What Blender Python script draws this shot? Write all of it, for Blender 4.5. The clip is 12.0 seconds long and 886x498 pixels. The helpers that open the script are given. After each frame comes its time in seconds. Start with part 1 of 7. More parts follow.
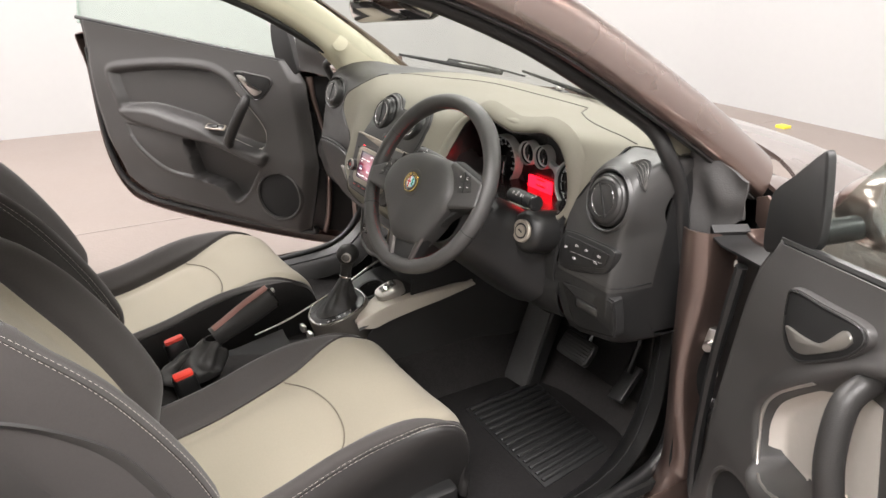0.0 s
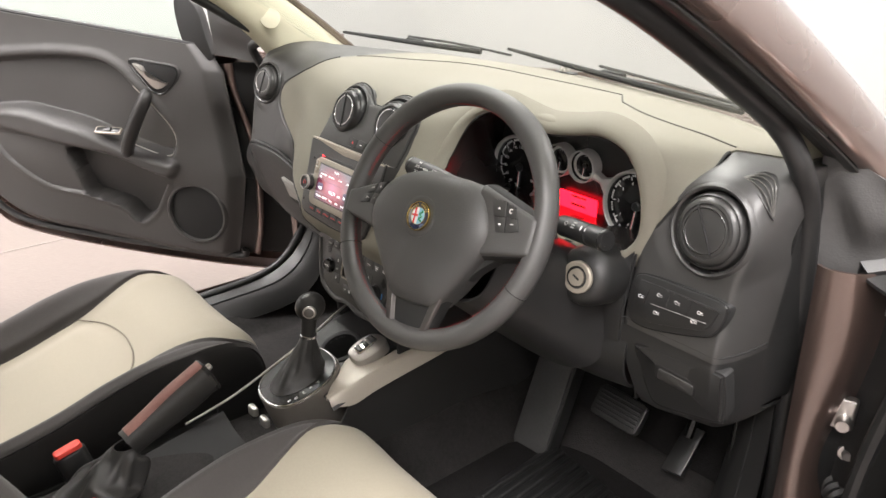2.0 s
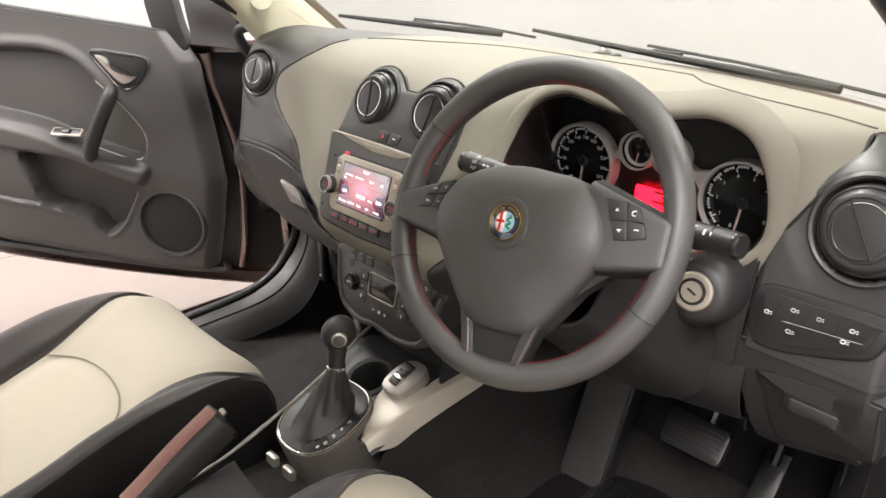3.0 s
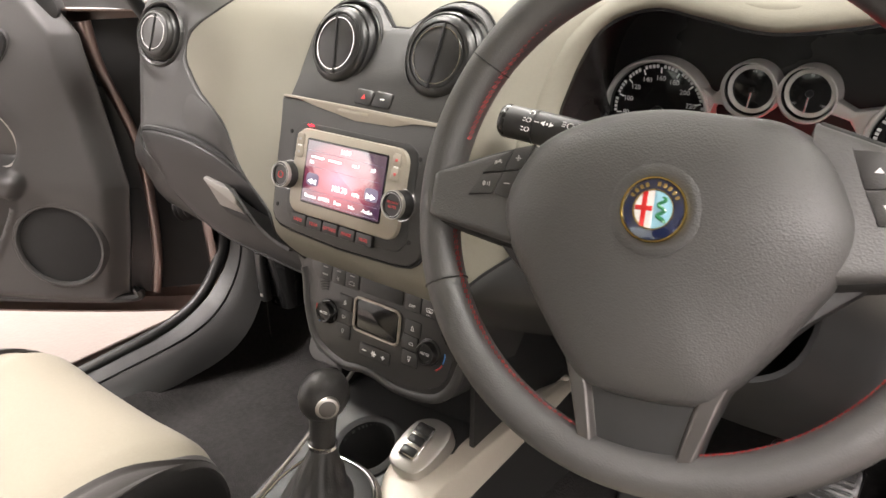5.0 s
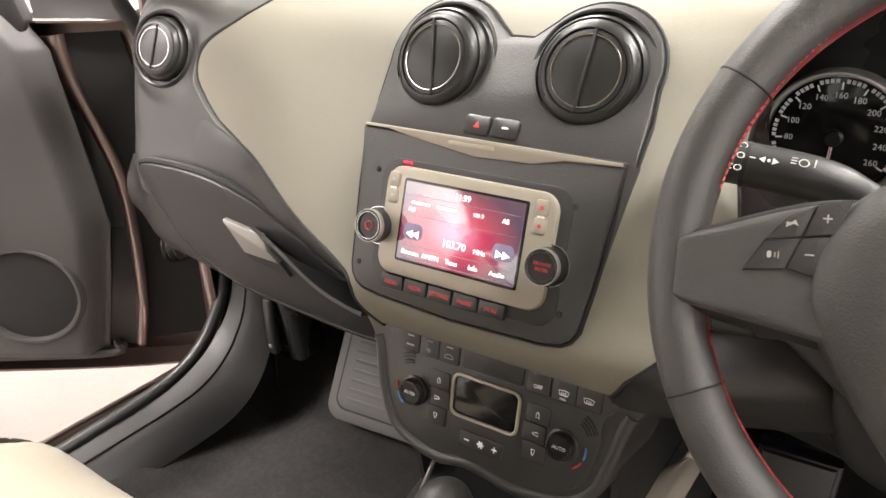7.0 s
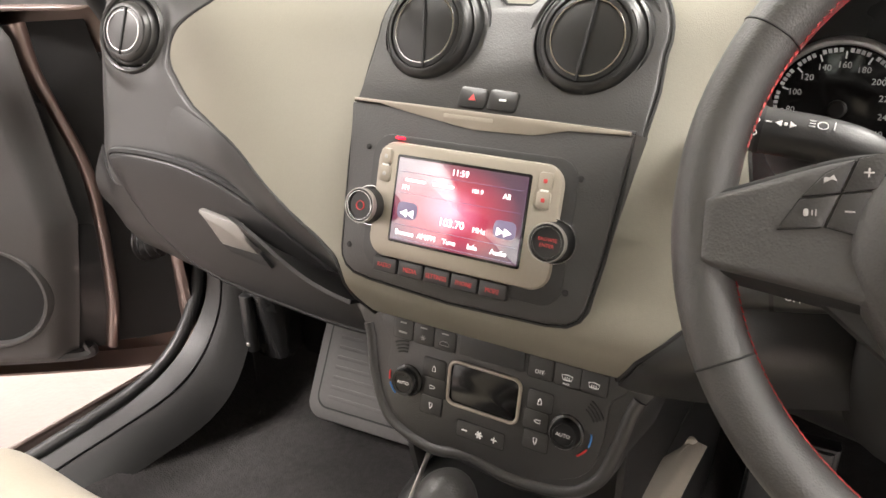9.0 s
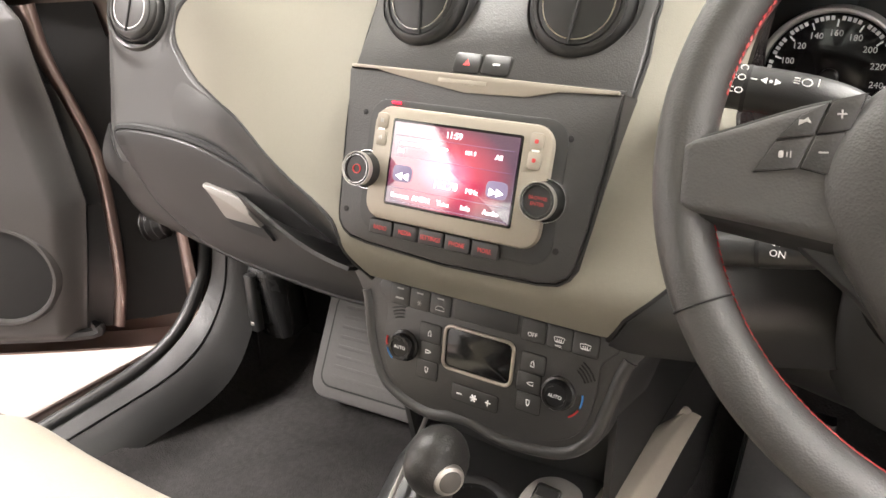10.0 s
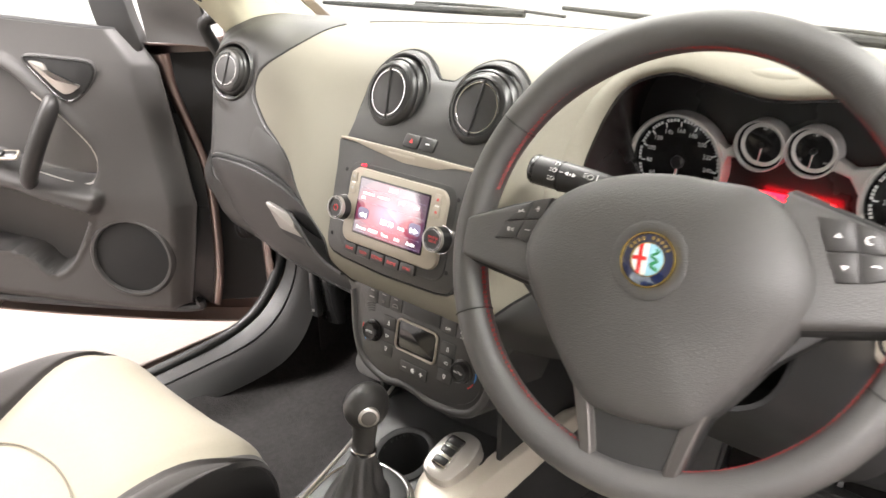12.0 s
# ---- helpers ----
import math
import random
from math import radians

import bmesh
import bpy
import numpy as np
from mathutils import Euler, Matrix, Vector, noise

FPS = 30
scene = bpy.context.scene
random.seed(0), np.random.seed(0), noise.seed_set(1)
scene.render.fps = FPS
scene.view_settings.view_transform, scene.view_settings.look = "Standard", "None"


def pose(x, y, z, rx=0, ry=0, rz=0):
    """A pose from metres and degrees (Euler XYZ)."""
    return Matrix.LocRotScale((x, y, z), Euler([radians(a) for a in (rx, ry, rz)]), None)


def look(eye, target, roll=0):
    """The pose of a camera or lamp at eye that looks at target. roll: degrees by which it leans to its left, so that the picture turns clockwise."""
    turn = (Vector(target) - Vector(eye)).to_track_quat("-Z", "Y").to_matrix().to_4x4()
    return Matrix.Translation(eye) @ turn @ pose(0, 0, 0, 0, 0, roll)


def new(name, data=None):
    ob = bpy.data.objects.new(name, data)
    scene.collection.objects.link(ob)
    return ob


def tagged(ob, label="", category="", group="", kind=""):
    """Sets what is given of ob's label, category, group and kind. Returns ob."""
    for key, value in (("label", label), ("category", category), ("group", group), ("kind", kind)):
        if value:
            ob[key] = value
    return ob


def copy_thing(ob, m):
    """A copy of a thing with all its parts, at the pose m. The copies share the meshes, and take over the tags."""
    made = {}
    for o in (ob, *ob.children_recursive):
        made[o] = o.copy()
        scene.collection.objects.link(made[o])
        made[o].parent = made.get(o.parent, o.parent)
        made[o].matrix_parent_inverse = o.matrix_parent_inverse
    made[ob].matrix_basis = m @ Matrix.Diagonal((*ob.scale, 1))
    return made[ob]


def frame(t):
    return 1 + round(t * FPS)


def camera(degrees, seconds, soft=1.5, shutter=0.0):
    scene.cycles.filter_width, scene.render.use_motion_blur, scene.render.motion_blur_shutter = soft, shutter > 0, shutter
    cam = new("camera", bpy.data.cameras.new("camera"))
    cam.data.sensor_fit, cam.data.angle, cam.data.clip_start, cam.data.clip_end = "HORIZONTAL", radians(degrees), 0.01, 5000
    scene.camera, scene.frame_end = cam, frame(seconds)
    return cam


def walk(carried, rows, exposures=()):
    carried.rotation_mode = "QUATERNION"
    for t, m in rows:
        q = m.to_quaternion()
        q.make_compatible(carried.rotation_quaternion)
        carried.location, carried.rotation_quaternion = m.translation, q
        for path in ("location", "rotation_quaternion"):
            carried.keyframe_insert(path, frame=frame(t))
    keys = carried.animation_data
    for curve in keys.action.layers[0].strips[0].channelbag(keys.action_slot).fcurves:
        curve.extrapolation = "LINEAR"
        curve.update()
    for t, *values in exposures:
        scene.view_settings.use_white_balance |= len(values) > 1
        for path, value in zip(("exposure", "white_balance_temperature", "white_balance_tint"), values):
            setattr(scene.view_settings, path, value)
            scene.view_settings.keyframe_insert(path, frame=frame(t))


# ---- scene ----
# ---- camera and its walk ----
LENS = 59.9
cam = camera(LENS, 12.0, shutter=0.25)
PATH = [
    (0, (1.642, -0.837, 1.375), (0.085, 0.169, 0.624), 1.2),
    (0.5, (1.549, -0.827, 1.373), (0.012, 0.191, 0.596), 1.3),
    (1, (1.427, -0.849, 1.36), (-0.08, 0.207, 0.576), 1.3),
    (1.5, (1.303, -0.791, 1.34), (-0.152, 0.33, 0.548), 1.0),
    (2, (1.134, -0.694, 1.292), (-0.27, 0.49, 0.501), 0.9),
    (2.5, (0.995, -0.661, 1.246), (-0.374, 0.566, 0.458), 0.8),
    (3, (0.877, -0.68, 1.22), (-0.441, 0.602, 0.433), 0.8),
    (3.2, (0.829, -0.681, 1.205), (-0.461, 0.628, 0.417), 0.7),
    (4.8, (0.569, -0.521, 1.095), (-0.591, 0.892, 0.282), -1.4),
    (5, (0.542, -0.509, 1.091), (-0.607, 0.912, 0.278), -1.3),
    (5.5, (0.473, -0.483, 1.084), (-0.653, 0.962, 0.282), -1.2),
    (6, (0.407, -0.473, 1.075), (-0.692, 1.003, 0.29), -1.1),
    (6.5, (0.348, -0.47, 1.069), (-0.725, 1.025, 0.287), -1.1),
    (8.3, (0.262, -0.451, 1.049), (-0.705, 1.114, 0.264), -1.2),
    (8.5, (0.265, -0.453, 1.044), (-0.704, 1.112, 0.263), -1.2),
    (9, (0.275, -0.458, 1.038), (-0.699, 1.104, 0.256), -1.2),
    (9.5, (0.284, -0.467, 1.019), (-0.699, 1.089, 0.237), -1.1),
    (10, (0.296, -0.47, 1.017), (-0.698, 1.077, 0.229), -1.2),
    (10.5, (0.308, -0.474, 0.997), (-0.698, 1.064, 0.21), -1.1),
    (11, (0.339, -0.482, 1.013), (-0.705, 1.033, 0.229), -1.1),
    (11.5, (0.423, -0.504, 1.057), (-0.724, 0.937, 0.279), -1.1),
    (12, (0.604, -0.558, 1.141), (-0.654, 0.792, 0.371), -0.9),
]
EXPOSURES = [(0.0, 0.51, 6550, 11), (1.5, 0.69, 6550, 11), (2.5, 0.85, 6580, 11), (3.2, 0.94, 6630, 12), (5.0, 1.26, 6780, 13.5), (6.7, 1.45, 6780, 13.5), (8.5, 1.50, 6780, 13.5), (9.4, 1.53, 6780, 13.5), (9.8, 1.80, 6750, 13), (11.0, 1.90, 6650, 12), (12.0, 1.64, 6600, 11.5)]
walk(cam, [(t, look(eye, target, roll)) for t, eye, target, roll in PATH], EXPOSURES)

LAMP_WATTS = 200
# ---- light ----
world = bpy.data.worlds.new("studio_dark")
world.use_nodes = True
world.node_tree.nodes["Background"].inputs[0].default_value = (0.9, 0.95, 1.0, 1)
world.node_tree.nodes["Background"].inputs[1].default_value = 0.05
scene.world = world

# ---- materials ----
def material(name, colour, rough=0.5, metal=0.0, vary=0.12, grain=0.0, size=0.004, coat=0.0, emit=None, power=0.0, large=0.25, sheen=0.0, spec=0.5):
    """A surface with colour variation at two scales and fine relief of the given size in metres."""
    m = bpy.data.materials.new(name)
    m.use_nodes = True
    nt = m.node_tree
    b = nt.nodes["Principled BSDF"]
    b.inputs["Roughness"].default_value = rough
    b.inputs["Metallic"].default_value = metal
    b.inputs["Specular IOR Level"].default_value = 0.1 if rough >= 0.9 else spec
    b.inputs["Coat Weight"].default_value = coat
    b.inputs["Coat Roughness"].default_value = 0.06
    b.inputs["Coat IOR"].default_value = 1.8
    b.inputs["Sheen Weight"].default_value = sheen
    b.inputs["Base Color"].default_value = (*colour, 1)
    geo = nt.nodes.new("ShaderNodeNewGeometry")
    if vary:
        n1 = nt.nodes.new("ShaderNodeTexNoise")
        n1.inputs["Scale"].default_value = 1 / large
        n1.inputs["Detail"].default_value = 5
        n2 = nt.nodes.new("ShaderNodeTexNoise")
        n2.inputs["Scale"].default_value = 0.35 / size
        n2.inputs["Detail"].default_value = 3
        mix = nt.nodes.new("ShaderNodeMath")
        mix.operation = "MULTIPLY_ADD"
        mix.inputs[1].default_value = 0.5
        half = nt.nodes.new("ShaderNodeMath")
        half.operation = "MULTIPLY"
        half.inputs[1].default_value = 0.5
        ramp = nt.nodes.new("ShaderNodeMapRange")
        ramp.inputs[1].default_value, ramp.inputs[2].default_value = 0.3, 0.7
        ramp.inputs[3].default_value, ramp.inputs[4].default_value = 1 - vary, 1 + vary
        hsv = nt.nodes.new("ShaderNodeHueSaturation")
        hsv.inputs["Color"].default_value = (*colour, 1)
        for n in (n1, n2):
            nt.links.new(geo.outputs["Position"], n.inputs["Vector"])
        nt.links.new(n1.outputs[0], half.inputs[0])
        nt.links.new(n2.outputs[0], mix.inputs[0])
        nt.links.new(half.outputs[0], mix.inputs[2])
        nt.links.new(mix.outputs[0], ramp.inputs[0])
        nt.links.new(ramp.outputs[0], hsv.inputs["Value"])
        nt.links.new(hsv.outputs[0], b.inputs["Base Color"])
        r2 = nt.nodes.new("ShaderNodeMapRange")
        r2.inputs[1].default_value, r2.inputs[2].default_value = 0.3, 0.7
        r2.inputs[3].default_value, r2.inputs[4].default_value = max(rough - 0.06, 0.02), min(rough + 0.06, 1)
        nt.links.new(n1.outputs[0], r2.inputs[0])
        nt.links.new(r2.outputs[0], b.inputs["Roughness"])
    if grain:
        v = nt.nodes.new("ShaderNodeTexVoronoi")
        v.inputs["Scale"].default_value = 1 / size
        v.inputs["Randomness"].default_value = 1.0
        bump = nt.nodes.new("ShaderNodeBump")
        bump.inputs["Strength"].default_value = grain
        bump.inputs["Distance"].default_value = size * 0.25
        nt.links.new(geo.outputs["Position"], v.inputs["Vector"])
        nt.links.new(v.outputs["Distance"], bump.inputs["Height"])
        nt.links.new(bump.outputs[0], b.inputs["Normal"])
    if emit:
        b.inputs["Emission Color"].default_value = (*emit, 1)
        b.inputs["Emission Strength"].default_value = power
    return m


def glass(name, tint, gloss=1.0):
    m = bpy.data.materials.new(name)
    m.use_nodes = True
    nt = m.node_tree
    nt.nodes.remove(nt.nodes["Principled BSDF"])
    t = nt.nodes.new("ShaderNodeBsdfTransparent")
    t.inputs[0].default_value = (*tint, 1)
    g = nt.nodes.new("ShaderNodeBsdfGlossy")
    g.inputs["Roughness"].default_value = 0.02
    f = nt.nodes.new("ShaderNodeFresnel")
    f.inputs[0].default_value = 1.45
    k = nt.nodes.new("ShaderNodeMath")
    k.operation = "MULTIPLY"
    k.inputs[1].default_value = gloss
    mx = nt.nodes.new("ShaderNodeMixShader")
    nt.links.new(f.outputs[0], k.inputs[0])
    nt.links.new(k.outputs[0], mx.inputs[0])
    nt.links.new(t.outputs[0], mx.inputs[1])
    nt.links.new(g.outputs[0], mx.inputs[2])
    nt.links.new(mx.outputs[0], nt.nodes["Material Output"].inputs["Surface"])
    return m


WHITE_WALL = material("white_wall", (0.42, 0.419, 0.414), 0.7, vary=0.015, large=2.5, size=0.02)
CONCRETE = material("painted_concrete", (0.185, 0.154, 0.138), 0.45, vary=0.05, large=0.9, size=0.012, grain=0.15)
JOINT = material("floor_joint", (0.30, 0.27, 0.25), 0.8, vary=0.1)
BEIGE = material("beige_dash_skin", (0.190, 0.177, 0.143), 0.62, vary=0.04, grain=0.35, size=0.0010, large=0.3, spec=0.35)
CHAMPAGNE = material("champagne_plastic", (0.45, 0.41, 0.345), 0.36, vary=0.03, grain=0.05, size=0.001, metal=0.12)
PILLAR = material("cream_trim", (0.58, 0.55, 0.42), 0.6, vary=0.03, grain=0.2, size=0.0016)
GREY = material("charcoal_plastic", (0.029, 0.0282, 0.0274), 0.45, vary=0.06, grain=0.35, size=0.0014, spec=0.65)
VENTBLACK = material("vent_black", (0.012, 0.012, 0.0118), 0.36, vary=0.06)
SILLBLACK = material("sill_black_plastic", (0.015, 0.0148, 0.0145), 0.36, vary=0.10, grain=0.3, size=0.0016)
ENDGREY = material("grey_dash_end", (0.035, 0.034, 0.033), 0.46, vary=0.05, grain=0.25, size=0.0014, spec=0.75)
# charcoal darkened for the shade on the glovebox lid and lower panel
LIDSHADE = material("shaded_glovebox_charcoal", (0.0145, 0.014, 0.0136), 0.42, vary=0.06, grain=0.25, size=0.0014, spec=0.4)
DOORGREY = material("door_grey_plastic", (0.052, 0.0495, 0.048), 0.5, vary=0.05, grain=0.25, size=0.0016, spec=0.7)
BLACK = material("black_plastic", (0.0115, 0.0115, 0.0115), 0.48, vary=0.08, grain=0.15, size=0.0014, spec=0.7)
SATIN = material("satin_black", (0.016, 0.016, 0.016), 0.28, vary=0.05)
# near-black for gaps and recesses, also the painted shade of the hinge face
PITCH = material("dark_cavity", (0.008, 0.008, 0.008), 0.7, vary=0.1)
SEALGREY = material("grey_foam_plastic", (0.052, 0.050, 0.049), 0.5, vary=0.10, grain=0.3, size=0.003)
FOOTGREY = material("dull_grey_plastic", (0.070, 0.067, 0.064), 0.6, vary=0.10, grain=0.2, size=0.002)
PEDALGREY = material("scuffed_black_plastic", (0.060, 0.059, 0.058), 0.50, vary=0.18, grain=0.3, size=0.0018, large=0.05)
RUBBER = material("black_rubber", (0.017, 0.017, 0.017), 0.42, vary=0.1, grain=0.1, size=0.002, spec=0.6)
CARPET = material("black_carpet", (0.027, 0.0255, 0.025), 0.95, vary=0.3, grain=0.9, size=0.003, sheen=0.03, large=0.06)
LEATHER = material("black_leather", (0.030, 0.029, 0.028), 0.42, vary=0.08, grain=0.4, size=0.0018)
RIMLEATHER = material("wheel_leather", (0.043, 0.0417, 0.0404), 0.50, vary=0.08, grain=0.4, size=0.0013, large=0.08, spec=0.85)
HUBSKIN = material("hub_grained_skin", (0.044, 0.0428, 0.0415), 0.52, vary=0.06, grain=0.5, size=0.0014, large=0.1, spec=0.8)
COWL = material("weathered_black", (0.009, 0.009, 0.009), 0.6, vary=0.15, grain=0.2, size=0.002, spec=0.3)
MATBLACK = material("mat_black_felt", (0.015, 0.0142, 0.0142), 0.95, vary=0.3, grain=0.9, size=0.003, large=0.06)
SEAM = material("seam_shadow_grey", (0.075, 0.070, 0.060), 0.7, vary=0.05)
SEATDARK = material("charcoal_fabric", (0.041, 0.0368, 0.0348), 0.85, vary=0.09, grain=0.4, size=0.0014, sheen=0.15, large=0.12)
SEATHIDE = material("black_seat_hide", (0.022, 0.0205, 0.0198), 0.46, vary=0.08, grain=0.35, size=0.0018, spec=0.6)
VENTGREY = material("vent_grey", (0.029, 0.0283, 0.0275), 0.42, vary=0.05, spec=0.7)
SEATBEIGE = material("beige_fabric", (0.255, 0.229, 0.178), 0.82, vary=0.05, grain=0.4, size=0.0014, sheen=0.1, large=0.15)
SEATSEAM = material("beige_seam_shade", (0.150, 0.132, 0.103), 0.85, vary=0.05)
STITCH = material("white_thread", (0.46, 0.43, 0.39), 0.8, vary=0.05)
REDSTITCH = material("red_thread", (0.33, 0.02, 0.02), 0.7, vary=0.1)
REDLEATHER = material("faded_red_leather", (0.34, 0.17, 0.15), 0.55, vary=0.15, grain=0.3, size=0.002, large=0.03)
CHROME = material("chrome", (0.82, 0.81, 0.80), 0.14, metal=1.0, vary=0.02)
SATINCHROME = material("satin_silver", (0.50, 0.48, 0.45), 0.32, metal=0.85, vary=0.03)
BEZEL = material("warm_silver_bezel", (0.34, 0.305, 0.255), 0.38, metal=0.35, vary=0.03, size=0.001)
HANDLESILVER = material("brushed_silver_plastic", (0.24, 0.23, 0.215), 0.36, metal=0.6, vary=0.04)
DRUM = material("grey_brown_satin", (0.150, 0.137, 0.120), 0.38, metal=0.3, vary=0.04)
# silver brightened for the light falling on the driver's bowl
LITSILVER = material("lit_silver_lacquer", (0.62, 0.58, 0.53), 0.34, metal=0.3, vary=0.03)
BOWLGREY = material("grey_satin_lacquer", (0.105, 0.10, 0.094), 0.40, metal=0.2, vary=0.04)
DARKMETAL = material("dark_satin_metal", (0.14, 0.13, 0.125), 0.34, metal=0.85, vary=0.05)
STEEL = material("zinc_steel", (0.60, 0.58, 0.56), 0.35, metal=1.0, vary=0.1, size=0.003)
PAINT = material("bronze_brown_paint", (0.19, 0.133, 0.114), 0.30, metal=0.80, vary=0.03, coat=1.0, size=0.0008, large=0.4)
REDPLASTIC = material("red_button", (0.75, 0.05, 0.03), 0.4, vary=0.05)
# white and dial print are given a faint glow of their own
PRINT = material("white_print_glow", (0.75, 0.74, 0.72), 0.6, vary=0, emit=(0.9, 0.9, 0.9), power=0.05)
DIALPRINT = material("dial_print_glow", (0.6, 0.59, 0.58), 0.6, vary=0, emit=(0.9, 0.9, 0.9), power=0.03)
PRINTDIM = material("grey_print", (0.38, 0.37, 0.36), 0.6, vary=0)
REDPRINT = material("red_lit_print", (0.5, 0.05, 0.05), 0.5, vary=0, emit=(1, 0.08, 0.08), power=0.03)
BLUEPRINT = material("blue_print", (0.05, 0.22, 0.55), 0.5, vary=0)
REDMARK = material("red_mark", (0.6, 0.04, 0.04), 0.5, vary=0)
REDGLOW = material("red_display", (0.3, 0.01, 0.01), 0.3, vary=0, emit=(1.0, 0.005, 0.015), power=5.0)
LCD = material("dark_display", (0.010, 0.010, 0.010), 0.12, vary=0)
NAVY = material("navy_enamel", (0.01, 0.018, 0.06), 0.15, vary=0, coat=1)
GOLD = material("gold_trim", (0.75, 0.55, 0.18), 0.2, metal=1.0, vary=0.02)
WHITEENAMEL = material("white_enamel", (0.8, 0.8, 0.78), 0.2, vary=0, coat=1)
REDENAMEL = material("red_enamel", (0.6, 0.02, 0.02), 0.2, vary=0, coat=1)
BLUEENAMEL = material("pale_blue_enamel", (0.30, 0.58, 0.72), 0.2, vary=0, coat=1)
GREENENAMEL = material("green_enamel", (0.02, 0.20, 0.08), 0.2, vary=0, coat=1)
YELLOW = material("yellow_mark", (0.75, 0.62, 0.05), 0.6, vary=0.05)
GLASS = glass("door_glass", (0.90, 0.955, 0.925), 0.5)
SCREENGLASS = glass("windscreen_glass", (0.90, 0.915, 0.90), 0.12)
MIRRORGLASS = material("mirror_glass", (0.9, 0.9, 0.9), 0.02, metal=1.0, vary=0)
LAMPGLOW = material("lamp_diffuser", (0.9, 0.9, 0.9), 0.5, vary=0, emit=(1.0, 0.97, 0.92), power=4.0)


# ---- geometry helpers ----
def thing(name, label, category, loc=(0, 0, 0), group="", kind=""):
    ob = new(name)
    ob.location = loc
    ob.empty_display_size = 0.05
    return tagged(ob, label, category, group, kind)


def base_of(ob):
    v = Vector((0, 0, 0))
    while ob:
        v += ob.location
        ob = ob.parent
    return v


def finish(bm, loc, sharp=38):
    bmesh.ops.recalc_face_normals(bm, faces=bm.faces)
    bmesh.ops.translate(bm, vec=-Vector(loc), verts=bm.verts)
    limit = radians(sharp)
    for f in bm.faces:
        f.smooth = True
    for e in bm.edges:
        if len(e.link_faces) == 2 and e.calc_face_angle(0) > limit:
            e.smooth = False


def part(name, bm, mat, parent=None, label="", sharp=38):
    """Links a bmesh, given in world metres, as one mesh object under parent."""
    finish(bm, base_of(parent), sharp)
    me = bpy.data.meshes.new(name)
    bm.to_mesh(me)
    bm.free()
    me.materials.append(mat)
    ob = new(name, me)
    if parent:
        ob.parent = parent
    return tagged(ob, label)


def solo(name, bm, mat, label, category="", kind="", group="", loc=(0, 0, 0), sharp=38):
    finish(bm, loc, sharp)
    me = bpy.data.meshes.new(name)
    bm.to_mesh(me)
    bm.free()
    me.materials.append(mat)
    ob = new(name, me)
    ob.location = loc
    return tagged(ob, label, category, group, kind)


def catmull(pts, t, closed=False):
    """A point at t (0 to 1) on a smooth curve through pts."""
    n = len(pts)
    m = n if closed else n - 1
    f = min(max(t, 0), 1) * m
    i = min(int(f), m - 1)
    f -= i
    def p(k):
        return pts[k % n] if closed else pts[min(max(k, 0), n - 1)]
    a, b, c, d = p(i - 1), p(i), p(i + 1), p(i + 2)
    return tuple(0.5 * (2 * q + (r - o) * f + (2 * o - 5 * q + 4 * r - s) * f * f + (3 * q - o - 3 * r + s) * f ** 3) for o, q, r, s in zip(a, b, c, d))


def curve(pts, n, closed=False):
    k = n if closed else n - 1
    return [catmull(pts, i / k, closed) for i in range(n)]


def smooth(a, b, x):
    t = min(max((x - a) / (b - a), 0), 1)
    return t * t * (3 - 2 * t)


def grid(fn, nu, nv, ru=(0, 1), rv=(0, 1), loop_u=False, bm=None):
    bm = bm or bmesh.new()
    vs = [[bm.verts.new(fn(ru[0] + (ru[1] - ru[0]) * i / nu, rv[0] + (rv[1] - rv[0]) * j / nv)) for j in range(nv + 1)] for i in range(nu if loop_u else nu + 1)]
    for i in range(nu):
        a, b = vs[i], vs[(i + 1) % len(vs)]
        for j in range(nv):
            bm.faces.new((a[j], b[j], b[j + 1], a[j + 1]))
    return bm


def thicken(bm, d):
    """Gives an open sheet a thickness d against its normals."""
    bmesh.ops.recalc_face_normals(bm, faces=bm.faces)
    bm.normal_update()
    faces, edges = bm.faces[:], [e for e in bm.edges if len(e.link_faces) == 1]
    twin = {v: bm.verts.new(v.co - v.normal * d) for v in bm.verts[:]}
    for f in faces:
        bm.faces.new([twin[v] for v in reversed(f.verts)])
    for e in edges:
        a, b = e.verts
        bm.faces.new((a, b, twin[b], twin[a]))
    return bm


def tube(pts, r, seg=10, bm=None, caps=True, closed=False, flat=1.0):
    """A round bar along pts; r is a number or a function of 0..1; flat squashes it along its second axis."""
    bm = bm or bmesh.new()
    pts = [Vector(p) for p in pts]
    n = len(pts)
    rings, ref = [], None
    for i, p in enumerate(pts):
        if closed:
            d = (pts[(i + 1) % n] - pts[i - 1]).normalized()
        else:
            d = (pts[min(i + 1, n - 1)] - pts[max(i - 1, 0)]).normalized()
        if ref is None:
            ref = Vector((0, 0, 1)) if abs(d.z) < 0.9 else Vector((0, 1, 0))
        s = d.cross(ref).normalized()
        ref = s.cross(d).normalized()
        rr = r(i / max(n - 1, 1)) if callable(r) else r
        rings.append([bm.verts.new(p + s * math.cos(a) * rr + ref * math.sin(a) * rr * flat) for a in (2 * math.pi * k / seg for k in range(seg))])
    for i in range(n if closed else n - 1):
        a, b = rings[i], rings[(i + 1) % n]
        for k in range(seg):
            bm.faces.new((a[k], a[(k + 1) % seg], b[(k + 1) % seg], b[k]))
    if caps and not closed:
        bm.faces.new(rings[0][::-1])
        bm.faces.new(rings[-1])
    return bm


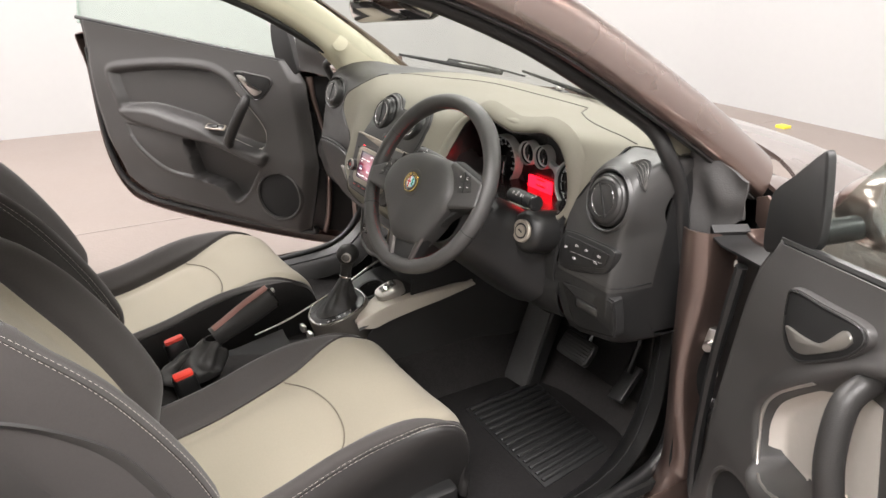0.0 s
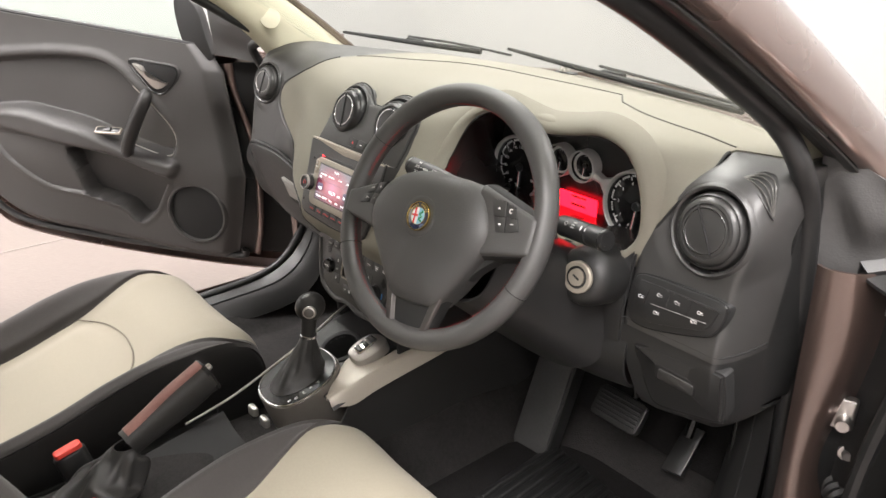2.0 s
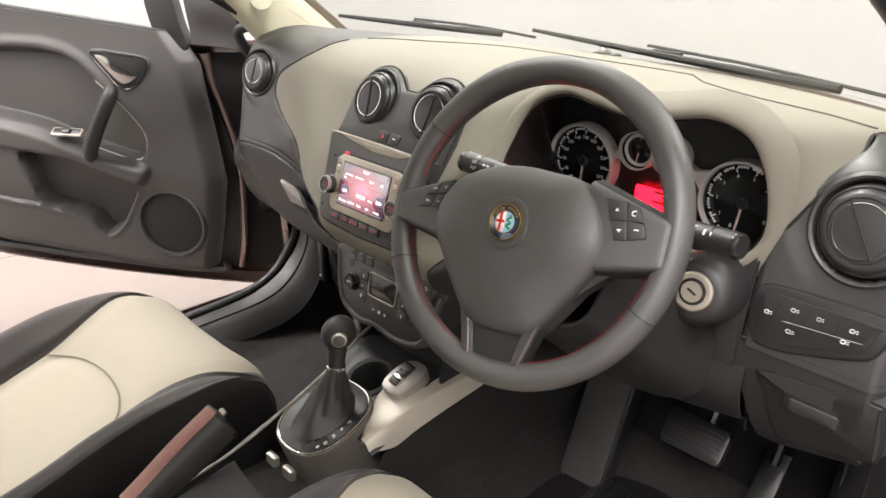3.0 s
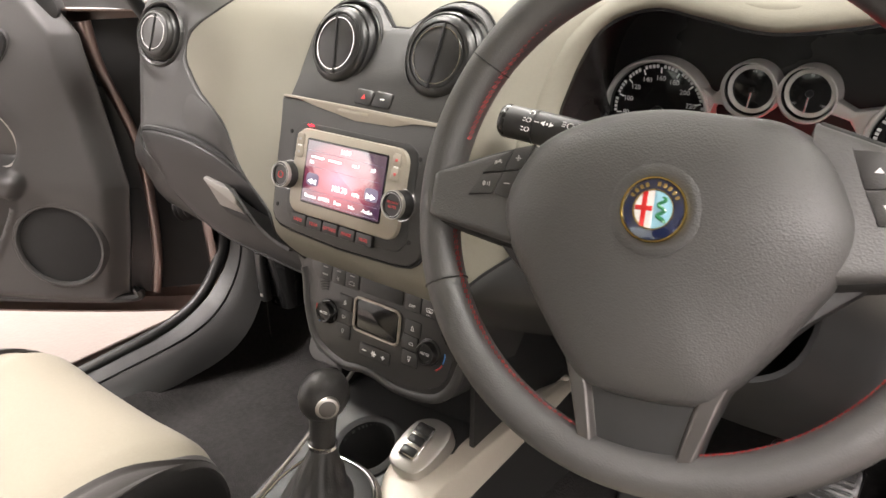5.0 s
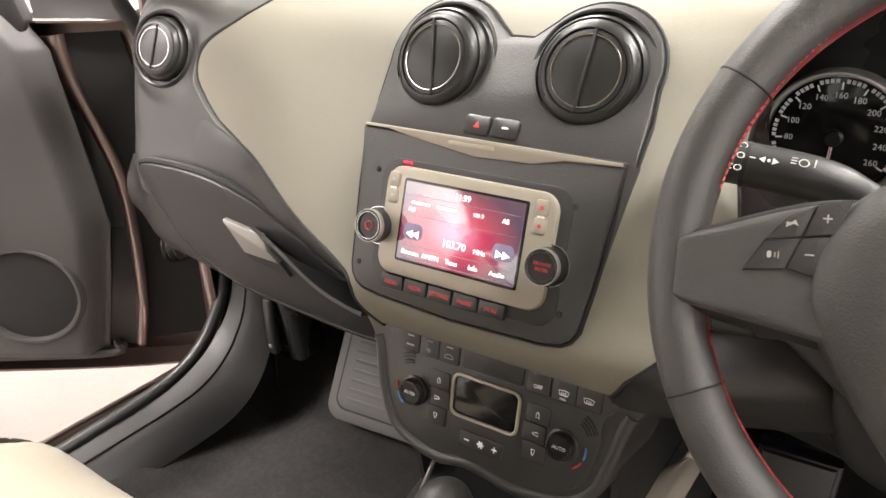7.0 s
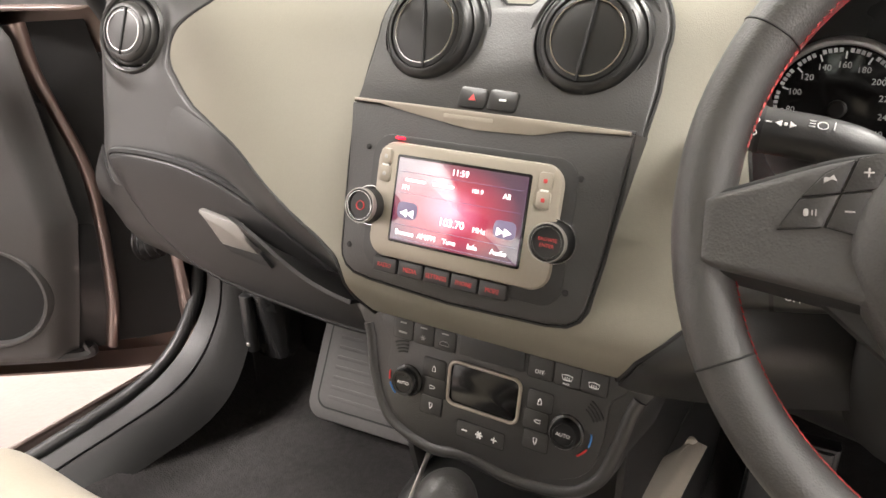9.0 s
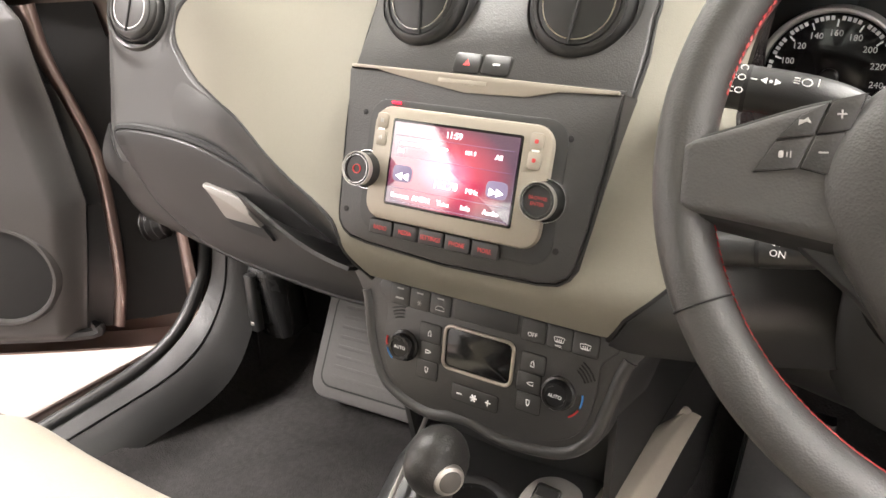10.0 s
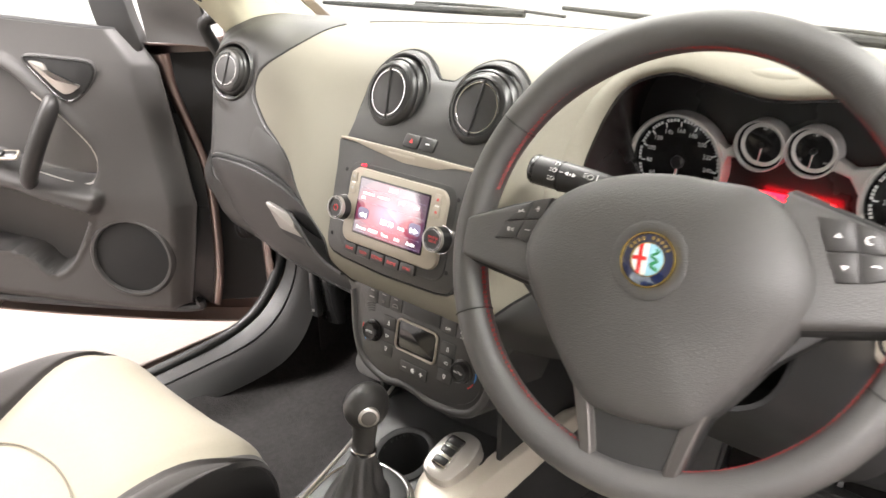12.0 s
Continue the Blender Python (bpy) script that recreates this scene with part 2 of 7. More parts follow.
def offset_outline(pts, d):
    """Moves a closed outline (counter-clockwise) inwards by d."""
    n, out = len(pts), []
    for i in range(n):
        (x0, y0), (x1, y1) = pts[i - 1], pts[(i + 1) % n]
        l = math.hypot(x1 - x0, y1 - y0) or 1
        out.append((pts[i][0] - (y1 - y0) / l * d, pts[i][1] + (x1 - x0) / l * d))
    return out


def ccw(pts):
    area = sum(a[0] * b[1] - b[0] * a[1] for a, b in zip(pts, pts[1:] + pts[:1]))
    return list(pts) if area > 0 else list(pts)[::-1]


def slab(pts, z0, z1, bevel=0.001, m=None, bm=None, dome=0.0, back=True):
    """A plate with the outline pts between heights z0 and z1, its front edge rounded over by bevel."""
    bm = bm or bmesh.new()
    pts = ccw(pts)
    levels = [(0, z0), (0, z1 - bevel), (bevel * 0.3, z1 - bevel * 0.3), (bevel, z1)]
    rings = []
    for d, z in levels:
        rings.append([bm.verts.new((x, y, z)) for x, y in offset_outline(pts, d)])
    n = len(pts)
    for a, b in zip(rings, rings[1:]):
        for i in range(n):
            bm.faces.new((a[i], a[(i + 1) % n], b[(i + 1) % n], b[i]))
    if dome:
        cx, cy = sum(p[0] for p in pts) / n, sum(p[1] for p in pts) / n
        prev = rings[-1]
        for k in (0.75, 0.5, 0.25):
            ring = [bm.verts.new((cx + (v.co.x - cx) * k, cy + (v.co.y - cy) * k, z1 + dome * (1 - k * k))) for v in rings[-1]]
            for i in range(n):
                bm.faces.new((prev[i], prev[(i + 1) % n], ring[(i + 1) % n], ring[i]))
            prev = ring
        bm.faces.new(prev)
    else:
        bm.faces.new(rings[-1])
    if back:
        bm.faces.new(rings[0][::-1])
    if m:
        bmesh.ops.transform(bm, matrix=m, verts=bm.verts)
    return bm


def rrect(w, h, r, cx=0.0, cy=0.0, n=4):
    out = []
    for sx, sy, a0 in ((1, 1, 0), (-1, 1, 90), (-1, -1, 180), (1, -1, 270)):
        for k in range(n + 1):
            a = radians(a0 + 90 * k / n)
            out.append((cx + sx * (w / 2 - r) + r * math.cos(a), cy + sy * (h / 2 - r) + r * math.sin(a)))
    return out


def circle(r, cx=0.0, cy=0.0, n=32):
    return [(cx + r * math.cos(2 * math.pi * k / n), cy + r * math.sin(2 * math.pi * k / n)) for k in range(n)]


def lathe(prof, m=None, seg=32, bm=None):
    """Turns a profile of (radius, height) about the local z axis."""
    bm = bm or bmesh.new()
    rings = []
    for r, z in prof:
        if r < 1e-6:
            rings.append([bm.verts.new((0, 0, z))])
        else:
            rings.append([bm.verts.new((r * math.cos(2 * math.pi * k / seg), r * math.sin(2 * math.pi * k / seg), z)) for k in range(seg)])
    for a, b in zip(rings, rings[1:]):
        for k in range(seg):
            l = (k + 1) % seg
            if len(a) == 1 and len(b) > 1:
                bm.faces.new((a[0], b[l], b[k]))
            elif len(b) == 1 and len(a) > 1:
                bm.faces.new((a[k], a[l], b[0]))
            elif len(a) > 1:
                bm.faces.new((a[k], a[l], b[l], b[k]))
    if m:
        bmesh.ops.transform(bm, matrix=m, verts=bm.verts)
    return bm


def ring_band(r0, r1, z0, z1, m=None, seg=40):
    return lathe([(r0, z0), (r0, z1), (r0 + (r1 - r0) * 0.25, z1 + 0.0008), (r1 - (r1 - r0) * 0.25, z1 + 0.0008), (r1, z1), (r1, z0), (r0, z0)], m, seg)


def block(w, d, h, bevel=0.004, m=None):
    """A box with rounded edges, centred."""
    return slab(rrect(w, d, min(bevel * 2, w / 2.2, d / 2.2), n=3), -h / 2, h / 2, min(bevel, h / 2.5), m)


def plane_frame(origin, normal, right=(1, 0, 0)):
    """Local x to the right, y up the face, z out of it."""
    z = Vector(normal).normalized()
    x = Vector(right)
    x = (x - z * x.dot(z)).normalized()
    y = z.cross(x)
    m = Matrix((x, y, z)).transposed().to_4x4()
    m.translation = origin
    return m


def at(m, x=0.0, y=0.0, z=0.0, turn=0.0):
    return m @ Matrix.Translation((x, y, z)) @ Matrix.Rotation(radians(turn), 4, "Z")


def lettering(name, text, m, size, mat, parent, align="CENTER", label="", squeeze=1.0):
    """Raised printed characters in the built-in font, on the local plane of m."""
    cu = bpy.data.curves.new(name, "FONT")
    cu.body, cu.size, cu.align_x, cu.align_y, cu.extrude, cu.resolution_u = text, size, align, "CENTER", 0.0001, 2
    tmp = bpy.data.objects.new(name, cu)
    scene.collection.objects.link(tmp)
    bpy.context.view_layer.update()
    me = bpy.data.meshes.new_from_object(tmp.evaluated_get(bpy.context.evaluated_depsgraph_get()))
    bpy.data.objects.remove(tmp)
    bpy.data.curves.remove(cu)
    bm = bmesh.new()
    bm.from_mesh(me)
    bpy.data.meshes.remove(me)
    bmesh.ops.transform(bm, matrix=m @ Matrix.Diagonal((squeeze, 1, 1, 1)), verts=bm.verts)
    return part(name, bm, mat, parent, label)


def bar(name, w, h, m, mat, parent, label="", t=0.0003):
    return part(name, slab(rrect(w, h, min(w, h) * 0.3, n=2), -t, t, t * 0.5, m), mat, parent, label)

# ---- studio ----
def studio():
    def sheet(u, v):
        return (-9 + 18 * u, -9 + 18 * v, 0)
    solo("floor", thicken(grid(sheet, 12, 12), 0.05), CONCRETE, "pale painted concrete studio floor with fine joints", "floor", "structure")
    for x in (-2.24,):
        solo("floor_joint", block(0.006, 10.0, 0.003, 0.001, Matrix.Translation((x, 0, 0.0022))), JOINT, "thin dark joint in the studio floor", "floor joint", "structure", "floor joints")
    # walls stand round a square with coved corners and a rounded foot
    half, r = 5.1, 1.6
    path = rrect(2 * half, 2 * half, r, n=10)
    def wall(u, v):
        i = int(round(u * len(path))) % len(path)
        x, y = path[i]
        return (x * 0.95 + 0.35, y * 1.02, 5.0 * v - 0.01)
    solo("wall", thicken(grid(wall, len(path), 6, loop_u=True), 0.05), WHITE_WALL, "plain white studio wall with rounded corners", "wall", "structure")
    solo("ceiling", thicken(grid(lambda u, v: (-5.5 + 12 * u, -6 + 12 * v, 4.9), 4, 4), 0.05), WHITE_WALL, "plain white studio ceiling", "ceiling", "structure")
    for x in (-2.7, 2.7):
        for y in (-3.6, -0.4, 3.4):
            t = thing("ceiling_light", "large flat white softbox light on the ceiling", "ceiling light", (x, y, 4.8), "studio lights")
            part("frame", block(1.5, 2.3, 0.10, 0.01, Matrix.Translation((x, y, 4.84))), WHITE_WALL, t)
            part("diffuser", block(1.4, 2.2, 0.02, 0.004, Matrix.Translation((x, y, 4.776))), LAMPGLOW, t)
            la = bpy.data.lights.new("softbox", "AREA")
            la.shape, la.size, la.size_y, la.energy, la.color = "RECTANGLE", 1.4, 2.2, LAMP_WATTS * (1.08 if y < 1 else 0.9) * (0.88 if x < 0 and y < 1 else 1.0), (1.0, 0.965, 0.955)
            ob = new("softbox", la)
            ob.location = (x, y, 4.74)
    t = thing("floor_marker", "small yellow marker lying on the floor ahead of the car", "marker", (-2.05, 4.80, 0))
    part("plate", block(0.09, 0.09, 0.02, 0.004, Matrix.Translation((-2.05, 4.80, 0.012))), YELLOW, t)


studio()


# ---- car shell ----
XC = 0.03          # the car's middle plane


def shell():
    car = thing("car_shell", "bronze-brown painted hatchback body shell with both doors open", "car", (XC, 0, 0.15))
    # cabin floor, tunnel and firewall
    def floor_pan(u, v):
        x = -0.72 + 1.48 * u
        y = -1.45 + 2.02 * v
        z = 0.235 + 0.16 * smooth(0.36, 0.62, y)
        d = abs(x - 0.03)
        z += 0.17 * (1 - smooth(0.08, 0.17, d)) * (1 - 0.3 * smooth(0.2, 0.5, y))
        z += 0.06 * smooth(0.62, 0.70, d)
        return (x, y, z)
    part("floor_carpet", thicken(grid(floor_pan, 60, 60), 0.02), CARPET, car, "black needle-felt cabin carpet")
    def firewall(u, v):
        x = -0.72 + 1.48 * u
        return (x, 0.50 + 0.09 * v, 0.30 + 0.62 * v)
    part("firewall", thicken(grid(firewall, 20, 12), 0.03), MATBLACK, car, "black felt-covered firewall")
    # sills and kick panels
    for s, x0, x1 in ((-1, -0.715, -0.80), (1, 0.745, 0.83)):
        ox = (lambda d: -0.735 + d) if s < 0 else (lambda d: 0.745 - d)
        upz = 0.0 if s < 0 else -0.035
        oline = [(ox(0.050), 0.350, 0.72), (ox(0.040), 0.345, 0.56), (ox(0.034), 0.325, 0.44), (ox(0.022), 0.230, 0.352), (ox(0.010), 0.05, 0.326), (ox(0.006), -0.30, 0.322), (ox(0.006), -0.95, 0.322)]
        iline = [(ox(0.118), 0.395, 0.70), (ox(0.115), 0.385, 0.54), (ox(0.118), 0.345, 0.39), (ox(0.115), 0.255, 0.292), (ox(0.098), 0.06, 0.268), (ox(0.085), -0.30, 0.260), (ox(0.085), -0.95, 0.258)]
        def trim(u, v, oline=oline, iline=iline, s=s, upz=upz):
            a, b = Vector(catmull(oline, u)), Vector(catmull(iline, u))
            bow = math.sin(math.pi * v)
            return a + (b - a) * v + Vector((-s * 0.008 * bow, -0.010 * bow * (1 - smooth(0.3, 0.6, u)), 0.008 * bow * smooth(0.3, 0.6, u) + upz * smooth(0.1, 0.4, u)))
        part("sill_trim", thicken(grid(trim, 70, 14), 0.004), SILLBLACK, car, "charcoal plastic sill cover")
        part("sill_seam", tube([trim(k / 60, 0.30) + Vector((-s * 0.001, -0.001, 0.001)) for k in range(61)], 0.0018, 6), PITCH, car, "dark seam along the sill cover")
        def outer(u, v, x0=x0, x1=x1, s=s):
            sec = [(x1 - s * 0.02, 0.322), (x1, 0.315), (x1 + s * 0.03, 0.29), (x1 + s * 0.035, 0.22), (x1 - s * 0.03, 0.17)]
            x, z = catmull(sec, v)
            return (x, -1.2 + 1.75 * u, z)
        part("outer_sill", thicken(grid(outer, 12, 12), 0.004), PAINT, car, "bronze painted sill")
        def kick(u, v, ox=ox):
            return (ox(0.100 + 0.02 * u), 0.36 + 0.22 * u, 0.25 + 0.52 * v)
        part("kick_panel", thicken(grid(kick, 8, 12), 0.004), CARPET, car, "black felt kick panel")
        # hinge post, painted
        def post(u, v, x0=x0, s=s):
            sec = [(x0, 0.33), (x0 + s * 0.02, 0.325), (x0 + s * 0.05, 0.345), (x0 + s * 0.062, 0.40), (x0 + s * 0.085, 0.42), (x0 + s * 0.09, 0.50), (x0 + s * 0.09, 0.60)]
            x, y = catmull(sec, u)
            z = 0.20 + (0.78 if s < 0 else 0.68) * v
            return (x + s * 0.012 * math.sin(v * 9) * smooth(0.1, 0.4, u) * (1 - smooth(0.5, 0.9, u)), y - 0.05 * v + 0.06 * (1 - smooth(0, 0.25, v)) * -1, z)
        part("hinge_post", thicken(grid(post, 24, 30), 0.004), PAINT, car, "bronze painted door post")
    # A-pillars: inner trim, outer panel, gutter and rubber seal
    across = Vector((0, 0.48, 0.87))
    for s in (-1, 1):
        spine = [(0.762, 0.47, 0.945), (0.740, 0.330, 1.045), (0.703, 0.115, 1.180), (0.678, -0.05, 1.268), (0.655, -0.25, 1.340), (0.645, -0.50, 1.380), (0.640, -0.85, 1.385), (0.66, -1.25, 1.35)]
        line = [(x if s > 0 else 0.06 - x, y, z if s > 0 else z - 0.03) for x, y, z in spine]
        def strip(sec, s=s, line=line):
            def f(u, v):
                dx, dp = catmull(sec, v)
                if s < 0:
                    dp -= 0.07 * (1 - smooth(0.06, 0.30, u)) * (1 - v)
                p = Vector(catmull(line, u)) + across * dp
                return p + Vector((s * dx, 0, 0))
            return f
        part("pillar_panel", thicken(grid(strip([(0.004, -0.034), (0.016, -0.026), (0.018, 0.0), (0.010, 0.030), (-0.010, 0.052), (-0.036, 0.060)]), 60, 14), 0.005), PAINT, car, "bronze painted windscreen pillar")
        part("gutter", thicken(grid(strip([(-0.034, -0.030), (-0.018, -0.030), (-0.006, -0.037), (0.003, -0.035)]), 60, 8), 0.004), GREY, car, "grey door-gutter strip")
        part("pillar_trim", thicken(grid(strip([(-0.052, -0.050) if s > 0 else (-0.022, -0.062), (-0.062, -0.020) if s > 0 else (-0.052, -0.040), (-0.062, 0.020), (-0.050, 0.045), (-0.020, 0.048)]), 60, 14), 0.004), PILLAR, car, "cream plastic windscreen pillar trim")
        if s < 0:
            part("trim_cap", slab(circle(0.024), 0.004, 0.0095, 0.002, plane_frame(Vector((-0.600, 0.2150, 1.063)), (0.85, -0.42, 0.28), (0, 1, 0))), PILLAR, car, "round cream trim cap")
        down = [tuple(Vector(p) + across * (-0.040 if s > 0 else -0.064) + Vector((-s * (0.046 if s > 0 else 0.022), 0, 0))) for p in curve(line, 16)[3:]][::-1]
        if s > 0:
            down += [(0.708, 0.255, 1.010), (0.714, 0.296, 0.930), (0.716, 0.330, 0.76), (0.718, 0.358, 0.56), (0.722, 0.366, 0.42), (0.728, 0.335, 0.325), (0.735, 0.22, 0.288), (0.74, 0.0, 0.285), (0.74, -0.9, 0.29)]
        else:
            down += [(-0.690, 0.205, 0.985), (-0.695, 0.250, 0.90), (-0.705, 0.325, 0.72), (-0.712, 0.340, 0.55), (-0.718, 0.318, 0.44), (-0.726, 0.225, 0.352), (-0.734, 0.02, 0.325), (-0.736, -0.2, 0.322), (-0.736, -0.9, 0.322)]
        part("door_seal", tube(curve(down, 120), 0.0155 if s > 0 else 0.012, 10), RUBBER, car, "black rubber door seal")
    # roof, header and rear sides that close the cabin
    def roof(u, v):
        y = -0.16 - 1.75 * u + 0.10 * (1 - u) * (1 - (2 * v - 1) ** 2)
        w = 0.60 + 0.02 * math.sin(u * 3)
        return (XC + w * (2 * v - 1), y, 1.375 + 0.06 * (1 - (2 * v - 1) ** 2) + 0.02 * math.sin(u * math.pi) - 0.04 * (1 - smooth(0, 0.12, u)))
    part("roof", thicken(grid(roof, 30, 20), 0.03), PAINT, car, "bronze painted roof")
    def lining(u, v):
        x, y, z = roof(u, v)
        return (XC + (x - XC) * 0.97, y - 0.01, z - 0.045)
    part("headlining", thicken(grid(lining, 20, 16), 0.006), PILLAR, car, "cream headlining")
    for s in (-1, 1):
        def flank(y, z, s=s):
            return (XC + s * (0.80 - 0.16 * smooth(0.85, 1.35, z)), y - 0.05 * (z - 0.25) / 1.1, z)
        part("rear_quarter", thicken(grid(lambda u, v: flank(-1.02 - 0.95 * u, 0.25 + 0.71 * v), 10, 14), 0.05), PAINT, car, "bronze painted rear side")
        part("rear_pillar", thicken(grid(lambda u, v: flank(-1.58 - 0.39 * u, 0.96 + 0.39 * v), 6, 10), 0.05), PAINT, car, "bronze painted rear pillar")
        part("quarter_window", thicken(grid(lambda u, v: flank(-1.04 - 0.53 * u, 0.965 + 0.37 * v), 6, 8), 0.004), GLASS, car, "rear side window").visible_shadow = False
    part("tail_panel", block(1.5, 0.06, 0.75, 0.02, Matrix.Translation((XC, -1.97, 0.62))), PAINT, car)
    part("rear_window", block(1.2, 0.008, 0.42, 0.003, Matrix.Translation((XC, -1.92, 1.18))), GLASS, car).visible_shadow = False
    # bonnet, wings and scuttle
    def bonnet(u, v):
        w = 2 * v - 1
        y = 0.95 - 0.26 * w * w + 0.95 * u
        z = 0.902 + 0.020 * (1 - w * w) - 0.20 * u * u - 0.13 * u - 0.02 * smooth(0.8, 1, abs(w))
        return (XC + 0.70 * w, y, z)
    part("bonnet", thicken(grid(bonnet, 20, 30), 0.01), PAINT, car, "bronze painted bonnet")
    for s in (-1, 1):
        def wing(u, v, s=s):
            sec = [(0.705, -0.012), (0.74, -0.016), (0.79, -0.05), (0.835, -0.16), (0.85, -0.35), (0.85, -0.60)]
            x, z = catmull(sec, v)
            y = 0.47 + 1.3 * u
            return (XC + s * x, y, 0.945 + z - 0.045 * smooth(0, 0.3, u) - 0.24 * u * u - 0.04 * u + 0.02 * (1 - smooth(0, 0.2, u)))
        part("front_wing", thicken(grid(wing, 20, 20), 0.008), PAINT, car, "bronze painted front wing")
    def scuttle(u, v):
        w = 2 * u - 1
        y0 = 0.655 - 0.22 * w * w
        return (XC + 0.69 * w, y0 + (0.32 - 0.05 * w * w) * v, 0.958 - 0.10 * smooth(0.10, 0.55, v))
    part("scuttle", thicken(grid(scuttle, 30, 6), 0.01), COWL, car, "black plastic scuttle below the windscreen")
    # windscreen
    def screen(u, v):
        w = 2 * u - 1
        y = 0.645 - 0.22 * w * w - 0.74 * v - 0.02 * w * w * v
        return (XC + (0.66 - 0.10 * v) * w, y, 0.955 + 0.40 * v + 0.02 * v * (1 - w * w) + 0.025 * math.sin(v * math.pi))
    part("windscreen", thicken(grid(screen, 24, 16), 0.005), SCREENGLASS, car, "clear windscreen")
    part("glass_border", thicken(grid(lambda u, v: Vector(screen(0.02 + 0.96 * u, 0.004 + 0.046 * v)) + Vector((0, -0.004, -0.006)), 24, 3), 0.001), COWL, car, "black printed border along the foot of the glass")
    for s in (-1, 1):
        part("wing_closing_plate", thicken(grid(lambda u, v, s=s: (XC + s * (0.74 + 0.10 * u), 0.475, 0.30 + 0.60 * v), 4, 8), 0.006), BLACK, car, "black closing plate behind the door post")
    bracket = part("wing_bracket", slab([(0.806, 0.936), (0.828, 0.946), (0.872, 0.918), (0.895, 0.880), (0.870, 0.852), (0.838, 0.868), (0.812, 0.890)], -0.404, -0.398, 0.002, Matrix.Rotation(radians(90), 4, "X")), PAINT, car, "bronze painted wing bracket")
    part("bracket_hole", slab(circle(0.012, 0.852, 0.893, 20), 0.3975, 0.4045, 0.0004, Matrix.Translation((0, 0.8, 0)) @ Matrix.Rotation(radians(90), 4, "X")), PITCH, bracket)
    # hinges, check strap, gusset and loom
    for s, x in ((1, 0.80), (-1, -0.755)):
        for z in (0.815, 0.575):
            m = plane_frame((x + s * 0.012, 0.365, z), (s * 0.45, -0.9, 0.1))
            part("hinge_bolt", lathe([(0, 0.016), (0.006, 0.016), (0.008, 0.013), (0.008, 0.006), (0.013, 0.005), (0.013, 0), (0, 0)], m, 12), STEEL, car, "bright zinc hinge bolt")
            part("hinge", block(0.05, 0.045, 0.012, 0.003, at(m, s * 0.02, 0.0, -0.006)), PAINT, car, "painted door hinge")
        m = plane_frame((x, 0.342, 0.652), (s * 0.3, -0.95, 0))
        strap = part("check_strap", block(0.035, 0.05, 0.014, 0.003, at(m, 0, 0, 0.004)), STEEL, car, "zinc door check strap")
        part("roller", lathe([(0, 0.02), (0.009, 0.02), (0.011, 0.014), (0.011, 0.002), (0, 0.002)], at(m, 0.004, -0.010, 0.008), 12), STEEL, strap)
        out, up = (0.028, 0.030) if s < 0 else (0.0, 0.0)
        part("loom_boot", tube(curve([(x + s * (out - 0.035), 0.39, 0.515 + up), (x + s * (out - 0.005), 0.38, 0.508 + up), (x + s * (out + 0.03), 0.35, 0.50 + up), (x + s * (out + 0.07), 0.33, 0.49 + up)], 60), lambda t: 0.021 + 0.0028 * math.sin(t * 75) + 0.006 * smooth(0.6, 0.75, t), 16), RUBBER, car, "ribbed rubber cable boot")
        def gusset(u, v, s=s, x=x):
            if s < 0:
                a, b = Vector((-0.690, 0.228 - 0.04 * v, 0.945 + 0.14 * v)), Vector((-0.90, 0.205 - 0.015 * v, 0.940 + 0.15 * v))
                return a + (b - a) * u + Vector((0, 0.006 * math.sin(v * 8) * math.sin(u * 3.1), 0))
            low, high = catmull([(0.850,), (0.850,), (0.862,), (0.900,)], u)[0], catmull([(1.050,), (1.015,), (0.990,), (0.972,)], u)[0]
            fold = 0.005 * math.sin(v * 9 + u * 4) + 0.003 * math.sin(u * 11 + v * 3)
            return (0.706 + 0.106 * u, 0.318 + 0.04 * u - fold * math.sin(math.pi * u) ** 0.5, low + (high - low) * v)
        part("corner_gusset", thicken(grid(gusset, 24, 24), 0.006), ENDGREY if s < 0 else SEALGREY, car, "grey moulded plastic corner piece")
    return car


car = shell()


def wiper(x0, y0, x1, y1, name="windscreen_wiper"):
    t = thing(name, "black windscreen wiper resting at the foot of the glass", "wiper", (x0, y0, 0.97), "wipers")
    d = Vector((x1 - x0, y1 - y0, 0))
    a, b = Vector((x0, y0, 0.992)), Vector((x1, y1, 1.004))
    part("arm", tube(curve([a, a + d * 0.3 + Vector((0, -0.005, 0.014)), a + d * 0.62 + Vector((0, 0, 0.018))], 14), 0.005, 8, flat=0.6), COWL, t)
    part("blade", tube(curve([a + d * 0.12 + Vector((0, -0.03, 0.006)), a + d * 0.5 + Vector((0, -0.035, 0.010)), b + Vector((0, -0.03, 0.004))], 16), lambda s: 0.0075 * (1 - 0.5 * s * s), 8), COWL, t)
    part("bracket", block(0.06, 0.016, 0.010, 0.003, Matrix.Translation(a + d * 0.55 + Vector((0, -0.015, 0.012)))), COWL, t)

# ---- dashboard ----
CENTRE = [(0.645, 0.965), (0.60, 0.985), (0.45, 1.000), (0.28, 1.010), (0.175, 1.006), (0.118, 0.982), (0.080, 0.930), (0.038, 0.865), (0.006, 0.800), (-0.006, 0.762), (0.028, 0.718)]
SIDE = [(0.43, 0.965), (0.40, 0.988), (0.35, 1.000), (0.30, 1.003), (0.255, 0.998), (0.215, 0.978), (0.187, 0.935), (0.171, 0.870), (0.159, 0.805), (0.152, 0.765), (0.154, 0.718)]
LEFT_END, RIGHT_END = -0.616, 0.690


